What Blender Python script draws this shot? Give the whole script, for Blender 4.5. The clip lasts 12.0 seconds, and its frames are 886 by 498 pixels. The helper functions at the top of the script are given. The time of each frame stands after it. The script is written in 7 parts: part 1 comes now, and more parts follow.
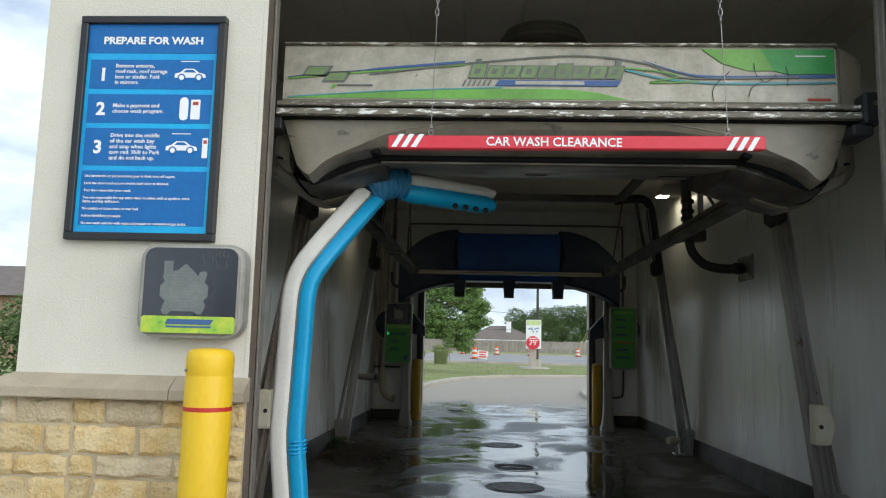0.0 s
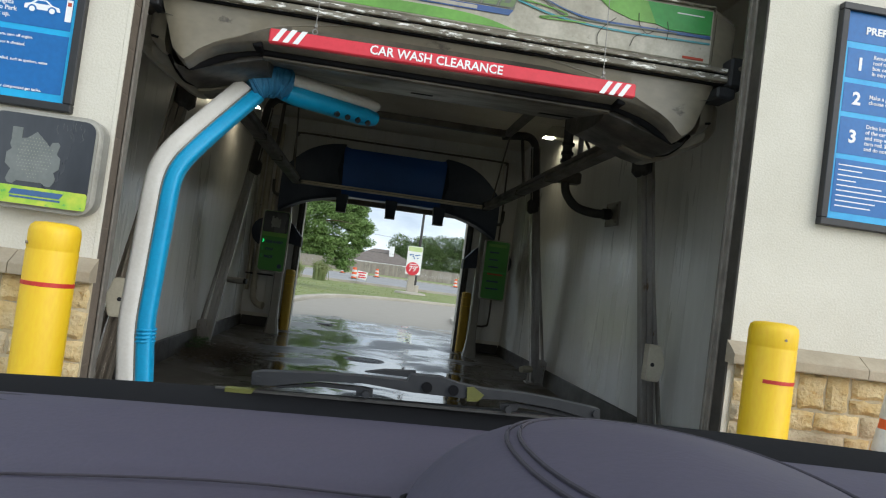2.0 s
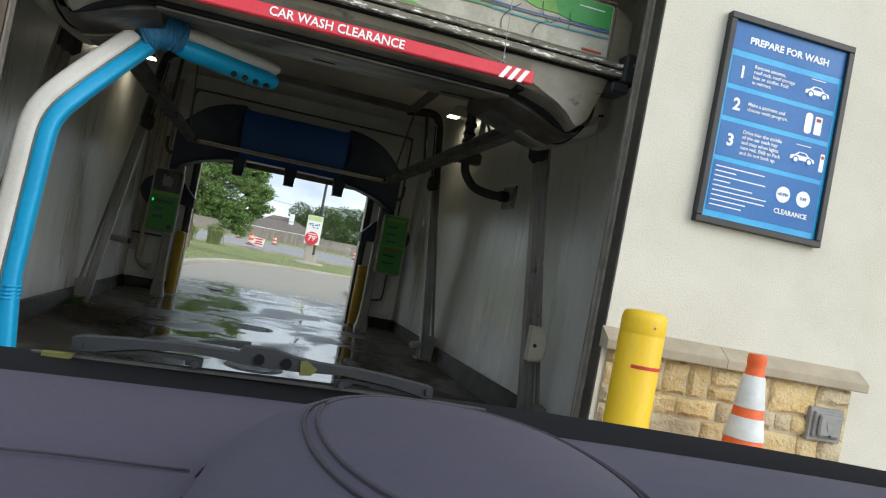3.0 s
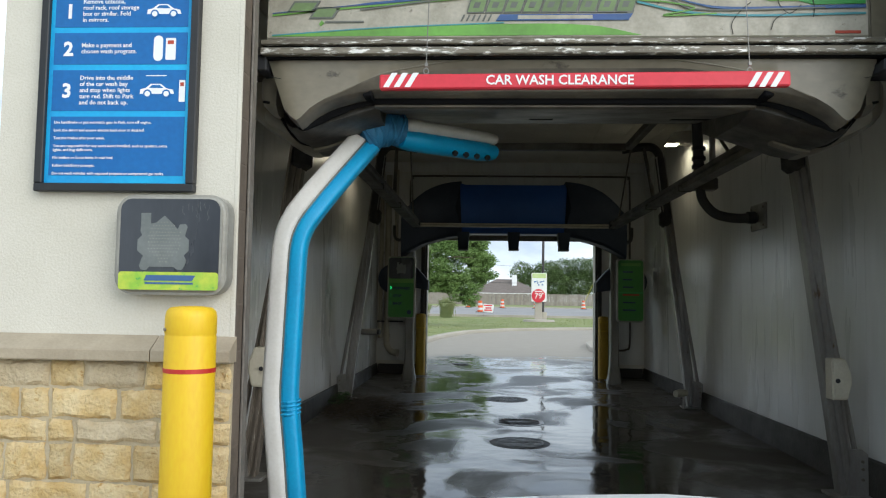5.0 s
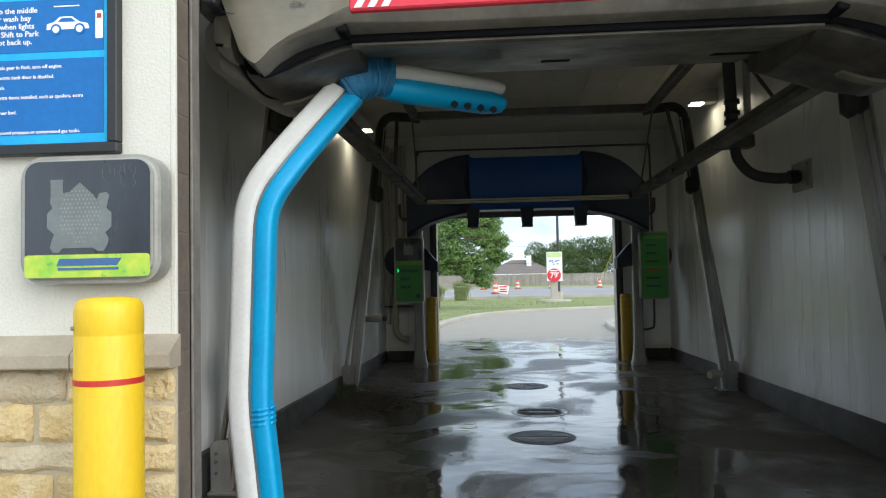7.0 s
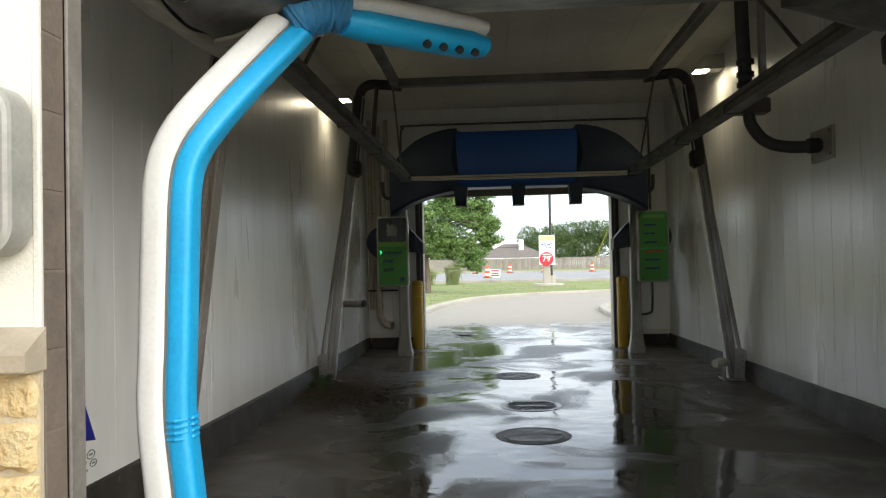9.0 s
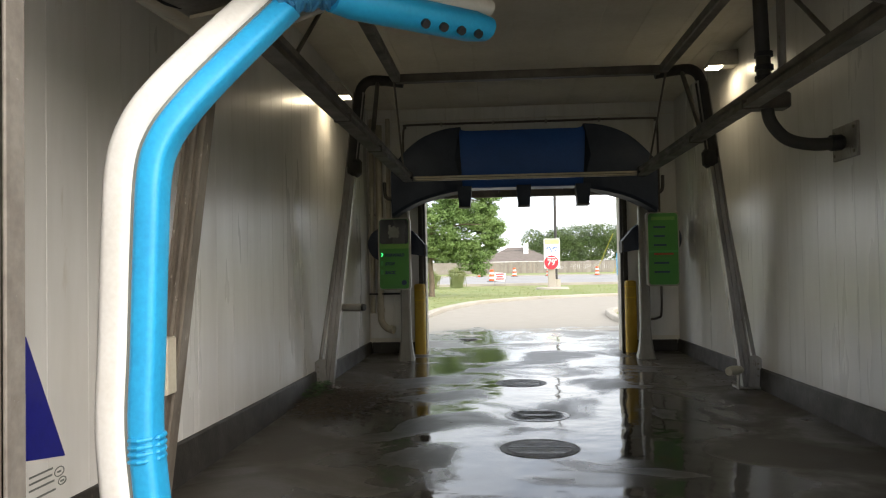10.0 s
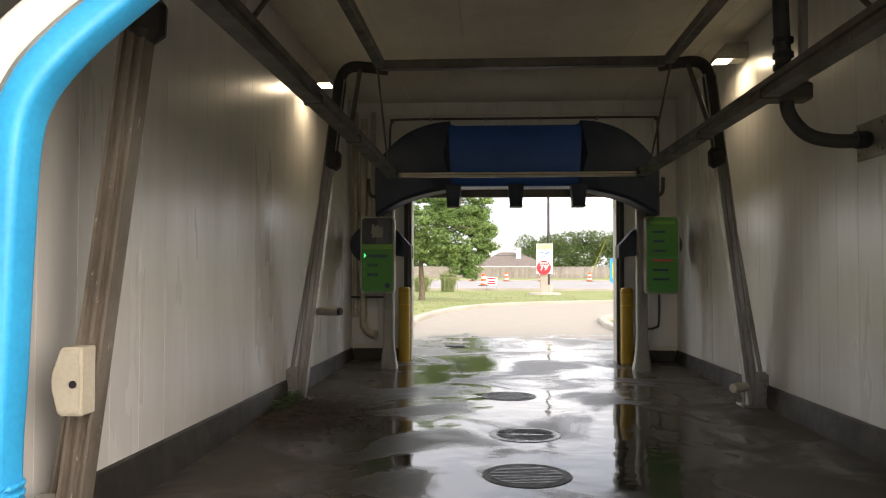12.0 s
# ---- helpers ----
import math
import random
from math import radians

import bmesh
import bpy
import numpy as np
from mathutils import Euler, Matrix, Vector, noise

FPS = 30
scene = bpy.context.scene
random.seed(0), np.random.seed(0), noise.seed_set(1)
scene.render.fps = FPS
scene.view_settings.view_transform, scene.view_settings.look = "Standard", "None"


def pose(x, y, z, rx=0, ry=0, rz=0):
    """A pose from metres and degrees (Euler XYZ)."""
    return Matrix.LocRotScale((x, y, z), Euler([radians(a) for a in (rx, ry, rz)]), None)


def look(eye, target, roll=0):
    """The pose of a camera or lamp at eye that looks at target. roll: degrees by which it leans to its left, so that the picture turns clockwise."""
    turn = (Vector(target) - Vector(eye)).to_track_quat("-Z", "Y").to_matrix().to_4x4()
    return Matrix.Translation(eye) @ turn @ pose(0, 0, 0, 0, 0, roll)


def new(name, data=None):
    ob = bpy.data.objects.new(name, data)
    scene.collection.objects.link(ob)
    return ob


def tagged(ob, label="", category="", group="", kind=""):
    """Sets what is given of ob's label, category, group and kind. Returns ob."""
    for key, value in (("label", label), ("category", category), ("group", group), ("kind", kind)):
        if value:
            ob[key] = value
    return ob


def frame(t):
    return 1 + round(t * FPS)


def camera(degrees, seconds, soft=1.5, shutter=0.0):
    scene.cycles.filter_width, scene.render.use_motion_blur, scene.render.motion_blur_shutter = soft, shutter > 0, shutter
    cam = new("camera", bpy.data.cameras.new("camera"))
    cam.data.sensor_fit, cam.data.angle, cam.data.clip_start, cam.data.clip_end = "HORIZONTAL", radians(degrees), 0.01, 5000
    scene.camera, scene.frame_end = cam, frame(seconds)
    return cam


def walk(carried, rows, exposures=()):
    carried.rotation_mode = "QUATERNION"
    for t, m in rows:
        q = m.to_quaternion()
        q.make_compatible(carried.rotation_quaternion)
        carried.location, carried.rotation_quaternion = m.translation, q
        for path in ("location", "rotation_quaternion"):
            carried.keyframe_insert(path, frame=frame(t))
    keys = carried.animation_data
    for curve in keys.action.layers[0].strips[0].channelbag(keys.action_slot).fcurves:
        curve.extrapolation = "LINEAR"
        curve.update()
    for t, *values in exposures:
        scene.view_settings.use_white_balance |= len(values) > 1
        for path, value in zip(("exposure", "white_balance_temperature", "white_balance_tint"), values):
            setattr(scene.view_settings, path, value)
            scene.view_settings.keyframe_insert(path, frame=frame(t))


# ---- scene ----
cam = camera(61.1, 12.0, soft=1.15)
PATH = [
    (0, (-0.39, -3.342, 1.24), (-0.495, -1.36, 1.488), 1.4),
    (0.5, (-0.359, -3.345, 1.233), (-0.469, -1.36, 1.446), -0.4),
    (1, (-0.337, -3.346, 1.226), (-0.45, -1.36, 1.431), -0.3),
    (1.5, (-0.324, -3.348, 1.224), (-0.412, -1.361, 1.433), 0.4),
    (2, (-0.285, -3.386, 1.186), (-0.08, -1.398, 1.257), 7.5),
    (2.5, (-0.262, -3.42, 1.172), (0.11, -1.455, 1.195), 11.5),
    (3, (-0.234, -3.396, 1.197), (0.237, -1.453, 1.243), 10.9),
    (3.5, (-0.264, -3.345, 1.224), (0.153, -1.392, 1.32), 2.2),
    (3.7, (-0.291, -3.339, 1.235), (0.02, -1.367, 1.358), 1.4),
    (5.3, (-0.37, -3.023, 1.246), (-0.506, -1.032, 1.372), 0.7),
    (5.5, (-0.364, -2.962, 1.244), (-0.501, -0.971, 1.37), 0.6),
    (6, (-0.356, -2.782, 1.235), (-0.493, -0.79, 1.366), -0.0),
    (6.5, (-0.349, -2.593, 1.232), (-0.49, -0.602, 1.356), -0.7),
    (7, (-0.351, -2.413, 1.225), (-0.505, -0.421, 1.307), -1.1),
    (9, (-0.314, -1.772, 1.197), (-0.449, 0.223, 1.237), -1.2),
    (9.5, (-0.318, -1.646, 1.193), (-0.458, 0.348, 1.24), -1.0),
    (10, (-0.314, -1.495, 1.19), (-0.461, 0.499, 1.239), -1.0),
    (10.5, (-0.31, -1.345, 1.187), (-0.465, 0.648, 1.239), -0.7),
    (11, (-0.299, -1.208, 1.184), (-0.461, 0.784, 1.238), -0.2),
    (11.5, (-0.278, -1.077, 1.181), (-0.44, 0.916, 1.238), -0.0),
    (12, (-0.276, -0.943, 1.183), (-0.404, 1.052, 1.241), 0.1),
]
walk(cam, [(t, look(eye, target, roll)) for t, eye, target, roll in PATH], exposures=[(0, 0.28, 6200, 10), (1.5, 0.28, 6200, 10), (2.5, 0.46, 6300, 10), (3.7, 0.32, 6250, 10), (5.5, 0.48, 6150, 10), (7, 0.72, 6050, 10), (9, 1.16, 6550, 12), (12, 1.42, 7350, 21)])

# ---- world, sun and sky ----
world = bpy.data.worlds.new("sky")
scene.world = world
world.use_nodes = True
wn, wl = world.node_tree.nodes, world.node_tree.links
wn.clear()
sky = wn.new("ShaderNodeTexSky")
sky.sky_type = "NISHITA"
sky.sun_disc = False
sky.sun_elevation, sky.sun_rotation = radians(24), radians(135)
sky.dust_density = 3.0
wcoord = wn.new("ShaderNodeTexCoord")
wmap = wn.new("ShaderNodeMapping")
wmap.inputs["Scale"].default_value = (1.6, 1.6, 4.5)
cloud = wn.new("ShaderNodeTexNoise")
cloud.inputs["Scale"].default_value = 1.8
cloud.inputs["Detail"].default_value = 6.0
cloud.inputs["Roughness"].default_value = 0.6
cramp = wn.new("ShaderNodeValToRGB")
cramp.color_ramp.elements[0].position, cramp.color_ramp.elements[0].color = 0.36, (4.3, 5.2, 6.3, 1)
cramp.color_ramp.elements[1].position, cramp.color_ramp.elements[1].color = 0.62, (9.0, 9.8, 10.1, 1)
wmix = wn.new("ShaderNodeMixRGB")
wmix.inputs[0].default_value = 0.88
wbg = wn.new("ShaderNodeBackground")
wbg.inputs["Strength"].default_value = 0.115
wout = wn.new("ShaderNodeOutputWorld")
wl.new(wcoord.outputs["Generated"], wmap.inputs["Vector"])
wl.new(wmap.outputs[0], cloud.inputs["Vector"])
wl.new(cloud.outputs["Fac"], cramp.inputs[0])
wl.new(sky.outputs[0], wmix.inputs[1])
wl.new(cramp.outputs[0], wmix.inputs[2])
wl.new(wmix.outputs[0], wbg.inputs[0])
wl.new(wbg.outputs[0], wout.inputs[0])

sun_data = bpy.data.lights.new("sun", "SUN")
sun_data.energy, sun_data.angle, sun_data.color = 1.5, radians(50), (0.99, 0.98, 0.93)
sun = new("sun", sun_data)
sun.matrix_world = look((11, -11, 7), (0, 0, 0))


# ---- materials ----
def mat(name, c1, c2=None, rough=0.6, metal=0.0, scale=6.0, fine=60.0, bump=0.15, spots=None, spot_at=0.62, var=0.0, rough2=None, coat=0.0, stretch=(1, 1, 1), bump_dist=0.004, spec=0.5):
    """Two-scale procedural surface: c1 to c2 by coarse noise, fine grain and bump, optional worn spots."""
    m = bpy.data.materials.new(name)
    m.use_nodes = True
    n, l = m.node_tree.nodes, m.node_tree.links
    b = n["Principled BSDF"]
    c2 = c2 or tuple(v * 0.8 for v in c1)
    tc = n.new("ShaderNodeTexCoord")
    mp = n.new("ShaderNodeMapping")
    mp.inputs["Scale"].default_value = stretch
    l.new(tc.outputs["Object"], mp.inputs["Vector"])
    a = n.new("ShaderNodeTexNoise")
    a.inputs["Scale"].default_value, a.inputs["Detail"].default_value, a.inputs["Roughness"].default_value = scale, 5.0, 0.62
    f = n.new("ShaderNodeTexNoise")
    f.inputs["Scale"].default_value, f.inputs["Detail"].default_value = fine, 3.0
    l.new(mp.outputs[0], a.inputs["Vector"])
    l.new(mp.outputs[0], f.inputs["Vector"])
    mix = n.new("ShaderNodeMixRGB")
    mix.inputs[1].default_value, mix.inputs[2].default_value = (*c1, 1), (*c2, 1)
    cr = n.new("ShaderNodeValToRGB")
    cr.color_ramp.elements[0].position, cr.color_ramp.elements[1].position = 0.36, 0.66
    l.new(a.outputs["Fac"], cr.inputs[0])
    l.new(cr.outputs[0], mix.inputs[0])
    g = n.new("ShaderNodeMixRGB")
    g.blend_type = "OVERLAY"
    g.inputs[0].default_value = 0.16
    l.new(mix.outputs[0], g.inputs[1])
    l.new(f.outputs["Fac"], g.inputs[2])
    out = g.outputs[0]
    if spots:
        s = n.new("ShaderNodeTexNoise")
        s.inputs["Scale"].default_value, s.inputs["Detail"].default_value, s.inputs["Roughness"].default_value = scale * 3.1, 8.0, 0.7
        l.new(mp.outputs[0], s.inputs["Vector"])
        sr = n.new("ShaderNodeValToRGB")
        sr.color_ramp.elements[0].position, sr.color_ramp.elements[1].position = spot_at, spot_at + 0.06
        l.new(s.outputs["Fac"], sr.inputs[0])
        sm = n.new("ShaderNodeMixRGB")
        sm.inputs[2].default_value = (*spots, 1)
        l.new(sr.outputs[0], sm.inputs[0])
        l.new(out, sm.inputs[1])
        out = sm.outputs[0]
    if var:
        oi = n.new("ShaderNodeObjectInfo")
        hs = n.new("ShaderNodeHueSaturation")
        mr = n.new("ShaderNodeMapRange")
        mr.inputs["To Min"].default_value, mr.inputs["To Max"].default_value = 1 - var, 1 + var
        l.new(oi.outputs["Random"], mr.inputs["Value"])
        l.new(mr.outputs[0], hs.inputs["Value"])
        l.new(out, hs.inputs["Color"])
        out = hs.outputs[0]
    l.new(out, b.inputs["Base Color"])
    rr = n.new("ShaderNodeMapRange")
    rr.inputs["To Min"].default_value, rr.inputs["To Max"].default_value = rough, (rough2 if rough2 is not None else min(1, rough + 0.15))
    l.new(cr.outputs[0], rr.inputs["Value"])
    l.new(rr.outputs[0], b.inputs["Roughness"])
    b.inputs["Metallic"].default_value = metal
    b.inputs["Coat Weight"].default_value = coat
    b.inputs["Specular IOR Level"].default_value = spec
    if bump:
        bp = n.new("ShaderNodeBump")
        bp.inputs["Strength"].default_value, bp.inputs["Distance"].default_value = bump, bump_dist
        l.new(f.outputs["Fac"], bp.inputs["Height"])
        l.new(bp.outputs[0], b.inputs["Normal"])
    return m


def glow(name, color, strength):
    m = bpy.data.materials.new(name)
    m.use_nodes = True
    b = m.node_tree.nodes["Principled BSDF"]
    b.inputs["Base Color"].default_value = (*color, 1)
    b.inputs["Emission Color"].default_value = (*color, 1)
    b.inputs["Emission Strength"].default_value = strength
    return m


M_STUCCO = mat("stucco", (0.655, 0.62, 0.535), (0.59, 0.555, 0.47), 0.9, 0, 1.6, 100, 0.55, bump_dist=0.004)
M_STONE = mat("limestone", (0.65, 0.52, 0.30), (0.56, 0.39, 0.165), 0.9, 0, 8, 60, 0.9, spots=(0.47, 0.29, 0.10), spot_at=0.60, var=0.14, bump_dist=0.014)
M_STONE_GREY = mat("grey_limestone", (0.60, 0.50, 0.34), (0.50, 0.40, 0.25), 0.9, 0, 8, 60, 0.9, spots=(0.36, 0.28, 0.17), spot_at=0.62, var=0.14, bump_dist=0.014)
M_MORTAR = mat("mortar", (0.53, 0.45, 0.31), (0.43, 0.36, 0.24), 0.95, 0, 9, 90, 0.5)
M_CAP = mat("cast_stone_cap", (0.41, 0.345, 0.25), (0.34, 0.285, 0.205), 0.85, 0, 5, 80, 0.35, spots=(0.22, 0.18, 0.13), spot_at=0.68)
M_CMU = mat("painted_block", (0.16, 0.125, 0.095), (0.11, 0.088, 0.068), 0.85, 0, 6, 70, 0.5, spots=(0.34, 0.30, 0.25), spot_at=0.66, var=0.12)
M_JAMB = mat("peeling_steel", (0.22, 0.20, 0.17), (0.15, 0.13, 0.11), 0.6, 0.1, 9, 50, 0.4, spots=(0.42, 0.40, 0.36), spot_at=0.66)
M_JAMB_DARK = mat("dark_bronze_trim", (0.085, 0.075, 0.062), (0.055, 0.049, 0.042), 0.5, 0.3, 6, 60, 0.2)
M_PANEL = mat("white_pvc_panel", (0.70, 0.695, 0.66), (0.60, 0.59, 0.55), 0.22, 0, 1.0, 12, 0.04, spots=(0.50, 0.46, 0.39), spot_at=0.66, var=0.012, rough2=0.45, stretch=(1, 1, 0.16))
M_CEIL = mat("ceiling_panel", (0.72, 0.68, 0.58), (0.62, 0.58, 0.49), 0.5, 0, 1.2, 20, 0.05)
M_CURB = mat("wet_curb", (0.030, 0.025, 0.018), (0.018, 0.0155, 0.012), 0.5, 0, 5, 60, 0.5, spots=(0.07, 0.058, 0.042), spot_at=0.63)
M_STEEL = mat("galvanised_steel", (0.40, 0.385, 0.36), (0.26, 0.24, 0.21), 0.42, 0.7, 3, 60, 0.2, spots=(0.16, 0.10, 0.05), spot_at=0.63, stretch=(1, 1, 0.4))
M_RUSTY = mat("rust_stained_steel", (0.25, 0.215, 0.175), (0.165, 0.14, 0.112), 0.40, 0.3, 5, 60, 0.2, spots=(0.58, 0.53, 0.45), spot_at=0.63, stretch=(1, 1, 0.5))
M_RAIL = mat("dark_anodised_rail", (0.16, 0.145, 0.125), (0.10, 0.09, 0.078), 0.38, 0.75, 4, 60, 0.15, spots=(0.3, 0.28, 0.25), spot_at=0.66)
M_ALU = mat("bare_aluminium", (0.42, 0.38, 0.30), (0.32, 0.285, 0.22), 0.35, 0.8, 3, 60, 0.1)
M_BLACK = mat("black_plastic", (0.030, 0.031, 0.034), (0.022, 0.023, 0.025), 0.5, 0, 4, 70, 0.15, spec=0.3)
M_RUBBER = mat("black_rubber", (0.034, 0.033, 0.032), (0.05, 0.047, 0.043), 0.6, 0, 8, 80, 0.3)
# Rubber grey raised for the drum, standing in for light on its ribs.
M_GREYDRUM = mat("lightened_drum", (0.10, 0.092, 0.078), (0.065, 0.06, 0.05), 0.6, 0, 6, 60, 0.2)
M_GANTRY = mat("grimy_fairing", (0.245, 0.218, 0.163), (0.15, 0.13, 0.094), 0.30, 0, 1.7, 30, 0.15, spots=(0.085, 0.073, 0.056), spot_at=0.635, stretch=(0.6, 1, 1))
M_GANTRY_FACE = mat("grimy_decal_white", (0.49, 0.46, 0.38), (0.34, 0.315, 0.25), 0.38, 0, 7.0, 70, 0.12, spots=(0.22, 0.20, 0.155), spot_at=0.64)
# Darker fairing tone for undersides: grime and shade in one colour.
M_GANTRY_DARK = mat("grimy_shaded_underside", (0.17, 0.15, 0.118), (0.06, 0.054, 0.044), 0.4, 0, 3, 40, 0.15, spots=(0.12, 0.11, 0.09), spot_at=0.68)
M_OILY = mat("oily_black_shell", (0.075, 0.066, 0.054), (0.03, 0.027, 0.023), 0.38, 0, 7, 50, 0.3, spots=(0.16, 0.145, 0.12), spot_at=0.66)
M_PEEL = mat("peeling_white_rail", (0.24, 0.215, 0.165), (0.14, 0.125, 0.10), 0.5, 0.3, 7, 40, 0.3, spots=(0.82, 0.81, 0.76), spot_at=0.535, stretch=(0.55, 1.5, 2.4))
M_D_GREEN = mat("decal_green", (0.17, 0.42, 0.07), (0.13, 0.30, 0.06), 0.4, 0, 4, 50, 0.05)
M_D_GREEN2 = mat("decal_deep_green", (0.03, 0.30, 0.06), (0.06, 0.30, 0.07), 0.4, 0, 4, 50, 0.05)
M_D_OLIVE = mat("decal_faded_green", (0.20, 0.30, 0.12), (0.15, 0.21, 0.10), 0.4, 0, 6, 50, 0.05)
M_D_BLUE = mat("decal_blue", (0.05, 0.10, 0.30), (0.05, 0.12, 0.26), 0.4, 0, 4, 50, 0.05)
M_STICKER = mat("deep_blue_print", (0.012, 0.016, 0.22), (0.01, 0.013, 0.19), 0.35, 0, 3, 50, 0.02)
M_D_TEAL = mat("decal_teal", (0.06, 0.30, 0.36), (0.08, 0.28, 0.32), 0.4, 0, 4, 50, 0.05)
M_D_GREY = mat("decal_grey", (0.16, 0.17, 0.15), (0.12, 0.13, 0.115), 0.4, 0, 4, 50, 0.05)
M_CRACK = mat("crack", (0.05, 0.05, 0.04), None, 0.7, 0, 4, 50, 0)
M_FOAM_W = mat("white_pad", (0.68, 0.66, 0.62), (0.60, 0.575, 0.53), 0.55, 0, 3, 70, 0.12, spots=(0.5, 0.46, 0.38), spot_at=0.68)
M_FOAM_B = mat("blue_pad", (0.007, 0.36, 0.66), (0.005, 0.30, 0.58), 0.42, 0, 3, 70, 0.1)
M_WRAP = mat("blue_wrap", (0.03, 0.20, 0.38), (0.02, 0.13, 0.26), 0.55, 0, 9, 70, 0.25)
M_YELLOW = mat("yellow_plastic", (0.80, 0.52, 0.012), (0.74, 0.46, 0.01), 0.42, 0, 2.5, 80, 0.12, spots=(0.62, 0.40, 0.03), spot_at=0.70, stretch=(1, 1, 0.3))
M_YELLOW_D = mat("aged_yellow_plastic", (0.52, 0.33, 0.03), (0.44, 0.27, 0.02), 0.5, 0, 3, 80, 0.15, stretch=(1, 1, 0.3))
M_REDBAND = mat("red_tape", (0.55, 0.03, 0.02), None, 0.4, 0, 5, 50, 0.05)
M_SIGNRED = mat("sign_red", (0.66, 0.035, 0.055), (0.60, 0.03, 0.05), 0.4, 0, 3, 50, 0.04)
M_WHITE = mat("white_print", (0.84, 0.84, 0.84), (0.80, 0.80, 0.80), 0.45, 0, 3, 50, 0.0)
M_BD_FRAME = mat("black_frame", (0.020, 0.021, 0.023), (0.03, 0.03, 0.032), 0.4, 0.2, 4, 60, 0.1)
M_BD_LIGHT = mat("print_light_blue", (0.012, 0.42, 0.74), (0.010, 0.28, 0.62), 0.35, 0, 1.5, 50, 0.0)
M_BD_DARK = mat("print_dark_blue", (0.003, 0.13, 0.40), (0.003, 0.115, 0.37), 0.4, 0, 1.5, 50, 0.0)
M_DISP = mat("grey_housing", (0.36, 0.345, 0.30), (0.25, 0.24, 0.21), 0.45, 0, 4, 60, 0.15)
M_SCREEN = mat("smoked_screen", (0.020, 0.023, 0.030), (0.05, 0.055, 0.065), 0.18, 0, 3, 30, 0.03, rough2=0.35, stretch=(1, 1, 0.3))
M_LEDGREY = mat("led_field", (0.17, 0.185, 0.18), (0.13, 0.145, 0.14), 0.5, 0, 8, 60, 0.1)
M_LEDDOT = mat("led_dot", (0.34, 0.35, 0.30), None, 0.4, 0, 8, 60, 0)
M_LIME = mat("lime_decal", (0.26, 0.50, 0.05), (0.60, 0.62, 0.07), 0.4, 0, 9, 50, 0.03, spots=(0.06, 0.34, 0.09), spot_at=0.60)
M_KGREEN = mat("kiosk_green", (0.034, 0.20, 0.034), (0.046, 0.215, 0.034), 0.42, 0, 3, 50, 0.05)
M_KTEXT = mat("kiosk_text", (0.015, 0.04, 0.09), None, 0.5, 0, 3, 50, 0)
M_KRED = mat("kiosk_red", (0.45, 0.06, 0.03), None, 0.5, 0, 3, 50, 0)
M_CANOPY = mat("dryer_black", (0.028, 0.038, 0.058), (0.020, 0.028, 0.045), 0.55, 0, 3, 60, 0.15, spec=0.22)
M_CANBLUE = mat("dryer_blue", (0.006, 0.06, 0.26), (0.006, 0.05, 0.21), 0.42, 0, 2, 50, 0.05)
M_POST = mat("dull_steel_post", (0.27, 0.265, 0.24), (0.20, 0.19, 0.165), 0.45, 0.5, 3, 50, 0.15, stretch=(1, 1, 0.3))
M_PIPE = mat("cream_pipe", (0.46, 0.43, 0.34), (0.36, 0.32, 0.24), 0.5, 0, 4, 60, 0.1)
M_WBOX = mat("cream_box", (0.62, 0.58, 0.46), (0.52, 0.48, 0.37), 0.5, 0, 4, 60, 0.1)
M_BOLT = mat("bolt_steel", (0.25, 0.22, 0.18), None, 0.4, 0.8, 8, 60, 0.1)
M_ORANGE = mat("cone_orange", (0.78, 0.13, 0.02), (0.70, 0.10, 0.02), 0.5, 0, 4, 60, 0.1)
M_CONEW = mat("scuffed_reflective_white", (0.68, 0.68, 0.66), (0.55, 0.55, 0.53), 0.45, 0, 8, 60, 0.1, spots=(0.30, 0.29, 0.27), spot_at=0.64)
M_GREYBOX = mat("grey_outlet_box", (0.30, 0.30, 0.29), (0.25, 0.25, 0.24), 0.5, 0.3, 5, 60, 0.1)
M_IRON = mat("cast_iron", (0.05, 0.047, 0.043), (0.03, 0.028, 0.026), 0.42, 0.3, 12, 60, 0.4)
M_IRONWET = mat("wet_iron", (0.016, 0.015, 0.014), (0.024, 0.022, 0.02), 0.16, 0, 12, 60, 0.5)
M_KLIME = mat("kiosk_lime", (0.09, 0.28, 0.05), (0.14, 0.33, 0.06), 0.42, 0, 5, 50, 0.04)
M_PALELIME = mat("pale_lime_print", (0.50, 0.62, 0.25), (0.62, 0.70, 0.40), 0.45, 0, 3, 40, 0.0)
M_DARKBRK = mat("dark_sleeve", (0.035, 0.031, 0.027), (0.022, 0.02, 0.018), 0.5, 0.2, 6, 60, 0.3)
M_DRIVE = mat("dry_concrete", (0.43, 0.39, 0.33), (0.35, 0.315, 0.265), 0.85, 0, 0.5, 30, 0.3, spots=(0.28, 0.245, 0.2), spot_at=0.68)
M_ROAD = mat("asphalt", (0.32, 0.31, 0.30), (0.27, 0.26, 0.255), 0.9, 0, 0.3, 20, 0.3)
M_GRASS = mat("lawn", (0.18, 0.225, 0.068), (0.26, 0.27, 0.105), 0.95, 0, 0.45, 5, 0.25)
M_BLADE = mat("grass_blade", (0.20, 0.25, 0.073), (0.25, 0.275, 0.097), 0.8, 0, 0.5, 9, 0.0)
M_LEAF = mat("tree_leaf", (0.125, 0.215, 0.055), (0.185, 0.28, 0.085), 0.6, 0, 0.7, 5, 0.0)
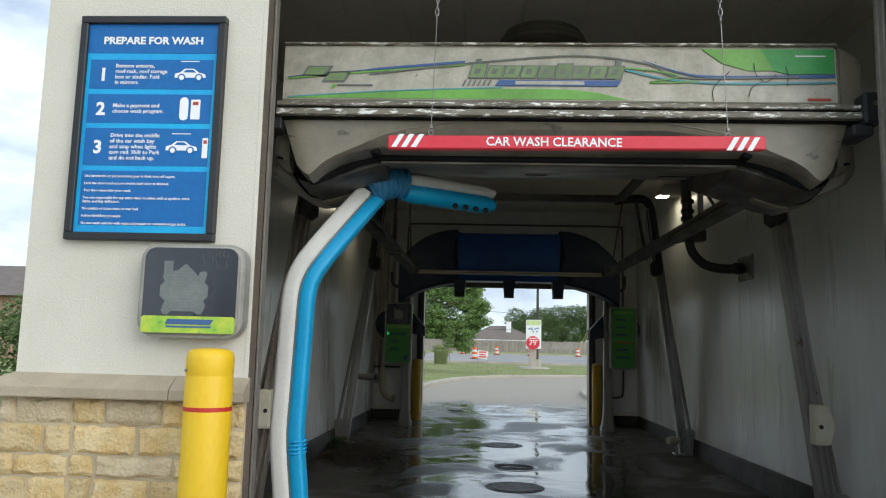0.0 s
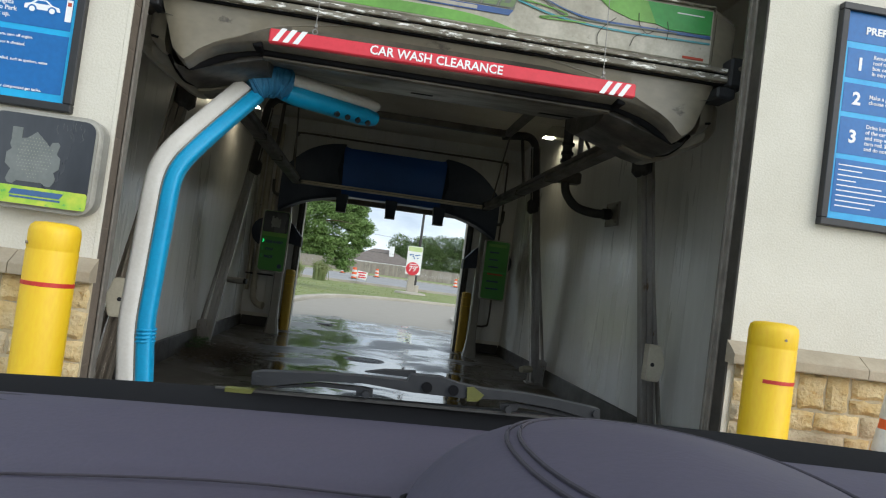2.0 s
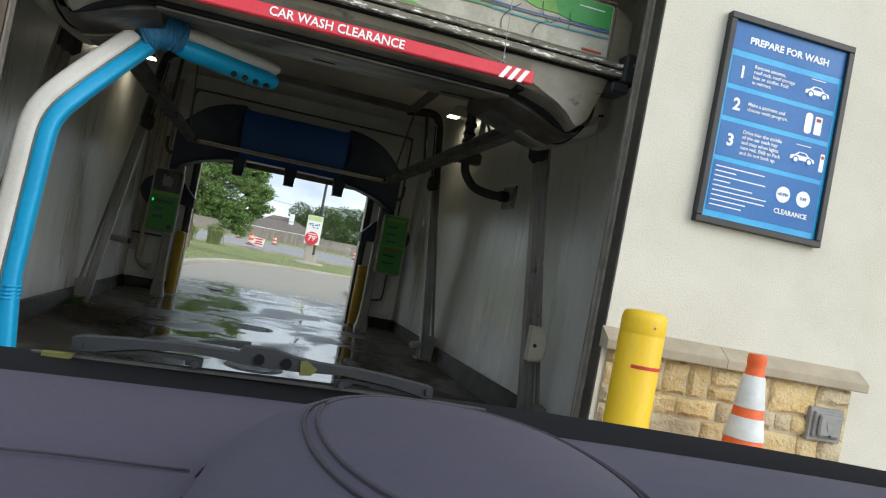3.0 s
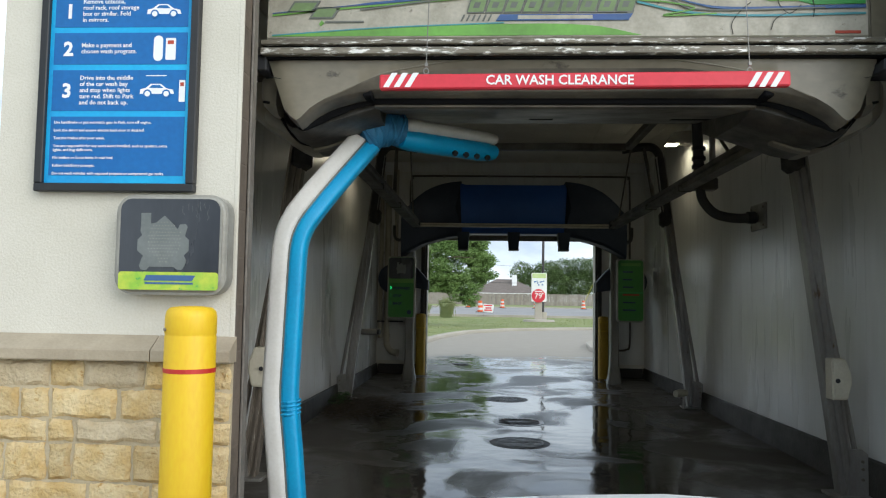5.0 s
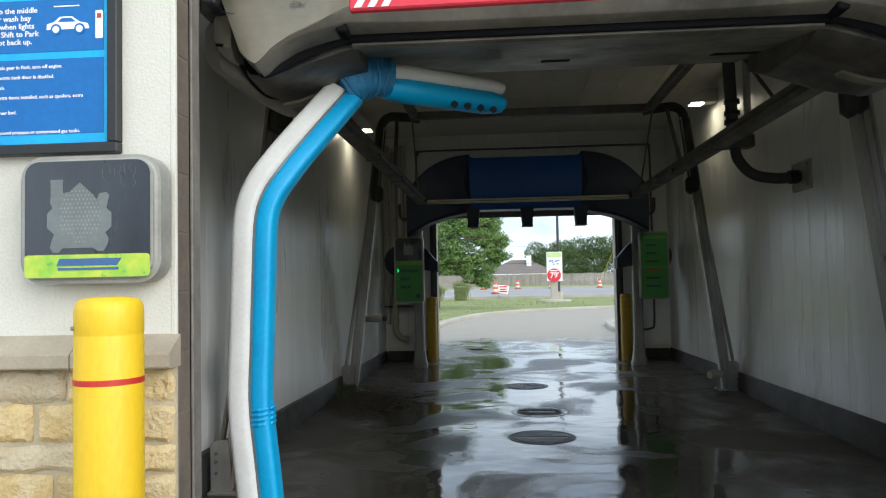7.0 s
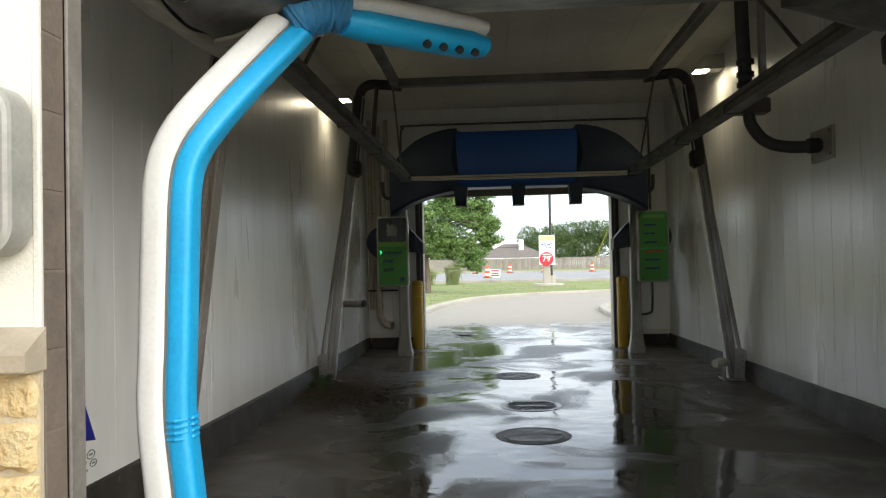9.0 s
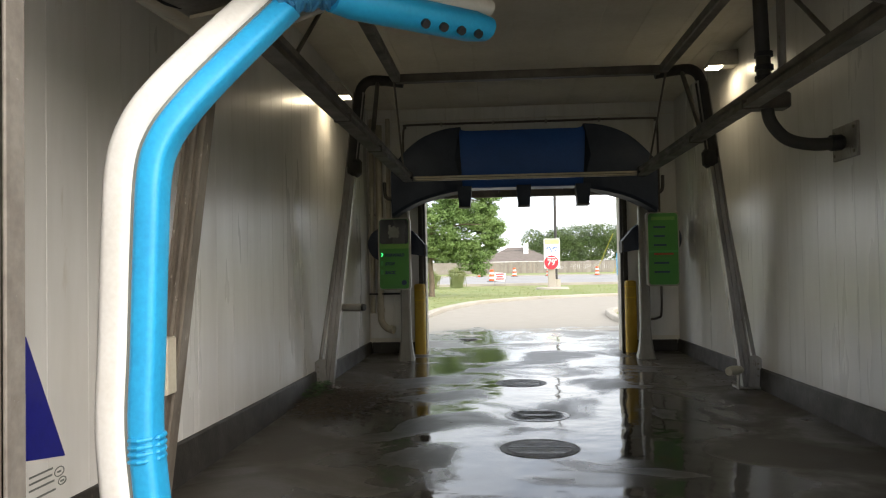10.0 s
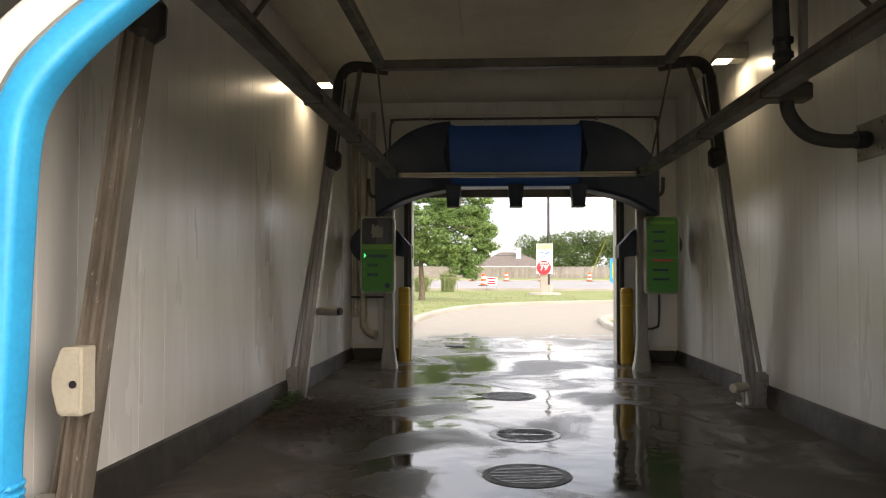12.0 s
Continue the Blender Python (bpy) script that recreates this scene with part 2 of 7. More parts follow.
M_LEAF2 = mat("far_leaf", (0.075, 0.13, 0.036), (0.115, 0.17, 0.055), 0.7, 0, 0.3, 3, 0.0)
M_REED = mat("ornamental_grass", (0.17, 0.22, 0.08), (0.24, 0.26, 0.12), 0.8, 0, 1, 9, 0.0)
M_BARK = mat("bark", (0.17, 0.13, 0.09), (0.11, 0.085, 0.06), 0.95, 0, 8, 40, 0.5)
M_FENCE = mat("weathered_fence", (0.30, 0.27, 0.235), (0.24, 0.21, 0.18), 0.9, 0, 2, 20, 0.3, var=0.12)
M_ROOF = mat("shingle_roof", (0.19, 0.16, 0.14), (0.15, 0.125, 0.11), 0.9, 0, 2, 15, 0.3)
M_HOUSE = mat("house_brick", (0.36, 0.24, 0.17), (0.30, 0.2, 0.15), 0.9, 0, 2, 20, 0.2)
M_DEADLEAF = mat("dead_leaf", (0.12, 0.085, 0.05), (0.035, 0.027, 0.019), 0.6, 0, 30, 80, 0.2)
M_WEED = mat("weed_leaf", (0.035, 0.10, 0.02), (0.05, 0.12, 0.025), 0.5, 0, 20, 80, 0.1)
M_COWL = mat("dull_black_cowl", (0.006, 0.006, 0.007), (0.010, 0.010, 0.011), 0.8, 0, 4, 70, 0.1, spec=0.12)
M_CARWHITE = mat("white_car_paint", (0.60, 0.605, 0.60), (0.58, 0.585, 0.58), 0.22, 0, 2, 200, 0.0, coat=0.6)
M_DASH = mat("dark_soft_plastic", (0.043, 0.036, 0.060), (0.036, 0.031, 0.053), 0.6, 0, 2, 220, 0.07)
M_STITCH = mat("seam", (0.035, 0.03, 0.04), None, 0.8, 0, 6, 200, 0.2)
M_WIPER = mat("wiper_grey", (0.016, 0.017, 0.020), (0.010, 0.011, 0.013), 0.55, 0.0, 6, 80, 0.2)
M_TAGD = mat("dull_tag", (0.13, 0.13, 0.02), (0.08, 0.08, 0.015), 0.5, 0, 40, 80, 0.1)
M_TAGY = mat("yellow_tag", (0.42, 0.40, 0.03), None, 0.5, 0, 6, 80, 0.1)
M_WIRE = mat("wire_steel", (0.30, 0.29, 0.27), None, 0.4, 0.8, 6, 80, 0.1)
M_POLE = mat("light_pole_bronze", (0.06, 0.055, 0.055), None, 0.5, 0.3, 3, 40, 0.1)
M_LAMP = glow("lamp_lens", (1.0, 0.90, 0.66), 9.0)
M_GREENLED = glow("green_led", (0.02, 1.0, 0.25), 1.0)


def slab(name, dry1, dry2, wet1, wet2, y_dry0, y_dry1):
    """Concrete under a film of water: mirror puddles between damp rough islands, drying out along y."""
    m = bpy.data.materials.new(name)
    m.use_nodes = True
    n, l = m.node_tree.nodes, m.node_tree.links
    b = n["Principled BSDF"]
    tc = n.new("ShaderNodeTexCoord")

    def tex(scale, detail, rough=0.5, dist=0.0):
        t = n.new("ShaderNodeTexNoise")
        t.inputs["Scale"].default_value, t.inputs["Detail"].default_value = scale, detail
        t.inputs["Roughness"].default_value, t.inputs["Distortion"].default_value = rough, dist
        l.new(tc.outputs["Object"], t.inputs["Vector"])
        return t.outputs["Fac"]

    def ranged(src, a, c, lo, hi):
        r = n.new("ShaderNodeMapRange")
        r.inputs["From Min"].default_value, r.inputs["From Max"].default_value = a, c
        r.inputs["To Min"].default_value, r.inputs["To Max"].default_value = lo, hi
        l.new(src, r.inputs["Value"])
        return r.outputs[0]

    def calc(op, p, q, k=None):
        o = n.new("ShaderNodeMath")
        o.operation = op
        for i, v in enumerate((p, q, k)):
            if v is None:
                continue
            if isinstance(v, (int, float)):
                o.inputs[i].default_value = v
            else:
                l.new(v, o.inputs[i])
        return o.outputs[0]

    def blend(f, p, q):
        o = n.new("ShaderNodeMixRGB")
        l.new(f, o.inputs[0])
        for i, v in ((1, p), (2, q)):
            if isinstance(v, tuple):
                o.inputs[i].default_value = (*v, 1)
            else:
                l.new(v, o.inputs[i])
        return o.outputs[0]

    sep = n.new("ShaderNodeSeparateXYZ")
    l.new(tc.outputs["Object"], sep.inputs[0])
    puddle = tex(0.95, 6.0, 0.55, 0.7)
    fine = tex(48.0, 4.0)
    stain = tex(2.6, 8.0, 0.65)
    wave = tex(3.4, 2.0)
    drying = calc("ADD", ranged(sep.outputs["Y"], y_dry0, y_dry1, 0.0, 1.0), calc("MULTIPLY", calc("SUBTRACT", tex(0.8, 5.0, 0.6), 0.5), 1.7))
    dry = ranged(drying, 0.38, 0.62, 0.0, 1.0)
    film = ranged(puddle, 0.47, 0.60, 0.05, 0.42)
    side = ranged(calc("ABSOLUTE", sep.outputs["X"], None), 0.95, 1.7, 0.0, 0.36)
    film = calc("ADD", film, calc("MULTIPLY", side, ranged(stain, 0.35, 0.6, 0.6, 1.0)))
    rough = calc("MAXIMUM", film, ranged(dry, 0.0, 1.0, 0.0, 0.88))
    l.new(rough, b.inputs["Roughness"])
    l.new(blend(dry, blend(stain, wet1, wet2), blend(stain, dry1, dry2)), b.inputs["Base Color"])
    bp = n.new("ShaderNodeBump")
    bp.inputs["Strength"].default_value, bp.inputs["Distance"].default_value = 0.45, 0.006
    l.new(calc("MULTIPLY_ADD", wave, 1.6, calc("MULTIPLY", fine, rough)), bp.inputs["Height"])
    l.new(bp.outputs[0], b.inputs["Normal"])
    return m


M_WET = slab("wet_concrete", (0.10, 0.09, 0.07), (0.07, 0.062, 0.05), (0.036, 0.033, 0.028), (0.080, 0.070, 0.055), 60.0, 80.0)
M_DRIVEWET = slab("drying_concrete", (0.37, 0.33, 0.275), (0.29, 0.258, 0.213), (0.10, 0.095, 0.085), (0.16, 0.15, 0.13), 10.5, 15.0)



# ---- mesh helpers ----
# Each space is drawn on its own plan; PLAN lays that plan into the world.
BAY_PLAN = Matrix.Diagonal((0.91, 0.91, 0.94, 1))
OUT_PLAN = Matrix(((1, 0.0157, 0, 0.016), (0, 1, 0, 0), (0, -0.0040, 1, 0.036), (0, 0, 0, 1)))
CAR_PLAN = Matrix.Translation((-0.02, 0.012, 0)) @ Matrix.Diagonal((1, 1, 1.029, 1))
PLAN = Matrix.Identity(4)


def thing(name, loc, label, category, group="", kind=""):
    e = new(name)
    e.location = PLAN @ Vector(loc)
    e.empty_display_size = 0.1
    tagged(e, label, category, group, kind)
    return e


def part(name, bm, material, parent=None, label="", smooth=False, kind=""):
    me = bpy.data.meshes.new(name)
    bm.transform(PLAN)
    bmesh.ops.recalc_face_normals(bm, faces=bm.faces[:])
    bm.to_mesh(me)
    bm.free()
    me.materials.append(material)
    if smooth:
        me.shade_smooth()
        me.set_sharp_from_angle(angle=radians(38))
    ob = new(name, me)
    if parent is not None:
        ob.parent = parent
        root = parent
        while root.parent is not None:
            root = root.parent
        ob.matrix_parent_inverse = Matrix.Translation(root.location).inverted() if parent is root else Matrix.Identity(4)
    if label:
        ob["label"] = label
    if kind:
        ob["kind"] = kind
    return ob


def solo(name, bm, material, label, category, group="", kind="", smooth=False):
    return tagged(part(name, bm, material, None, "", smooth), label, category, group, kind)


def box(bm, x0, x1, y0, y1, z0, z1, bevel=0.0, m=None, seg=1):
    vs = [bm.verts.new((x, y, z)) for x in (x0, x1) for y in (y0, y1) for z in (z0, z1)]
    q = [(0, 1, 3, 2), (4, 6, 7, 5), (0, 4, 5, 1), (2, 3, 7, 6), (0, 2, 6, 4), (1, 5, 7, 3)]
    fs = [bm.faces.new([vs[i] for i in f]) for f in q]
    bmesh.ops.recalc_face_normals(bm, faces=fs)
    if m is not None:
        bmesh.ops.transform(bm, matrix=m, verts=vs)
    if bevel:
        es = list({e for f in fs for e in f.edges})
        bmesh.ops.bevel(bm, geom=es, offset=bevel, segments=seg, affect="EDGES", profile=0.5)
    return bm


def bx(x0, x1, y0, y1, z0, z1, bevel=0.0, m=None, seg=1):
    return box(bmesh.new(), x0, x1, y0, y1, z0, z1, bevel, m, seg)


def ring(bm, c, u, v, ru, rv, seg):
    return [bm.verts.new(c + u * (ru * math.cos(2 * math.pi * i / seg)) + v * (rv * math.sin(2 * math.pi * i / seg))) for i in range(seg)]


def skin(bm, rings, caps=True, closed=True):
    for a, b in zip(rings, rings[1:]):
        n = len(a)
        for i in range(n if closed else n - 1):
            bm.faces.new((a[i], a[(i + 1) % n], b[(i + 1) % n], b[i]))
    if caps:
        bm.faces.new(rings[0][::-1])
        bm.faces.new(rings[-1])


def sweep(bm, pts, r, seg=12, caps=True, flat=1.0, up=(0, 1, 0)):
    """A tube along points; r a number or one a point; flat squeezes it along its second axis."""
    pts = [Vector(p) for p in pts]
    rs = r if isinstance(r, (list, tuple)) else [r] * len(pts)
    rings = []
    for i, p in enumerate(pts):
        d = (pts[min(i + 1, len(pts) - 1)] - pts[max(i - 1, 0)]).normalized()
        w = Vector(up)
        if abs(d.dot(w)) > 0.95:
            w = Vector((1, 0, 0))
        u = d.cross(w).normalized()
        v = u.cross(d).normalized()
        rings.append(ring(bm, p, u, v, rs[i], rs[i] * flat, seg))
    skin(bm, rings, caps)
    return bm


def tube(pts, r, seg=12, **k):
    return sweep(bmesh.new(), pts, r, seg, **k)


def arc(points, n=6):
    """A smooth line through points (Catmull-Rom)."""
    p = [Vector(q) for q in points]
    p = [p[0] * 2 - p[1]] + p + [p[-1] * 2 - p[-2]]
    out = []
    for i in range(1, len(p) - 2):
        for k in range(n):
            t = k / n
            a, b, c, d = p[i - 1], p[i], p[i + 1], p[i + 2]
            out.append(0.5 * (2 * b + (c - a) * t + (2 * a - 5 * b + 4 * c - d) * t * t + (3 * b - a - 3 * c + d) * t ** 3))
    out.append(p[-2])
    return out


def lathe(bm, c, profile, seg=24, squash=1.0):
    """Turns (radius, height) pairs about the upright axis through c."""
    c = Vector(c)
    X, Y = Vector((1, 0, 0)), Vector((0, squash, 0))
    skin(bm, [ring(bm, c + Vector((0, 0, z)), X, Y, max(r, 1e-4), max(r, 1e-4), seg) for r, z in profile])
    return bm


def prism(bm, poly, axis, d0, d1):
    """A polygon pushed along an axis: poly in (x, z) for 'y', (y, z) for 'x', (x, y) for 'z'."""
    def put(p, d):
        return {"y": (p[0], d, p[1]), "x": (d, p[0], p[1]), "z": (p[0], p[1], d)}[axis]
    a = [bm.verts.new(put(p, d0)) for p in poly]
    b = [bm.verts.new(put(p, d1)) for p in poly]
    n = len(poly)
    for i in range(n):
        bm.faces.new((a[i], a[(i + 1) % n], b[(i + 1) % n], b[i]))
    fa, fb = bm.faces.new(a[::-1]), bm.faces.new(b)
    fa.normal_update(), fb.normal_update()
    bmesh.ops.triangulate(bm, faces=[fa, fb])
    return bm


def rounded(x0, x1, z0, z1, r, n=5):
    out = []
    for cx, cz, a0 in ((x1 - r, z1 - r, 0), (x0 + r, z1 - r, 90), (x0 + r, z0 + r, 180), (x1 - r, z0 + r, 270)):
        for i in range(n + 1):
            a = radians(a0 + 90 * i / n)
            out.append((cx + r * math.cos(a), cz + r * math.sin(a)))
    return out


def ribbon(line, width, y, depth=0.003):
    """A thin flat band along (x, z) points, of a width that may change."""
    bm = bmesh.new()
    n = len(line)
    ws = width if isinstance(width, (list, tuple)) else [width] * n
    up, lo = [], []
    for i, (x, z) in enumerate(line):
        ax, az = line[max(i - 1, 0)]
        bx_, bz = line[min(i + 1, n - 1)]
        dx, dz = bx_ - ax, bz - az
        ln = math.hypot(dx, dz) or 1
        ox, oz = -dz / ln * ws[i] / 2, dx / ln * ws[i] / 2
        up.append((x + ox, z + oz))
        lo.append((x - ox, z - oz))
    prism(bm, up + lo[::-1], "y", y, y - depth)
    return bm


def curve2(points, n=6):
    return [(v.x, v.z) for v in arc([(x, 0, z) for x, z in points], n)]


def letters(body, size, x, y, z, material, parent, name="lettering", align="LEFT", depth=0.001, shear=0.0, stretch=1.0, face=-1, bold=0.0, line=1.0):
    """Raised words facing -y, their baseline start at (x, z)."""
    c = bpy.data.curves.new(name, "FONT")
    c.body, c.size, c.align_x, c.resolution_u, c.shear, c.extrude, c.offset, c.space_line = body, size, align, 2, shear, depth, bold, line
    t = bpy.data.objects.new(name, c)
    scene.collection.objects.link(t)
    bpy.context.view_layer.update()
    me = bpy.data.meshes.new_from_object(t.evaluated_get(bpy.context.evaluated_depsgraph_get()))
    bpy.data.objects.remove(t)
    bpy.data.curves.remove(c)
    me.transform(Matrix.Translation((x, y, z)) @ Matrix.Rotation(radians(90), 4, "X") @ Matrix.Diagonal((stretch, 1, 1, 1)))
    bm = bmesh.new()
    bm.from_mesh(me)
    bpy.data.meshes.remove(me)
    return part(name, bm, material, parent)


X0, X1 = -1.43, 1.475          # entrance opening
BAY = 2.15                    # half width inside
BACK = 9.0                   # inner face of the exit wall
CEIL = 3.43


# ---- ground, drive, road ----
PLAN = OUT_PLAN


def ground_z(y):
    return max(0.0, (y - 45.0) * 0.00685) - 0.03


bm = bmesh.new()
ys = [-400, -60, -20, -6, 10, 25, 45, 60, 80, 100, 120, 200, 900]
xs = [-900, -120, -40, -12, 0, 12, 40, 120, 900]
grid = [[bm.verts.new((x, y, ground_z(min(y, 140)) + 0.004 * min(0, y - 10))) for x in xs] for y in ys]
for r0, r1 in zip(grid, grid[1:]):
    for i in range(len(xs) - 1):
        bm.faces.new((r0[i], r0[i + 1], r1[i + 1], r1[i]))
ground = solo("ground", bm, M_GRASS, "wide lawn and open ground", "ground", kind="structure")

# exit drive, turning off to one side
outline = [(-1.9, 9.3), (-2.15, 13.5), (-2.3, 16.7), (-2.1, 20.0), (-1.4, 23.6), (0.0, 26.4), (2.0, 28.3), (4.2, 29.4), (9.0, 30.4), (30.0, 31.0),
           (30.0, 23.5), (9.0, 22.6), (5.0, 21.2), (3.0, 19.6), (2.15, 18.2), (1.92, 16.0), (1.92, 9.3)]
bm = prism(bmesh.new(), outline, "z", -0.12, -0.004)
solo("driveway", bm, M_DRIVEWET, "pale concrete exit drive curving away", "driveway", kind="structure")


def kerb(name, line, label):
    """A low concrete kerb along plan points."""
    bm = bmesh.new()
    rings = []
    n = len(line)
    for i, (x, y) in enumerate(line):
        ax, ay = line[max(i - 1, 0)]
        bx_, by = line[min(i + 1, n - 1)]
        d = Vector((bx_ - ax, by - ay, 0)).normalized()
        s = Vector((-d.y, d.x, 0))
        p = Vector((x, y, 0))
        rings.append([bm.verts.new(p + s * a + Vector((0, 0, h))) for a, h in ((-0.1, -0.1), (-0.1, 0.07), (-0.07, 0.1), (0.08, 0.1), (0.1, 0.07), (0.1, -0.1))])
    skin(bm, rings)
    return solo(name, bm, M_DRIVE, label, "kerb", kind="structure")


kerb("kerb", [(v.x, v.y) for v in arc([(x, y, 0) for x, y in [(2.0, 10.2), (2.02, 14), (2.02, 16.0), (2.25, 18.1), (3.1, 19.5), (5.0, 21.1), (9.0, 22.5), (22, 23.2)]], 4)], "pale concrete kerb round the inner lawn")
kerb("kerb", [(v.x, v.y) for v in arc([(x, y, 0) for x, y in [(-2.2, 11.0), (-2.4, 16.7), (-2.2, 20.2), (-1.5, 23.9), (-0.1, 26.6), (2.0, 28.5), (4.2, 29.6), (9, 30.6), (22, 31.2)]], 4)], "pale concrete kerb along the lawn")

bm = bmesh.new()
prev = None
for y in (51, 60, 75, 88):
    row = [bm.verts.new((x, y, ground_z(y) + 0.06)) for x in (-200, 200)]
    if prev:
        bm.faces.new((prev[0], prev[1], row[1], row[0]))
    prev = row
solo("road", bm, M_ROAD, "worn grey asphalt street", "road", kind="structure")
for y0, y1 in ((50.4, 51.0), (88.0, 90.4)):
    solo("pavement", bx(-200, 200, y0, y1, ground_z(y0) - 0.05, ground_z(y0) + 0.16), M_DRIVE, "pale concrete kerb and footpath by the street", "pavement", kind="structure")

# mown grass, as short blades where the camera sees the lawn
rng = random.Random(4)
verts, faces = [], []
for i in range(9000):
    y = 17 + 33 * rng.random() ** 1.2
    x = rng.uniform(-9, 10)
    far = 26.4 + 0.75 * max(0, x) ** 0.7 if x > -2.4 else 12
    if y < far + 0.4 and not (x > 2.4 and y < 18 + (x - 2.2) * 1.3 and y < 22):
        continue
    a, h, w = rng.uniform(0, 6.28), rng.uniform(0.02, 0.045), rng.uniform(0.012, 0.03)
    k = len(verts)
    z = ground_z(y)
    verts += [(x - w * math.cos(a), y - w * math.sin(a), z), (x + w * math.cos(a), y + w * math.sin(a), z), (x + rng.uniform(-.04, .04), y + rng.uniform(-.04, .04), z + h)]
    faces.append((k, k + 1, k + 2))
me = bpy.data.meshes.new("grass")
me.from_pydata(verts, [], faces)
me.materials.append(M_BLADE)
me.transform(PLAN)
tagged(new("grass", me), "short mown green grass on the lawn", "grass", kind="stuff")

# ---- the bay's shell ----
PLAN = Matrix.Identity(4)
# concrete apron before the bay
solo("pavement", bx(-9, 9, -16, 0.0, -0.12, 0.0), M_DRIVE, "dry grey concrete apron before the wash bay", "pavement", kind="structure")
# wet slab in the bay, running a little out of the exit
solo("floor", bx(-2.4, 2.4, 0.0, 9.3, -0.12, 0.0), M_WET, "dark wet concrete bay floor with puddles", "floor", kind="structure")
WALL_TOP = 4.5


def shell(name, bm, material, label):
    return solo(name, bm, material, label, "wall", kind="structure")


wall_west = shell("wall_west", bx(-2.49, -BAY, 0.19, BACK + 0.24, 0.0, WALL_TOP), M_STUCCO, "bay side wall faced with white vertical panels")
wall_east = shell("wall_east", bx(BAY, 2.75, 0.19, BACK + 0.24, 0.0, WALL_TOP), M_STUCCO, "bay side wall faced with white vertical panels")
# front wall: two piers and a header, stone below and stucco above
wall_front_west = shell("wall_front_west", bx(-2.49, X0, 0.0, 0.19, 0.0, WALL_TOP), M_STUCCO, "cream stucco pier over a limestone base with block reveal")
wall_front_east = shell("wall_front_east", bx(X1, 2.95, 0.0, 0.19, 0.0, WALL_TOP), M_STUCCO, "cream stucco pier over a limestone base")
wall_header = shell("wall_header", bx(X0, X1, 0.0, 0.19, 3.1, WALL_TOP), M_STUCCO, "cream stucco header over the bay entrance")
shell("wall_side_wing", bx(2.95, 7.5, 0.12, 0.42, 0.0, WALL_TOP), M_STUCCO, "plain cream stucco side wing wall")
# exit wall
EX0, EX1, EXH = -1.33, 1.355, 2.2
shell("wall_back_west", bx(-BAY, EX0, BACK, BACK + 0.24, 0.0, WALL_TOP), M_STUCCO, "exit wall pier with white panels")
shell("wall_back_east", bx(EX1, BAY, BACK, BACK + 0.24, 0.0, WALL_TOP), M_STUCCO, "exit wall pier with white panels")
shell("wall_back_header", bx(EX0, EX1, BACK, BACK + 0.24, EXH, WALL_TOP), M_STUCCO, "exit wall header above the doorway")
bm = bmesh.new()
x = -BAY + 0.01
while x < BAY - 0.02:
    w = min(0.40, BAY - 0.01 - x)
    box(bm, x + 0.001, x + w - 0.001, 0.20, BACK - 0.005, CEIL, CEIL + 0.03, 0.002)
    x += 0.40
box(bm, -BAY, BAY, 0.191, BACK, CEIL + 0.02, CEIL + 0.12)
solo("ceiling", bm, M_CEIL, "dim off-white panelled bay ceiling", "ceiling", kind="structure")
solo("roof", bx(-2.55, 7.5, -0.02, 9.3, WALL_TOP, WALL_TOP + 0.15, 0.02), M_CAP, "flat roof with a tan edge", "roof", kind="structure")


def panels(parent, side):
    """Tall white panels with narrow joints on a side wall."""
    face = side * BAY
    y = 0.194
    while y < BACK - 0.05:
        w = min(0.305, BACK - y - 0.004)
        bm = bx(face - side * 0.014, face + side * 0.001, y + 0.0008, y + w - 0.0008, 0.14, CEIL - 0.002, 0.0015)
        part("panel", bm, M_PANEL, parent)
        y += 0.305
    return parent


panels(wall_west, -1)
panels(wall_east, 1)
for nm in ("wall_back_west", "wall_back_east", "wall_back_header"):
    w = bpy.data.objects[nm]
    a, b, z0 = {"wall_back_west": (-BAY + 0.016, EX0 - 0.10, 0.21), "wall_back_east": (EX1 + 0.10, BAY - 0.016, 0.21), "wall_back_header": (EX0 - 0.1, EX1 + 0.1, EXH + 0.06)}[nm]
    n = max(1, round((b - a) / 0.4))
    for i in range(n):
        part("panel", bx(a + (b - a) * i / n + 0.002, a + (b - a) * (i + 1) / n - 0.002, BACK - 0.014, BACK + 0.001, z0, CEIL - 0.18, 0.003), M_PANEL, w)
        part("panel", bx(a + (b - a) * i / n + 0.002, a + (b - a) * (i + 1) / n - 0.002, BACK - 0.014, BACK + 0.001, CEIL - 0.17, CEIL - 0.002, 0.003), M_PANEL, w)

# low dark concrete curbs at the foot of the walls
for side in (-1, 1):
    bm = bmesh.new()
    skin(bm, [[bm.verts.new((side * (BAY - d), y, z)) for d, z in ((0.048, -0.01), (0.036, top - 0.01), (0.028, top), (0.0, top + 0.001), (0.0, -0.01))] for y, top in ((0.195, 0.265), (4.5, 0.205), (BACK, 0.16))])
    solo("baseboard", bm, M_CURB, "dark damp concrete curb along the wall", "curb", kind="structure")
for a, b in ((0.05 - BAY, EX0 - 0.05), (EX1 + 0.05, BAY - 0.05)):
    solo("baseboard", bx(a, b, BACK - 0.045, BACK, 0, 0.155, 0.008), M_CURB, "dark damp concrete curb along the exit wall", "curb", kind="structure")

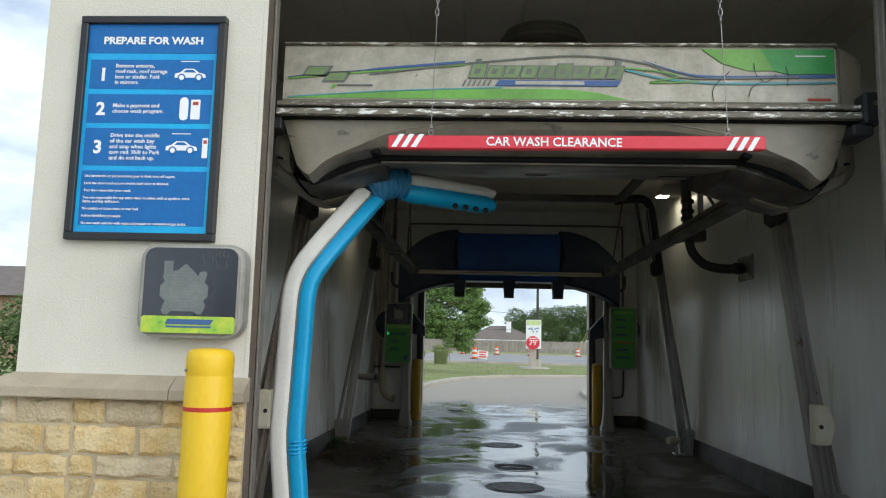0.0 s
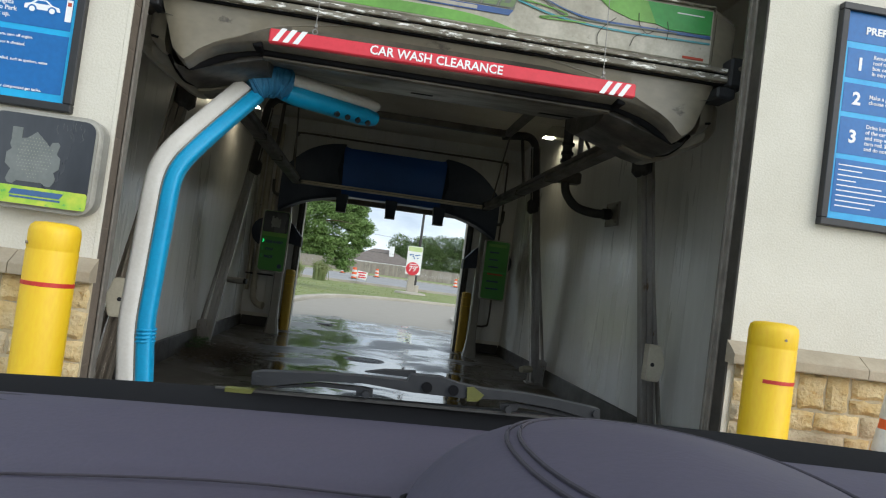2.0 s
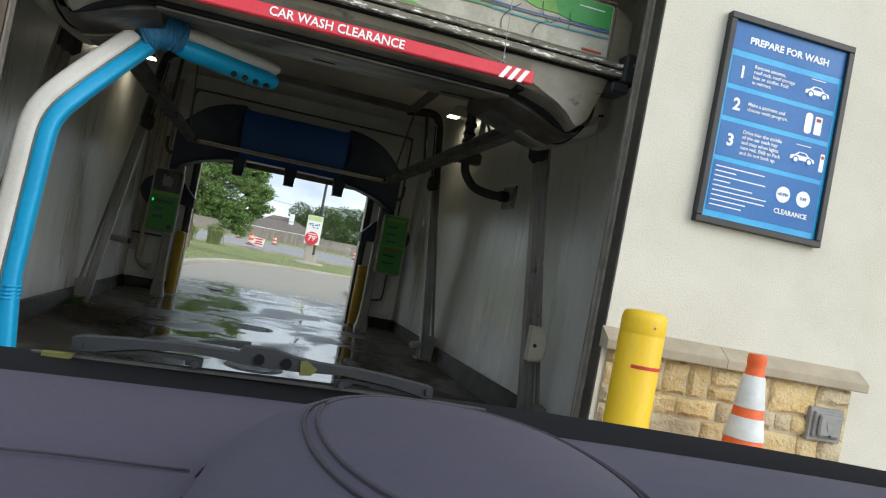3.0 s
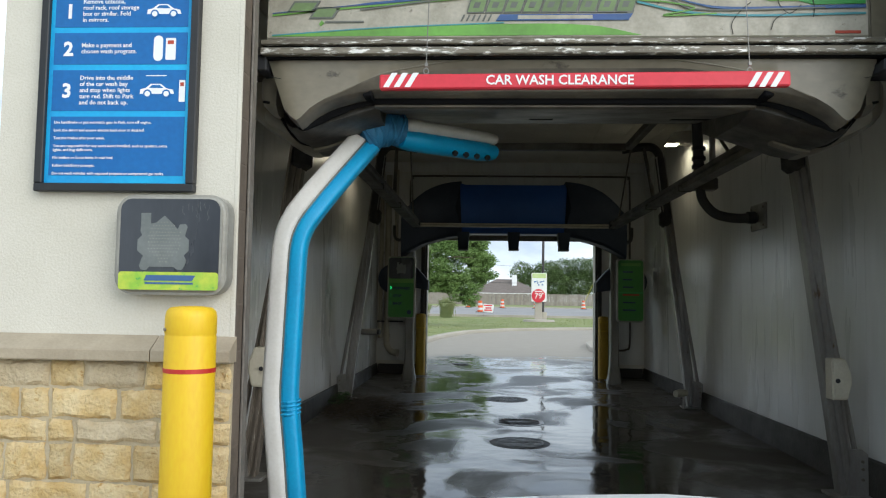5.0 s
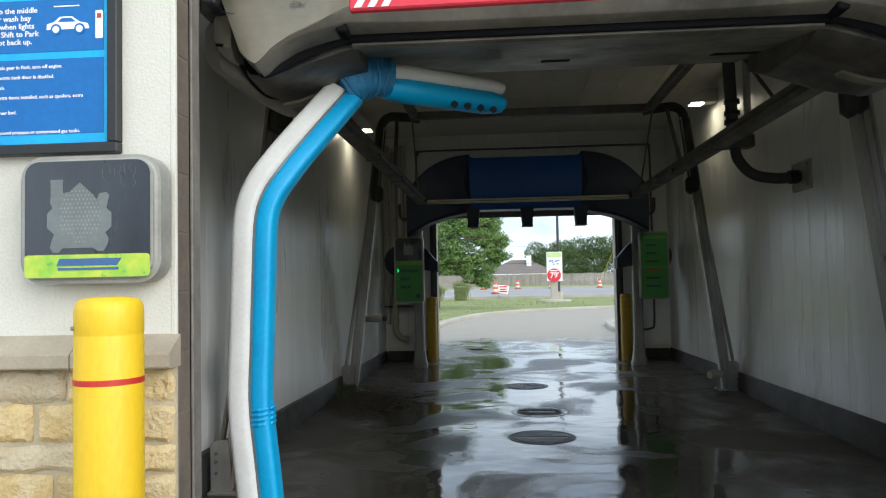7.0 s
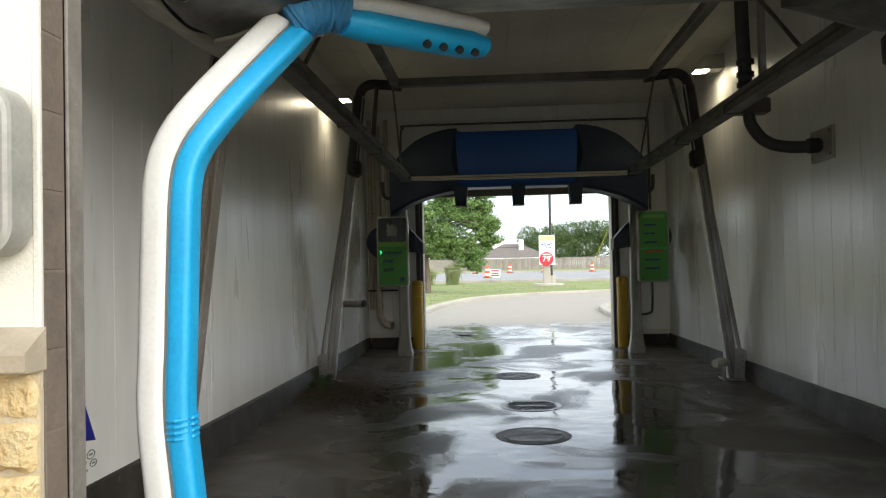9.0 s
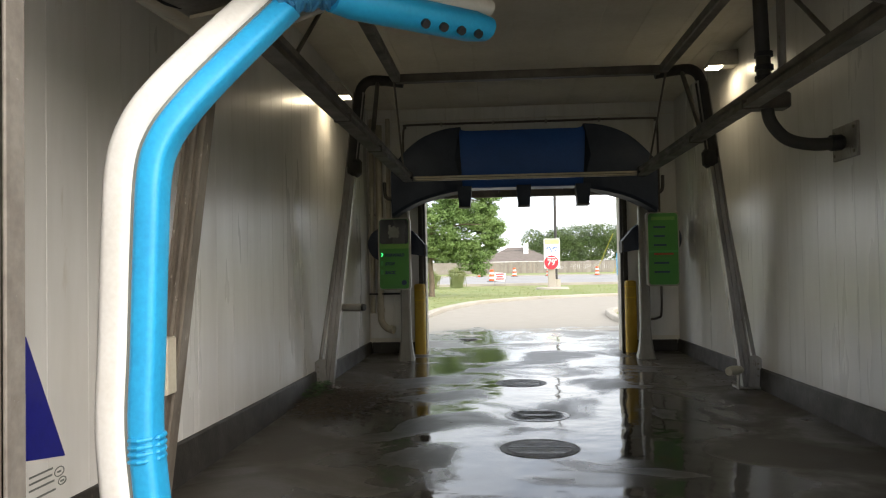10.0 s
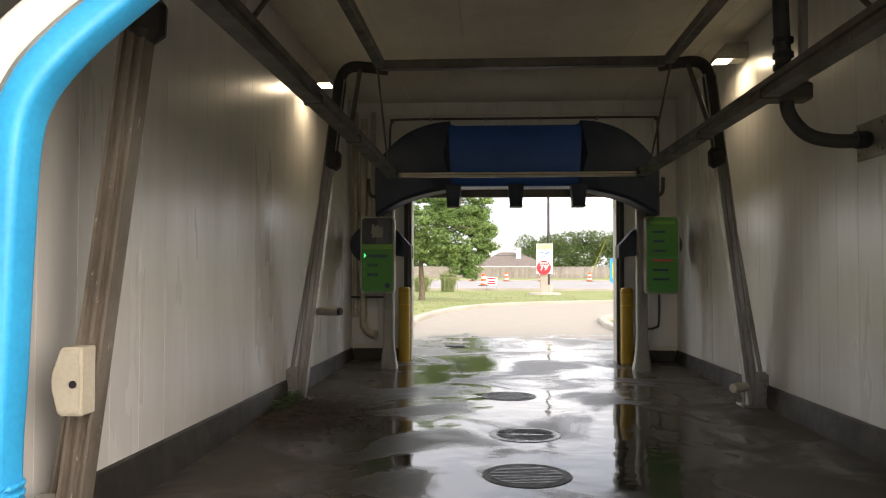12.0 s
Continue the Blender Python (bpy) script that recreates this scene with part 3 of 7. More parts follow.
# exit jambs and header trim
for nm, a, b in (("trim", EX0 - 0.1, EX0 - 0.003), ("trim", EX1 + 0.003, EX1 + 0.1)):
    bm = bx(a, b, BACK - 0.035, BACK - 0.003, 0.0, EXH + 0.05, 0.006)
    box(bm, a + 0.03, b - 0.03, BACK - 0.07, BACK - 0.034, 0.02, EXH, 0.006)
    solo(nm, bm, M_JAMB_DARK, "dark bronze steel door jamb at the exit", "door jamb", kind="structure")
bm = bx(EX0 - 0.1, EX1 + 0.1, BACK - 0.06, BACK - 0.02, EXH - 0.05, EXH + 0.055, 0.006)
solo("trim", bm, M_RUSTY, "tan steel header trim over the exit", "trim", kind="structure")

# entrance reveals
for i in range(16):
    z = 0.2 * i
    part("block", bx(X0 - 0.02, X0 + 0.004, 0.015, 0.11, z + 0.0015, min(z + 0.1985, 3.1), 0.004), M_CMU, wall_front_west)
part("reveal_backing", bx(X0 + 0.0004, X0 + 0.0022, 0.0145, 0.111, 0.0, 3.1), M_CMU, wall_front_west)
part("stucco_return", bx(X0 - 0.015, X0 + 0.0055, -0.002, 0.014, 1.0, 3.1, 0.004, seg=2), M_STUCCO, wall_front_west)
bm = bx(X0 - 0.01, X0 + 0.010, 0.112, 0.19, 0.0, 3.1, 0.004)
box(bm, X0 - 0.01, X0 + 0.014, 0.112, 0.13, 0.0, 3.1, 0.003)
solo("trim", bm, M_JAMB, "peeling grey steel angle on the entrance reveal", "trim", kind="structure")
bm = bx(X1 - 0.008, X1 + 0.01, 0.004, 0.10, 0.0, 3.1, 0.003)
solo("trim", bm, M_JAMB_DARK, "dark bronze door track on the entrance reveal", "trim", kind="structure")
bm = bx(X1 - 0.014, X1 + 0.01, 0.104, 0.19, 0.0, 3.1, 0.004)
box(bm, X1 - 0.024, X1 - 0.012, 0.14, 0.16, 0.0, 3.1, 0.002)
solo("trim", bm, M_JAMB, "grey steel door track on the entrance reveal", "trim", kind="structure")


# ---- limestone base of the front piers ----
def stone_mesh(w, h, seed):
    r = random.Random(seed)
    bm = bmesh.new()
    nx, nz = max(4, round(w / 0.017)), max(4, round(h / 0.017))
    g = []
    for j in range(nz + 1):
        row = []
        for i in range(nx + 1):
            u, v = i / nx, j / nz
            ex, ez = min(u, 1 - u) * w, min(v, 1 - v) * h
            e = min(1.0, min(ex, ez) / 0.014) ** 0.6
            q = Vector((w * u * 7 + seed * 3.1, h * v * 7, seed * 1.7))
            x = w * u + 0.010 * noise.noise(q * 1.6) + 0.006 * noise.noise(q * 5.0) + r.uniform(-0.002, 0.002)
            z = h * v + 0.010 * noise.noise(q * 1.6 + Vector((9, 4, 2))) + 0.006 * noise.noise(q * 5.0 + Vector((3, 7, 1))) + r.uniform(-0.002, 0.002)
            d = -0.003 - e * (0.013 + 0.011 * noise.noise(q) + 0.011 * abs(noise.noise(q * 2.6)) + 0.007 * noise.noise(q * 6.0) + r.uniform(-0.002, 0.002))
            row.append(bm.verts.new((x, min(d, -0.003), z)))
        g.append(row)
    for j in range(nz):
        for i in range(nx):
            bm.faces.new((g[j][i], g[j][i + 1], g[j + 1][i + 1], g[j + 1][i]))
    rim = g[0][:] + [row[-1] for row in g[1:]] + g[-1][-2::-1] + [row[0] for row in g[-2:0:-1]]
    back = [bm.verts.new((v.co.x, 0.004, v.co.z)) for v in rim]
    n = len(rim)
    for i in range(n):
        bm.faces.new((rim[i], back[i], back[(i + 1) % n], rim[(i + 1) % n]))
    return bm


def ashlar(parent, x0, x1, z0, z1, y, seed, grey):
    r = random.Random(seed)
    z, k = z0, seed * 100
    J = 0.012
    while z < z1 - 0.03:
        h = min(r.choice((0.10, 0.13, 0.16, 0.19, 0.22)), z1 - z)
        if z1 - z - h < 0.06:
            h = z1 - z
        x = x0 - r.uniform(0, 0.1)
        while x < x1 - 0.01:
            w = r.uniform(0.10, 0.36)
            if x1 - x - w < 0.1:
                w = x1 - x
            a, b = max(x, x0), min(x + w, x1)
            cells = [(a, b, z, h)]
            if h > 0.16 and r.random() < 0.4:
                s = r.uniform(0.4, 0.6)
                cells = [(a, b, z, h * s), (a, b, z + h * s, h * (1 - s))]
                if b - a > 0.24 and r.random() < 0.5:
                    mid = (a + b) / 2 + r.uniform(-0.04, 0.04)
                    cells[0:1] = [(a, mid, z, h * s), (mid, b, z, h * s)]
            for ca, cb, cz, ch in cells:
                if cb - ca > 0.05 and ch > 0.05:
                    k += 1
                    bm = stone_mesh(cb - ca - J, ch - J, k)
                    bmesh.ops.translate(bm, verts=bm.verts[:], vec=(ca + J / 2, y, cz + J / 2))
                    part("stone", bm, M_STONE_GREY if r.random() < grey else M_STONE, parent, smooth=True)
            x += w
        z += h


for parent, x0, x1, seed in ((wall_front_west, -2.49, X0 + 0.008, 3), (wall_front_east, X1 + 0.03, 2.95, 8)):
    xs = x0 - 0.05 if x1 < 0 else x0
    part("mortar_bed", bx(xs, x1, -0.012, 0.001, 0.0, 0.962), M_MORTAR, parent)
    if x1 < 0:
        part("mortar_bed", bx(xs, x0 + 0.001, 0.0012, 0.187, 0.0, 0.962), M_MORTAR, parent)
    ashlar(parent, xs, x1, 0.0, 0.958, -0.012, seed, 0.18)
    # sloping cast caps, in lengths
    cuts = [x0 - 0.13, x0 + 0.745, x1 + 0.012] if x1 < 0 else [x0 - 0.05, x0 + 0.62, x1 + 0.04]
    for a, b in zip(cuts, cuts[1:]):
        poly = [(0.0, 0.960), (-0.083, 0.960), (-0.086, 0.965), (-0.086, 1.004), (-0.082, 1.010), (0.0, 1.064)]
        bm = prism(bmesh.new(), poly, "x", a + 0.002, b - 0.002)
        if a < -2.6:
            for v in bm.verts:
                if v.co.x < a + 0.01 and v.co.z > 1.05:
                    v.co.x += 0.125
        part("cap_stone", bm, M_CAP, parent, "sloping tan cast-stone cap")

# ---- notice boards ----
STEPS = (("1", "Remove antenna,\nroof rack, roof storage\nbox or similar. Fold\nin mirrors.", 0.175, 0.318, "car"),
         ("2", "Make a payment and\nchoose wash program.", 0.343, 0.482, "pay"),
         ("3", "Drive into the middle\nof the car wash bay\nand stop when lights\nturn red. Shift to Park\nand do not back up.", 0.507, 0.685, "park"))
RULES = ("Use handbrake or put automatic gear in Park, turn off engine.", "Lock the doors and ensure electric back door is disabled.", "Test the brakes after your wash.",
         "You are responsible for any extra items installed, such as spoilers, extra\nlights, and bug deflectors.", "No trailers or loose items in rear bed.", "Follow Exit/Entry prompts.",
         "Do not wash vehicles with exposed propane or compressed gas tanks.")


def notice_board(x0, x1, z0, z1, label, clearance):
    b = thing("notice_board", ((x0 + x1) / 2, -0.002, z0), label, "notice board", "wash notice boards")
    f = 0.035
    bm = bmesh.new()
    for a in ((x0, x1, z1 - f, z1), (x0, x1, z0, z0 + f), (x0, x0 + f, z0 + f, z1 - f), (x1 - f, x1, z0 + f, z1 - f)):
        box(bm, a[0], a[1], -0.045, -0.002, a[2], a[3], 0.004)
    part("frame", bm, M_BD_FRAME, b, "black aluminium snap frame")
    u0, u1, v0, v1 = x0 + f, x1 - f, z1 - f, z0 + f
    W, H = u1 - u0, v0 - v1
    sheet = part("poster", bx(u0, u1, -0.024, -0.004, v1, v0), M_BD_LIGHT, b, "printed blue poster")
    U, V = lambda u: u0 + W * u, lambda v: v0 - H * v
    y1, y2 = -0.0255, -0.027
    part("title_band", bx(U(0), U(1), y1, -0.023, V(0.143), V(0)), M_BD_DARK, sheet)
    letters("PREPARE FOR WASH", 0.049, U(0.5), y2, V(0.098), M_WHITE, sheet, "title", "CENTER", bold=0.0016, stretch=1.06)
    for num, text, a, c, icon in STEPS:
        part("step_band", bx(U(0.03), U(0.97), y1, -0.023, V(c), V(a)), M_BD_DARK, sheet)
        letters(num, 0.085, U(0.10), y2, V((a + c) / 2) - 0.03, M_WHITE, sheet, "step_number", bold=0.0028)
        lines = text.count("\n") + 1
        letters(text, 0.0268, U(0.225), y2, V((a + c) / 2) + 0.0268 * (lines / 2 - 0.78), M_WHITE, sheet, "step_text", depth=0.0006, bold=0.0003)
        cz = V((a + c) / 2)
        if icon in ("car", "park"):
            cx = U(0.80) if icon == "car" else U(0.77)
            s = 0.075
            body = [(-1, -0.20), (-0.98, 0.06), (-0.66, 0.14), (-0.36, 0.38), (0.2, 0.38), (0.55, 0.12), (0.92, 0.04), (1, -0.20)]
            part("car_symbol", prism(bmesh.new(), [(cx + p * s, cz + q * s) for p, q in body], "y", y2, y1), M_WHITE, sheet)
            part("window_symbol", prism(bmesh.new(), [(cx + p * s, cz + q * s) for p, q in ((-0.46, 0.14), (-0.28, 0.31), (0.15, 0.31), (0.38, 0.13))], "y", y2 - 0.001, y1), M_BD_DARK, sheet)
            for dx in (-0.55, 0.55):
                part("wheel_symbol", prism(bmesh.new(), [(cx + dx * s + 0.019 * math.cos(i * 0.524), cz - 0.2 * s + 0.019 * math.sin(i * 0.524)) for i in range(12)], "y", y2 - 0.001, y1), M_BD_DARK, sheet)
                part("hub_symbol", prism(bmesh.new(), [(cx + dx * s + 0.012 * math.cos(i * 0.524), cz - 0.2 * s + 0.012 * math.sin(i * 0.524)) for i in range(12)], "y", y2 - 0.002, y1), M_WHITE, sheet)
            part("arrow_symbol", bx(cx - 0.05, cx + 0.04, y2, y1, cz + 0.062, cz + 0.066), M_WHITE, sheet)
        if icon == "pay":
            part("plain_symbol", prism(bmesh.new(), rounded(U(0.735), U(0.80), cz - 0.055, cz + 0.056, 0.02), "y", y2, y1), M_WHITE, sheet)
        if icon in ("pay", "park"):
            px = U(0.855) if icon == "pay" else U(0.945)
            w = 0.022 if icon == "pay" else 0.013
            part("machine_symbol", prism(bmesh.new(), rounded(px - w, px + w, cz - 0.05, cz + 0.045, 0.004), "y", y2, y1), M_WHITE, sheet)
            part("light_symbol", bx(px - w * 0.6, px + w * 0.6, y2 - 0.001, y1, cz + 0.018, cz + 0.034), M_KRED, sheet)
    part("rules_band", bx(U(0.03), U(0.97), y1, -0.023, V(0.965), V(0.71)), M_BD_DARK, sheet)
    v = 0.735
    if not clearance:
        for t in RULES:
            letters(t, 0.0172, U(0.055), y2, V(v + 0.006), M_WHITE, sheet, "rule_text", depth=0.0005, bold=0.0002)
            v += 0.034 + 0.017 * t.count("\n")
    else:
        for w in (0.42, 0.18, 0.44, 0.14, 0.34, 0.47, 0.46, 0.30, 0.27):
            part("text_bar", bx(U(0.055), U(0.055 + w), y2, y1, V(v + 0.0055), V(v)), M_WHITE, sheet)
            v += 0.0245
        for cx, t in ((0.66, "<7 FT>"), (0.84, "7 FT")):
            part("clearance_disc", prism(bmesh.new(), [(U(cx) + 0.042 * math.cos(i * 0.2618), V(0.805) + 0.042 * math.sin(i * 0.2618)) for i in range(24)], "y", y2, y1), M_WHITE, sheet)
            letters(t, 0.021, U(cx), y2 - 0.0015, V(0.812), M_BD_DARK, sheet, "clearance_text", "CENTER", bold=0.0006)
        letters("CLEARANCE", 0.036, U(0.75), y2, V(0.905), M_WHITE, sheet, "clearance_text", "CENTER", bold=0.0008)
    return b


notice_board(-2.303, -1.607, 1.668, 2.736, "blue framed instruction board on the stucco wall", False)
notice_board(1.823, 2.575, 1.664, 2.742, "blue framed instruction board with a clearance note", True)

# ---- lit message box beside the entrance ----
PLAN = Matrix.Translation((-0.007, 0, 0))
d = thing("message_display", (-1.66, 0.0, 1.235), "grey rounded LED message box with lime decal strip", "display")
bm = prism(bmesh.new(), rounded(-1.895, -1.425, 1.235, 1.648, 0.075), "y", -0.115, -0.02)
bmesh.ops.bevel(bm, geom=[e for e in bm.edges if all(v.co.y < -0.11 for v in e.verts) and len(e.link_faces) == 2 and e.calc_face_angle(0) > 0.8], offset=0.018, segments=3, affect="EDGES")
part("housing", bm, M_DISP, d, smooth=True)
part("wall_bracket", bx(-1.78, -1.54, -0.022, 0.0, 1.3, 1.58, 0.004), M_DISP, d)
face = part("screen", prism(bmesh.new(), rounded(-1.868, -1.452, 1.258, 1.628, 0.045), "y", -0.1175, -0.112), M_SCREEN, d, "smoked screen streaked with water")
splat = [(-0.69, 0.82), (-0.40, 0.82), (-0.40, 0.50), (-0.24, 0.53), (0.0, 0.74), (0.26, 0.50), (0.40, 0.33), (0.46, 0.48), (0.62, 0.50), (0.69, 0.42), (0.66, 0.29), (0.62, 0.13), (0.74, 0.02), (0.74, -0.31), (0.60, -0.44), (0.68, -0.60), (0.64, -0.75), (0.55, -0.88), (0.40, -0.86), (0.31, -0.79), (-0.40, -0.79), (-0.50, -0.90), (-0.64, -0.88), (-0.70, -0.77), (-0.66, -0.62), (-0.60, -0.46), (-0.77, -0.31), (-0.77, 0.02), (-0.64, 0.15), (-0.70, 0.29), (-0.68, 0.44)]
part("led_field", prism(bmesh.new(), [(-1.683 + p * 0.142, 1.457 + q * 0.137) for p, q in splat], "y", -0.1195, -0.117), M_LEDGREY, face, "unlit grey LED field")
bm = bmesh.new()
for i in range(11):
    for j in range(13):
        px, pz = -1.683 + (i - 5) * 0.0125 + (j % 2) * 0.006, 1.457 + (j - 6.5) * 0.0135
        if abs(px + 1.683) + abs(pz - 1.457) < 0.105:
            box(bm, px - 0.0016, px + 0.0016, -0.1205, -0.119, pz - 0.0016, pz + 0.0016)
part("led_dots", bm, M_LEDDOT, face, kind="stuff")
rw = random.Random(8)
for i in range(7):
    wx = -1.60 + 0.017 * i + rw.uniform(-0.006, 0.006)
    z_ = 1.618 - rw.uniform(0, 0.02)
    line = [(wx + rw.uniform(-0.006, 0.006), -0.118, z_ - 0.012 * k) for k in range(rw.randint(3, 7))]
    part("water_streak", tube(arc(line, 3), 0.0005, 5), M_LEDGREY, face)
part("decal_strip", prism(bmesh.new(), rounded(-1.868, -1.452, 1.255, 1.328, 0.012), "y", -0.119, -0.1165), M_LIME, d, "mottled lime decal strip")
part("logo_shape", prism(bmesh.new(), [(-1.76, 1.292), (-1.56, 1.292), (-1.545, 1.315), (-1.75, 1.315)], "y", -0.1205, -0.1185), M_D_BLUE, d)
part("logo_bar", bx(-1.755, -1.555, -0.1205, -0.1185, 1.278, 1.286), M_D_BLUE, d)

PLAN = Matrix.Identity(4)


# ---- bollards ----
def bollard(x, y, height, radius, label, material, group):
    b = thing("bollard", (x, y, 0), label, "bollard", group)
    r = radius
    part("sleeve", lathe(bmesh.new(), (x, y, 0), [(r, 0.0), (r, height - 0.115), (r * 0.985, height - 0.11), (r * 0.985, height - 0.105), (r, height - 0.1), (r, height - 0.04), (r * 0.95, height - 0.018), (r * 0.8, height - 0.005), (r * 0.4, height), (0.001, height)], 28), material, b, smooth=True)
    return b


b = bollard(-1.478, -0.33, 1.195, 0.094, "yellow plastic bollard with a red band beside the display", M_YELLOW, "entrance bollards")
part("red_band", lathe(bmesh.new(), (-1.478, -0.33, 0), [(0.0942, 0.949), (0.0955, 0.950), (0.0955, 0.965), (0.0942, 0.966)], 28), M_REDBAND, b, "red reflective tape")
part("rivet", tube([(-1.548, -0.39, 1.108), (-1.554, -0.396, 1.108)], 0.006, 8), M_RUSTY, b)
b = bollard(1.49, -0.33, 1.175, 0.101, "yellow plastic bollard with a peeling red band", M_YELLOW, "entrance bollards")
bm = bmesh.new()
ring_pts = [(1.49 + 0.1025 * math.sin(radians(a)), -0.33 - 0.1025 * math.cos(radians(a))) for a in range(-42, 100, 10)]
rows = [[bm.verts.new((px, py, z)) for px, py in ring_pts] for z in (0.918, 0.934)]
for i in range(len(ring_pts) - 1):
    bm.faces.new((rows[0][i], rows[0][i + 1], rows[1][i + 1], rows[1][i]))
part("red_band", bm, M_REDBAND, b, "peeling red tape")
part("rivet", tube([(1.49, -0.425, 1.105), (1.49, -0.433, 1.105)], 0.006, 8), M_RUSTY, b)
for x, y in ((-1.41, 8.87), (1.465, 8.87)):
    b = bollard(x, y, 0.97, 0.078, "aged yellow plastic bollard at the exit", M_YELLOW_D, "exit bollards")
    for z in (0.74, 0.88):
        part("groove_band", lathe(bmesh.new(), (x, y, 0), [(0.0782, z), (0.0792, z + 0.001), (0.0792, z + 0.006), (0.0782, z + 0.007)], 24), M_YELLOW, b)

# ---- traffic cone and outlet box ----
c = thing("traffic_cone", (2.125, -0.30, 0), "tall scuffed orange traffic cone with two white collars", "traffic cone")
cx, cy = 2.125, -0.30
R = lambda z: 0.172 - (0.172 - 0.036) * (z - 0.03) / 1.02
part("base", bx(cx - 0.2, cx + 0.2, cy - 0.2, cy + 0.2, 0.0, 0.035, 0.012), M_RUBBER, c, "black rubber base")
part("body", lathe(bmesh.new(), (cx, cy, 0), [(R(0.03) + 0.01, 0.03), (R(0.05), 0.05), (R(1.0), 1.0), (0.040, 1.008), (0.044, 1.03), (0.044, 1.06), (0.038, 1.07), (0.02, 1.07)], 28), M_ORANGE, c, smooth=True)
for z0, z1 in ((0.669, 0.772), (0.815, 0.969)):
    part("collar", lathe(bmesh.new(), (cx, cy, 0), [(R(z0) + 0.001, z0), (R(z0) + 0.004, z0 + 0.003), (R(z1) + 0.004, z1 - 0.003), (R(z1) + 0.001, z1)], 28), M_CONEW, c, "scuffed white reflective collar", smooth=True)

o = thing("outlet_box", (2.79, -0.03, 0.67), "grey weatherproof outlet cover on the limestone", "outlet cover")
part("back_plate", bx(2.685, 2.895, -0.056, -0.01, 0.67, 0.845, 0.004), M_GREYBOX, o)
part("rim", bx(2.705, 2.875, -0.072, -0.05, 0.69, 0.825, 0.006), M_GREYBOX, o)
cov = part("cover", bx(2.725, 2.855, -0.092, -0.07, 0.70, 0.812, 0.008), M_GREYBOX, o)
part("raised_mark", prism(bmesh.new(), [(2.775, 0.735), (2.805, 0.735), (2.815, 0.765), (2.765, 0.765)], "y", -0.095, -0.09), M_GREYBOX, cov)
part("text_bar", bx(2.76, 2.82, -0.094, -0.09, 0.775, 0.785), M_DISP, cov)
part("latch", tube([(2.79, -0.092, 0.708), (2.79, -0.1, 0.708)], 0.006, 8), M_BLACK, cov)
# thin conduit at the edge of the east pier
w = thing("wall_conduit", (2.97, 0.1, 0.5), "thin grey conduit with clips on the wing wall", "conduit")
part("pipe", tube([(2.99, 0.10, 0.1), (2.99, 0.10, 4.3)], 0.008, 8), M_GREYBOX, w)
for z in (0.98, 1.85):
    part("clip", bx(2.97, 3.01, 0.08, 0.121, z, z + 0.09, 0.004), M_GREYBOX, w)

# ---- hanging clearance bar ----
s = thing("clearance_bar", (0.03, 0.02, 2.12), "red hanging clearance bar with white lettering on two chains", "clearance sign")
tilt = pose(0.016, 0, 2.153, 0, -0.45, 0)
bm = bx(-0.848, 0.848, -0.012, 0.026, -0.032, 0.032, 0.006, tilt)
bar = part("bar", bm, M_SIGNRED, s)
letters("CAR WASH CLEARANCE", 0.0575, -0.077, -0.0145, 2.134, M_WHITE, bar, "lettering", "CENTER", bold=0.0009, stretch=0.965)
for x0 in (-0.815, 0.69):
    for i in range(3):
        a = x0 + 0.045 * i
        part("stripe", prism(bmesh.new(), [(a, 2.123), (a + 0.024, 2.123), (a + 0.06, 2.184), (a + 0.036, 2.184)], "y", -0.0145, -0.011), M_WHITE, bar)
for cx in (-0.636, 0.705):
    top = cx + (0.02 if cx < 0 else -0.03)
    part("cable", tube([(cx, 0.006, 2.21), (cx + (top - cx) * 0.7, 0.006, 2.74)], 0.0022, 6), M_WIRE, s)
    eye_ring = bmesh.new()
    sweep(eye_ring, [(cx + 0.011 * math.cos(i * 0.5236), 0.006, 2.196 + 0.012 * math.sin(i * 0.5236)) for i in range(13)], 0.003, 6)
    part("eye_bolt", eye_ring, M_WIRE, s)
    part("clamp", bx(cx - 0.006, cx + 0.008, 0.0, 0.012, 2.215, 2.232, 0.002), M_WIRE, s)
    for k in range(11):
        z = 2.745 + k * 0.033
        px = cx + (top - cx) * (0.7 + 0.03 * k)
        lk = bmesh.new()
        e1, e2 = (0.008, 0.0) if k % 2 else (0.0, 0.008)
        sweep(lk, [(px + e1 * math.cos(i * 0.6283), 0.006 + e2 * math.cos(i * 0.6283), z + 0.02 * math.sin(i * 0.6283)) for i in range(11)], 0.0026, 5, caps=False)
        part("chain_link", lk, M_WIRE, s)


# ---- wash gantry across the entrance ----
g = thing("wash_gantry", (0, 0.8, 2.1), "grimy beige wash gantry with faded green and blue decals", "car wash gantry")
GX = 1.455
# upper cowl, its face carrying the decals
prof = [(0.455, 2.475), (0.432, 2.495), (0.438, 2.775), (0.455, 2.80), (0.60, 2.86), (1.22, 2.87), (1.30, 2.80), (1.30, 2.475)]
cowl = part("upper_cowl", prism(bmesh.new(), prof, "x", -GX, 1.395), M_GANTRY_FACE, g, "faded white cowl with cracked decals")
YF = 0.4305
part("top_flashing", bx(-GX, 1.40, 0.425, 0.60, 2.795, 2.806, 0.003, Matrix.Translation((0, 0, 0))), M_PEEL, cowl)
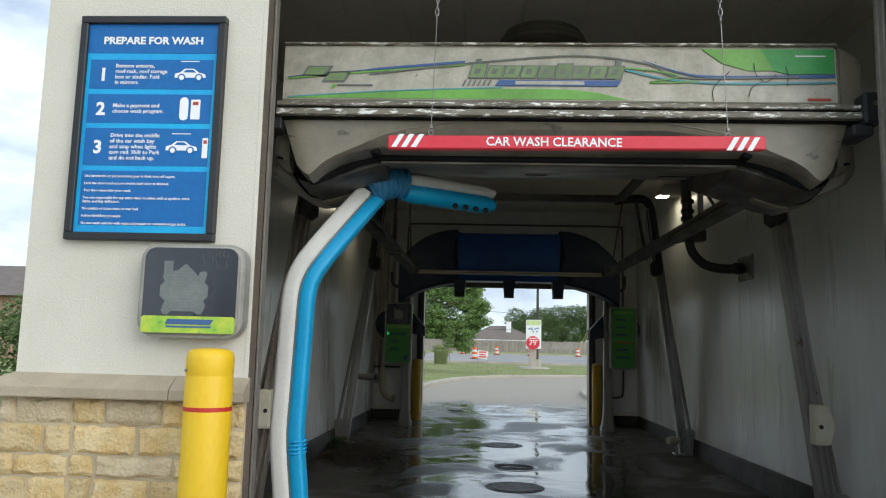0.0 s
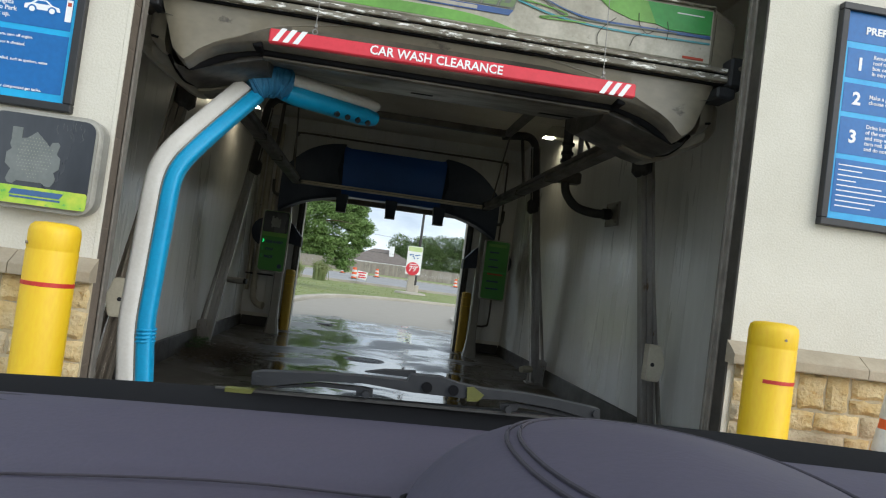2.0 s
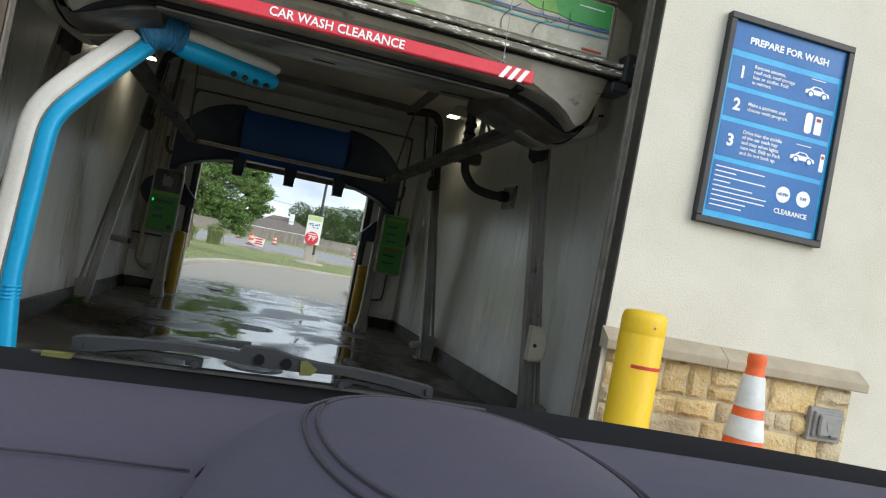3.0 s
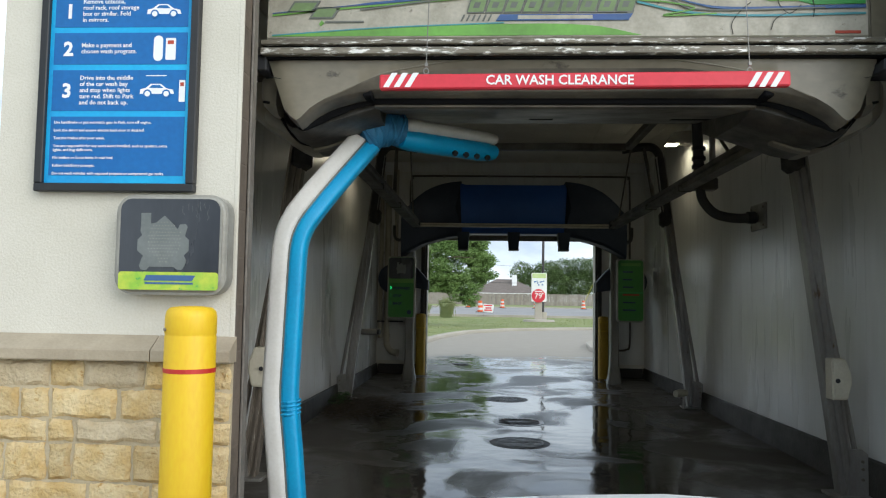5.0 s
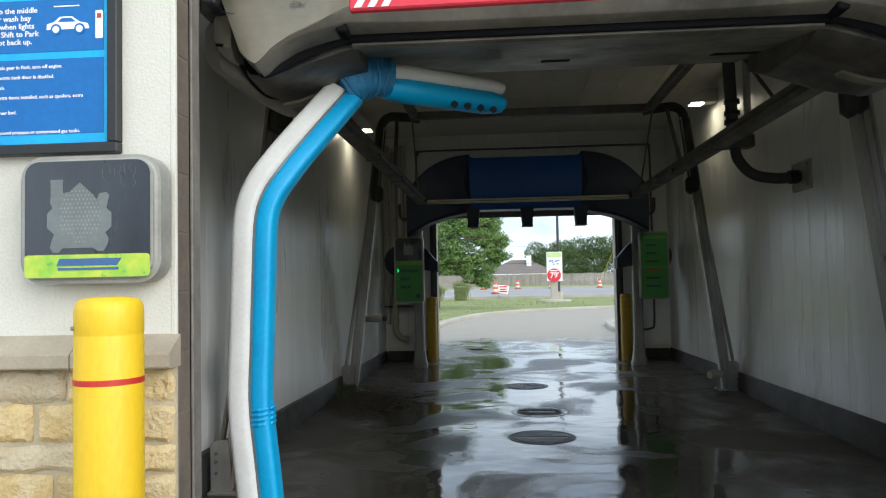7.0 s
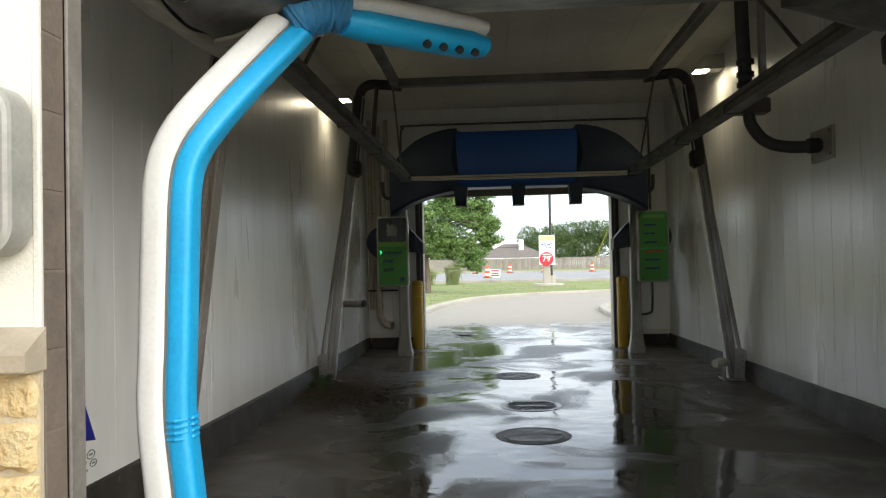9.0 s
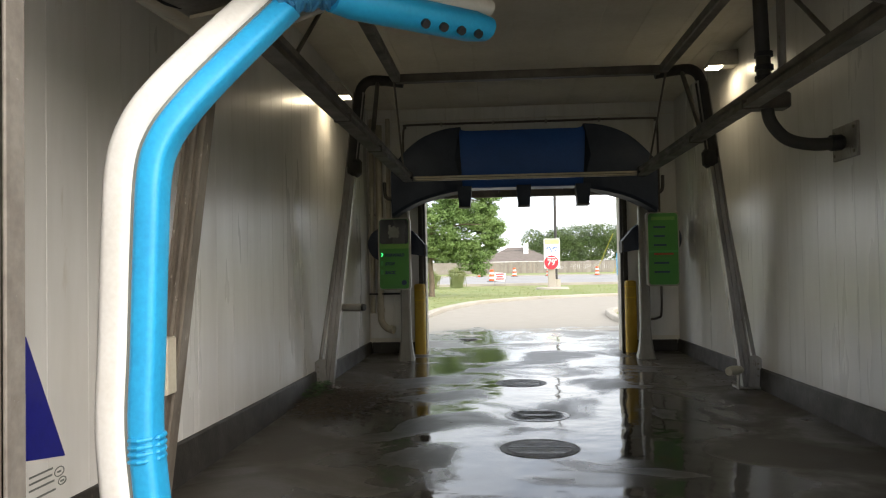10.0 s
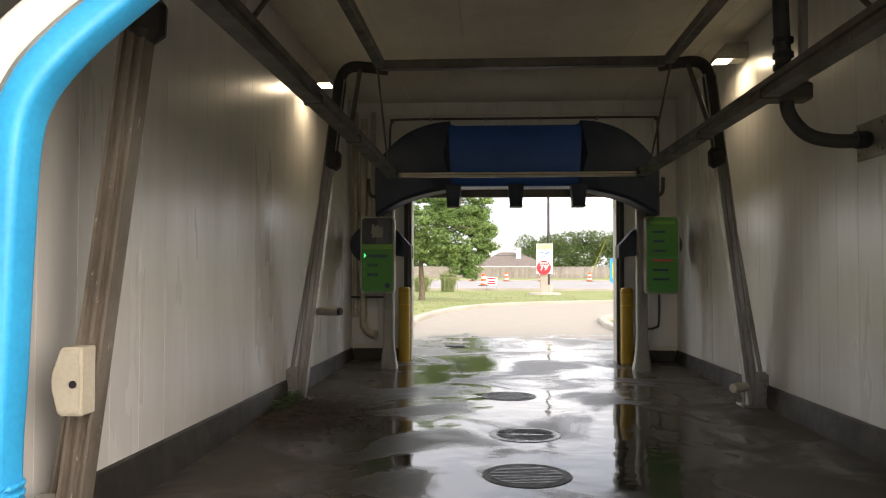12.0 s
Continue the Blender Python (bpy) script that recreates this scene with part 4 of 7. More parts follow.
# decals
part("green_band", prism(bmesh.new(), [(-1.43, 2.500)] + curve2([(-1.43, 2.503), (-0.9, 2.535), (-0.3, 2.556), (0.1, 2.548), (0.35, 2.50)], 5), "y", YF - 0.002, YF + 0.02), M_D_GREEN, cowl, "fading green sweep")
part("teal_line", ribbon(curve2([(-1.43, 2.505), (-0.9, 2.54), (-0.3, 2.562)], 6), 0.006, YF), M_D_TEAL, cowl)
part("green_corner", prism(bmesh.new(), [(1.02, 2.775), (1.385, 2.775), (1.385, 2.645), (1.15, 2.642), (1.08, 2.66)], "y", YF - 0.001, YF + 0.01), M_D_GREEN2, cowl, "green corner decal")
part("green_fade", prism(bmesh.new(), [(0.72, 2.775), (1.021, 2.775), (1.079, 2.66), (0.95, 2.66), (0.82, 2.70)], "y", YF - 0.0008, YF + 0.01), M_D_GREEN, cowl, "faded green decal")
part("blue_line", ribbon(curve2([(0.42, 2.71), (0.60, 2.65), (0.80, 2.625), (1.385, 2.632)], 6), [0.003 + 0.0008 * k for k in range(19)], YF - 0.001), M_D_BLUE, cowl)
part("teal_line", ribbon(curve2([(0.33, 2.66), (0.55, 2.61), (0.85, 2.59), (1.385, 2.598)], 6), 0.010, YF - 0.001), M_D_TEAL, cowl)
part("green_line", ribbon(curve2([(0.33, 2.67), (0.48, 2.655), (0.60, 2.625), (0.45, 2.592), (0.7, 2.60)], 7), 0.007, YF - 0.002), M_D_GREEN, cowl)
part("grey_line", ribbon(curve2([(-1.0, 2.63), (-0.4, 2.70), (0.1, 2.735), (0.45, 2.69), (0.62, 2.62), (1.2, 2.625)], 8), 0.007, YF - 0.0015), M_D_GREY, cowl)
part("blue_line", ribbon(curve2([(-1.43, 2.615), (-0.95, 2.66), (-0.5, 2.70)], 6), [0.004] * 6 + [0.012] * 7, YF), M_D_BLUE, cowl)
part("green_line", ribbon(curve2([(-1.43, 2.605), (-0.95, 2.648), (-0.5, 2.683)], 6), 0.008, YF), M_D_GREEN, cowl)
# series mark and maker's mark as plain shapes
for dx, dz, w in ((-1.36, 2.645, 0.13), (-1.25, 2.615, 0.12)):
    part("mark_shape", prism(bmesh.new(), [(dx, dz - 0.028), (dx + w, dz - 0.028), (dx + w + 0.035, dz + 0.03), (dx + 0.035, dz + 0.03)], "y", YF - 0.003, YF + 0.01), M_D_GREY, cowl)
    part("mark_fill", prism(bmesh.new(), [(dx + 0.015, dz - 0.019), (dx + w - 0.008, dz - 0.019), (dx + w + 0.018, dz + 0.021), (dx + 0.042, dz + 0.021)], "y", YF - 0.0045, YF + 0.01), M_D_OLIVE, cowl)
part("mark_bar", bx(-1.17, -0.98, YF - 0.003, YF + 0.01, 2.567, 2.575), M_D_GREY, cowl)
part("mark_leaf", prism(bmesh.new(), [(-1.20, 2.56), (-1.185, 2.58), (-1.175, 2.565), (-1.19, 2.55)], "y", YF - 0.003, YF + 0.01), M_D_GREEN, cowl)
# the maker's mark: nine slanted blocks, the first and last with tall stems
for i in range(9):
    a, w, top = -0.475 + i * 0.0885, 0.072, 2.688 if i in (0, 5) else 2.676
    lean = 0.022
    for grow, material, dy in ((0.006, M_D_GREY, 0.003), (0.0, M_D_OLIVE, 0.0045)):
        part("maker_block", prism(bmesh.new(), [(a - grow, 2.616 - grow), (a + w + grow, 2.616 - grow), (a + w + lean + grow, top + grow), (a + lean - grow, top + grow)], "y", YF - dy, YF + 0.01), material, cowl)
    part("maker_counter", prism(bmesh.new(), [(a + 0.024, 2.634), (a + 0.052, 2.634), (a + 0.064, 2.662), (a + 0.034, 2.662)], "y", YF - 0.006, YF + 0.01), M_D_GREY, cowl)
for a, z0, z1 in ((-0.452, 2.676, 2.716), (0.272, 2.66, 2.712)):
    part("maker_stem", prism(bmesh.new(), [(a, z0), (a + 0.03, z0), (a + 0.043, z1), (a + 0.013, z1)], "y", YF - 0.0035, YF + 0.01), M_D_GREY, cowl)
part("maker_tail", prism(bmesh.new(), [(0.262, 2.575), (0.292, 2.575), (0.318, 2.618), (0.288, 2.618)], "y", YF - 0.0035, YF + 0.01), M_D_GREY, cowl)
part("maker_bar", prism(bmesh.new(), [(-0.34, 2.572), (0.29, 2.572), (0.31, 2.602), (-0.32, 2.602)], "y", YF - 0.0045, YF + 0.01), M_D_BLUE, cowl)
part("maker_text_bar", bx(-0.235, 0.12, YF - 0.006, YF + 0.01, 2.578, 2.596), M_GANTRY_FACE, cowl)
for i in range(6):
    a = -0.51 + i * 0.026
    part("maker_tick", prism(bmesh.new(), [(a, 2.572), (a + 0.008, 2.572), (a + 0.022, 2.602), (a + 0.014, 2.602)], "y", YF - 0.004, YF + 0.01), M_D_GREY, cowl)
part("text_bar", bx(1.19, 1.34, YF - 0.003, YF + 0.01, 2.735, 2.741), M_WHITE, cowl)
part("red_label", bx(1.245, 1.36, YF - 0.003, YF + 0.01, 2.502, 2.515), M_KRED, cowl)
for line in ([(0.86, 2.655), (0.80, 2.60), (0.77, 2.55), (0.775, 2.50)], [(0.98, 2.70), (0.99, 2.64), (1.03, 2.60), (1.06, 2.61), (1.09, 2.64)], [(1.02, 2.60), (0.97, 2.57), (0.95, 2.52)], [(1.14, 2.68), (1.15, 2.63), (1.145, 2.58)]):
    part("crack", ribbon(curve2(line, 5), 0.004, YF - 0.003, 0.001), M_CRACK, cowl)
# cowl end
endp = [(0.44, 2.44), (0.44, 2.80), (0.60, 2.86), (1.2, 2.86), (1.28, 2.78), (1.28, 2.44)]
bm = prism(bmesh.new(), endp, "x", 1.398, 1.555)
for v in bm.verts:
    if v.co.x > 1.47:
        v.co.z -= 0.05 * (1 if v.co.z > 2.6 else 0)
        v.co.y = 0.86 + (v.co.y - 0.86) * 0.9
bmesh.ops.bevel(bm, geom=[e for e in bm.edges if e.calc_face_angle(0) > 0.5], offset=0.02, segments=3, affect="EDGES")
part("end_cap", bm, M_GANTRY, g, "scuffed grey rounded end cap", smooth=True)
# front track: two lips with peeling paint
tr = part("front_track", bx(-1.475, 1.50, 0.395, 0.46, 2.450, 2.474, 0.004), M_PEEL, g, "aluminium track with flaking white paint")
part("track_lip", bx(-1.475, 1.50, 0.388, 0.46, 2.398, 2.434, 0.005), M_PEEL, tr)
part("track_groove", bx(-1.475, 1.50, 0.42, 0.46, 2.432, 2.452), M_COWL, tr)
# Added black strip: the shade line below the track lip.
part("track_shadow_gap", bx(-1.475, 1.50, 0.425, 0.46, 2.388, 2.400), M_COWL, tr)
br = part("end_bracket", bx(1.49, 1.585, 0.36, 0.60, 2.37, 2.53, 0.012), M_BLACK, g, "black end bracket")
part("bracket_bolt", tube([(1.54, 0.352, 2.47), (1.54, 0.362, 2.47)], 0.012, 8), M_BOLT, br)
part("bracket_arm", bx(1.44, 1.54, 0.38, 0.56, 2.31, 2.372, 0.01), M_BLACK, br)
part("end_bracket", bx(-1.50, -1.452, 0.42, 0.62, 2.33, 2.41, 0.006), M_BLACK, g)


def belly_z(x):
    """Lower edge of the front fairing: level in the middle, drooping to the corners."""
    a = abs(x)
    if a < 0.95:
        return 2.253
    if a < 1.37:
        t = (a - 0.95) / 0.42
        return 2.245 - 0.165 * (0.35 * t + 0.65 * t * t)
    return 2.08 + 0.06 * ((a - 1.37) / 0.085) ** 2


def crease_z(a):
    """Height of the moulded crease that runs from each wing up to the track."""
    line = ((0.0, 2.40), (0.45, 2.39), (0.55, 2.383), (0.75, 2.352), (0.909, 2.317), (1.067, 2.245), (1.16, 2.205), (1.27, 2.155), (1.5, 2.0))
    return float(np.interp(a, [p[0] for p in line], [p[1] for p in line]))


bm = bmesh.new()
rings = []
for i in range(81):
    x = -GX + 2 * GX * i / 80
    zb, a = belly_z(x), abs(x)
    pull = 0.0 if a < 1.38 else 0.02 * ((a - 1.38) / 0.075) ** 2
    zc = min(2.384, max(zb + 0.012, crease_z(a)))
    back = 0.5 * (zc - zb)
    rings.append([bm.verts.new(p) for p in ((x, 0.452 + pull, 2.392), (x, 0.455 + pull, zc), (x, 0.459 + pull + 0.2 * back, zc - 0.25 * (zc - zb)), (x, 0.463 + pull + back, zb + 0.006), (x, 0.470 + pull + back, zb), (x, 0.598, zb - 0.015), (x, 0.606, zb + 0.02), (x, 0.66, zb + 0.05), (x, 1.2, zb + 0.08), (x, 1.29, 2.392))])
for v in bm.verts:
    k = min(1.0, max(0.0, (abs(v.co.x) - 1.15) / 0.305))
    v.co.x -= math.copysign(0.105 * k * (2.392 - v.co.z) / 0.31, v.co.x)
skin(bm, rings, closed=False, caps=False)
bm.faces.new(rings[0])
bm.faces.new(rings[-1][::-1])
for r0, r1 in zip(rings, rings[1:]):
    bm.faces.new((r0[0], r0[-1], r1[-1], r1[0]))
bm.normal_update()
# Faces turned down take the darker tone, so their shade is partly in the colour.
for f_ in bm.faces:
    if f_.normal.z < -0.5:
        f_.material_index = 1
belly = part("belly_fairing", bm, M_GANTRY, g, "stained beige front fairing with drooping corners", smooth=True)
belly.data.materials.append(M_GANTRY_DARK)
crease = [(-1.27, 0.463, 2.155), (-1.16, 0.461, 2.205), (-1.067, 0.460, 2.245), (-0.909, 0.459, 2.317), (-0.75, 0.457, 2.352), (-0.55, 0.4535, 2.383), (-0.45, 0.452, 2.39)]
part("crease", tube(arc(crease, 4), 0.005, 6), M_GANTRY, belly)
part("crease", tube(arc([(-x, y, z) for x, y, z in crease], 4), 0.005, 6), M_GANTRY, belly)
# Black strip put in place of the shade inside the open slot.
part("lip_seal", bx(-1.0, 1.0, 0.61, 0.70, 2.215, 2.262, 0.006), M_COWL, belly, "black strip standing in for shade in the slot")
plate = part("under_plate", prism(bmesh.new(), [(0.635, 2.224), (0.632, 2.204), (0.66, 2.198), (0.72, 2.206), (1.32, 2.305), (1.75, 2.38), (1.75, 2.46), (1.25, 2.46), (0.70, 2.25)], "x", -0.95, 0.95), M_GANTRY_DARK, belly, "dirty sloping under plate, shade worked into its tone")
for x0, x1 in ((-0.13, 0.01), (0.70, 0.92)):
    part("slot", prism(bmesh.new(), [(1.28, 2.296), (1.36, 2.309), (1.36, 2.33), (1.28, 2.33)], "x", x0, x1), M_COWL, plate)
for sd in (-1, 1):
    bm = bmesh.new()
    rr = []
    for a_, zt, zb, y0 in ((0.93, 2.235, 2.17, 0.66), (1.0, 2.22, 2.15, 0.65), (1.12, 2.17, 2.11, 0.64), (1.25, 2.115, 2.065, 0.62), (1.33, 2.085, 2.05, 0.60), (1.37, 2.09, 2.06, 0.60), (1.40, 2.12, 2.09, 0.62), (1.43, 2.2, 2.14, 0.68)):
        rr.append([bm.verts.new((sd * a_, y, z)) for y, z in ((y0, zt), (y0, zb + 0.035), (y0 + 0.04, zb + 0.01), (y0 + 0.2, zb - 0.006), (1.25, zb + 0.01), (1.5, zb + 0.09), (1.5, zt + 0.1))])
    skin(bm, rr)
    shl = part("corner_shell", bm, M_OILY, belly, "dark grimy corner shell", smooth=True)
    part("blade", prism(bmesh.new(), [(sd * 1.33, 2.036), (sd * 1.25, 2.049), (sd * 1.14, 2.088), (sd * 1.14, 2.112), (sd * 1.25, 2.072), (sd * 1.33, 2.058)][::sd], "y", 0.93, 1.0), M_GANTRY, shl, "bent beige edge strip")
for sd in (-1, 1):
    # Black block and tube stand in for shade inside the notch and corner slot.
    part("notch", bx(min(sd * 0.945, sd * 0.99), max(sd * 0.945, sd * 0.99), 0.50, 0.64, 2.222, 2.262, 0.006), M_COWL, belly)
    line = arc([(sd * 0.97, 0.615, 2.228), (sd * 1.10, 0.612, 2.19), (sd * 1.22, 0.60, 2.135), (sd * 1.325, 0.575, 2.083)], 6)
    part("wing_gasket", tube(line, [0.02] * 6 + [0.026] * 6 + [0.03] * 6 + [0.014], 10, flat=0.7), M_COWL, belly, "black tube standing in for shade in the corner slot", smooth=True)
    part("crack", tube([(sd * 1.44, 0.4585, 2.308), (sd * 1.33, 0.459, 2.288), (sd * 1.227, 0.459, 2.275)], 0.0018, 5), M_CRACK, belly)
    bm = bmesh.new()
    rr = []
    for x, y0, y1, zt, zb in ((1.435, 0.55, 1.2, 2.36, 2.15), (1.48, 0.56, 1.18, 2.35, 2.165), (1.525, 0.60, 1.12, 2.335, 2.21), (1.545, 0.66, 1.05, 2.30, 2.25)):
        rr.append([bm.verts.new((sd * x, y, z)) for y, z in ((y0, zt), (y0, zb + 0.04), (y0 + 0.05, zb), (y1 - 0.05, zb), (y1, zb + 0.05), (y1, zt))])
    skin(bm, rr)
    pod = part("side_pod", bm, M_GANTRY, g, smooth=True)
    # the rounded wrap that carries the pod's side on round under the corner shell
    bm = bmesh.new()
    rr = []
    for x, y0, y1, zt, zb in ((1.325, 0.84, 1.36, 2.11, 2.062), (1.36, 0.80, 1.38, 2.16, 2.05), (1.41, 0.75, 1.40, 2.24, 2.056), (1.47, 0.70, 1.40, 2.32, 2.082), (1.53, 0.68, 1.39, 2.35, 2.118), (1.585, 0.71, 1.36, 2.355, 2.155), (1.63, 0.77, 1.32, 2.35, 2.19), (1.655, 0.84, 1.26, 2.335, 2.225), (1.665, 0.90, 1.20, 2.31, 2.26)):
        rr.append([bm.verts.new((sd * x, y, z)) for y, z in ((y0, zt), (y0, zb + 0.05), (y0 + 0.015, zb + 0.022), (y0 + 0.07, zb), (y0 + 0.25, zb - 0.004), (y1 - 0.10, zb + 0.01), (y1, zb + 0.07), (y1, zt))])
    skin(bm, rr)
    part("side_wrap", bm, M_GANTRY, pod, "dirty beige rounded side wrap", smooth=True)
    part("wrap_seam", tube(arc([(sd * 1.435, 0.66, 2.15), (sd * 1.40, 0.735, 2.085), (sd * 1.365, 0.80, 2.052), (sd * 1.33, 0.86, 2.052)], 5), 0.008, 6), M_COWL, pod)
    part("drain_hole", tube([(sd * 1.47, 0.558, 2.205), (sd * 1.51, 0.589, 2.218)], 0.007, 8), M_COWL, pod)
    part("trolley", bx(sd * 1.43 if sd > 0 else -1.60, 1.60 if sd > 0 else -1.43, 0.62, 1.15, 2.36, 2.52, 0.015), M_RAIL, g)
# ribbed hose drum on top
bm = bmesh.new()
pr = [(0.12, 2.86), (0.12, 3.06), (0.26, 3.07), (0.29, 3.085), (0.288, 3.105), (0.258, 3.115), (0.27, 3.13), (0.266, 3.148), (0.236, 3.158), (0.245, 3.172), (0.24, 3.188), (0.21, 3.2), (0.02, 3.205)]
part("hose_drum", lathe(bm, (-0.035, 1.24, 0), pr, 36), M_GREYDRUM, g, "dark grey ribbed hose drum", smooth=True)

# ---- padded spray arm hung from the gantry ----
a = thing("spray_arm", (-1.36, 0.6, 0.12), "padded inverted-L spray arm, half white and half bright blue", "spray arm")
spine = [(-1.339, 0.60, 0.191), (-1.367, 0.61, 0.451), (-1.398, 0.62, 0.731), (-1.395, 0.63, 0.966), (-1.385, 0.63, 1.250), (-1.376, 0.64, 1.487), (-1.343, 0.65, 1.606), (-1.280, 0.68, 1.714), (-1.187, 0.78, 1.870), (-1.049, 0.95, 2.099)]


def pad(line, dx, wx, wy, material, name, label):
    """A flat-sided pad of rounded box section along an upright line, offset to one side of it."""
    bm = bmesh.new()
    pts = arc(line, 5)
    rings = []
    for i, p in enumerate(pts):
        d = (pts[min(i + 1, len(pts) - 1)] - pts[max(i - 1, 0)]).normalized()
        s = d.cross(Vector((0, -1, 0))).normalized()
        s = s if s.x > 0 else -s
        f = Vector((0, 1, 0))
        c = p + s * dx
        hx, hy, r = wx / 2, wy / 2, min(wx, wy) * 0.28
        loop = []
        for ux, uy, a0 in ((hx - r, hy - r, 0), (-hx + r, hy - r, 90), (-hx + r, -hy + r, 180), (hx - r, -hy + r, 270)):
            for k in range(4):
                an = radians(a0 + 30 * k)
                loop.append(bm.verts.new(c + s * (ux + r * math.cos(an)) + f * (uy + r * math.sin(an))))
        rings.append(loop)
    skin(bm, rings)
    return part(name, bm, material, a, label, smooth=True)


pad(spine, -0.029, 0.089, 0.124, M_FOAM_W, "white_pad", "off-white foam pad with grey scuffs")
blue = pad(spine, 0.058, 0.076, 0.105, M_FOAM_B, "blue_pad", "bright blue foam pad")
pad(spine, 0.0185, 0.012, 0.086, M_D_GREY, "pad_gap", "grey gap between the two pads")
part("steel_core", tube([p + Vector((0.016, 0.05, 0)) for p in map(Vector, spine)], 0.02, 8), M_STEEL, a)
for k in range(4):
    z = 0.655 + k * 0.020
    part("rib", tube([(-1.397 + 0.060 + 0.045 * math.cos(i * 0.393), 0.62 + 0.059 * math.sin(i * 0.393), z + 0.004 * math.cos(i * 0.393)) for i in range(17)], 0.0075, 8, caps=False), M_FOAM_B, blue)
# wrapped elbow
elbow = arc([(-1.065, 0.940, 2.106), (-0.992, 0.970, 2.157), (-0.920, 1.000, 2.173), (-0.837, 1.030, 2.168)], 6)
wrap = part("elbow_wrap", tube(elbow, [0.085, 0.09, 0.094, 0.094, 0.096, 0.095, 0.096, 0.095, 0.096, 0.095, 0.093, 0.092, 0.09, 0.088, 0.085, 0.082, 0.08, 0.078, 0.075], 18), M_WRAP, a, "dark blue wrapped hose elbow", smooth=True)
for i in range(2, 18, 2):
    p, q = elbow[i], elbow[i + 1 if i < 18 else i]
    d = (q - p).normalized()
    u = d.cross(Vector((0, 1, 0))).normalized()
    v = u.cross(d)
    rad = 0.094 if i < 13 else 0.086
    part("wrap_ridge", tube([p + d * (0.012 * math.sin(k * 0.393 * 2 + i)) + u * (rad * math.cos(k * 0.393)) + v * (rad * math.sin(k * 0.393)) for k in range(17)], 0.009, 6, caps=False), M_WRAP, wrap)
# boom reaching back into the bay
p0, p1 = Vector((-0.865, 1.02, 2.155)), Vector((-0.345, 1.46, 2.165))
d = (p1 - p0).normalized()
side = Vector((0, 0, 1))
for nm, off, r0, fl, m_, lab in (("boom_top_pad", 0.042, 0.072, 0.62, M_FOAM_W, "grimy white boom pad"), ("boom_pad", -0.036, 0.078, 0.74, M_FOAM_B, "blue boom pad with nozzle holes")):
    bm = bmesh.new()
    u = d.cross(Vector((0, 0, 1))).normalized()
    rings = []
    for k in range(9):
        t = k / 8
        sc = 1.0 if k not in (0, 8) else 0.8
        rings.append(ring(bm, p0 + (p1 - p0) * t + side * off, u, side, r0 * sc, r0 * fl * sc, 16))
    skin(bm, rings)
    boom = part(nm, bm, m_, a, lab, smooth=True)
for t in (0.5, 0.62, 0.74, 0.86):
    c = p0 + (p1 - p0) * t + Vector((0.04, -0.035, -0.078))
    part("nozzle_hole", tube([c, c + Vector((0.008, -0.010, -0.010))], 0.017, 10), M_BLACK, boom)
part("hanger", tube(arc([(-0.95, 0.98, 2.19), (-0.95, 1.0, 2.27), (-0.94, 1.01, 2.40)], 3), 0.04, 10), M_BLACK, a)

PLAN = BAY_PLAN


# ---- floor-standing frame: leaning legs, rails, cross beams ----
def channel(pa, pb, w, d, material, name, parent, label=""):
    """A grooved upright extrusion from pa to pb: a web with two flanges and a middle rib."""
    pa, pb = Vector(pa), Vector(pb)
    dz = (pb - pa).normalized()
    sx = Vector((1, 0, 0))
    sx = (sx - dz * sx.dot(dz)).normalized()
    sy = dz.cross(sx)
    bm = bmesh.new()
    sec = [(-w, -d), (-w * 0.72, -d), (-w * 0.66, -d * 0.55), (-w * 0.2, -d * 0.55), (-w * 0.16, -d * 0.95), (w * 0.16, -d * 0.95), (w * 0.2, -d * 0.55), (w * 0.66, -d * 0.55), (w * 0.72, -d), (w, -d), (w, d), (-w, d)]
    r = [[bm.verts.new(c + sx * x + sy * y) for x, y in sec] for c in (pa, pb)]
    n = len(sec)
    for i in range(n):
        bm.faces.new((r[0][i], r[0][(i + 1) % n], r[1][(i + 1) % n], r[1][i]))
    for rr in r:
        f = bm.faces.new(rr)
        f.normal_update()
        bmesh.ops.triangulate(bm, faces=[f])
    return part(name, bm, material, parent, label)


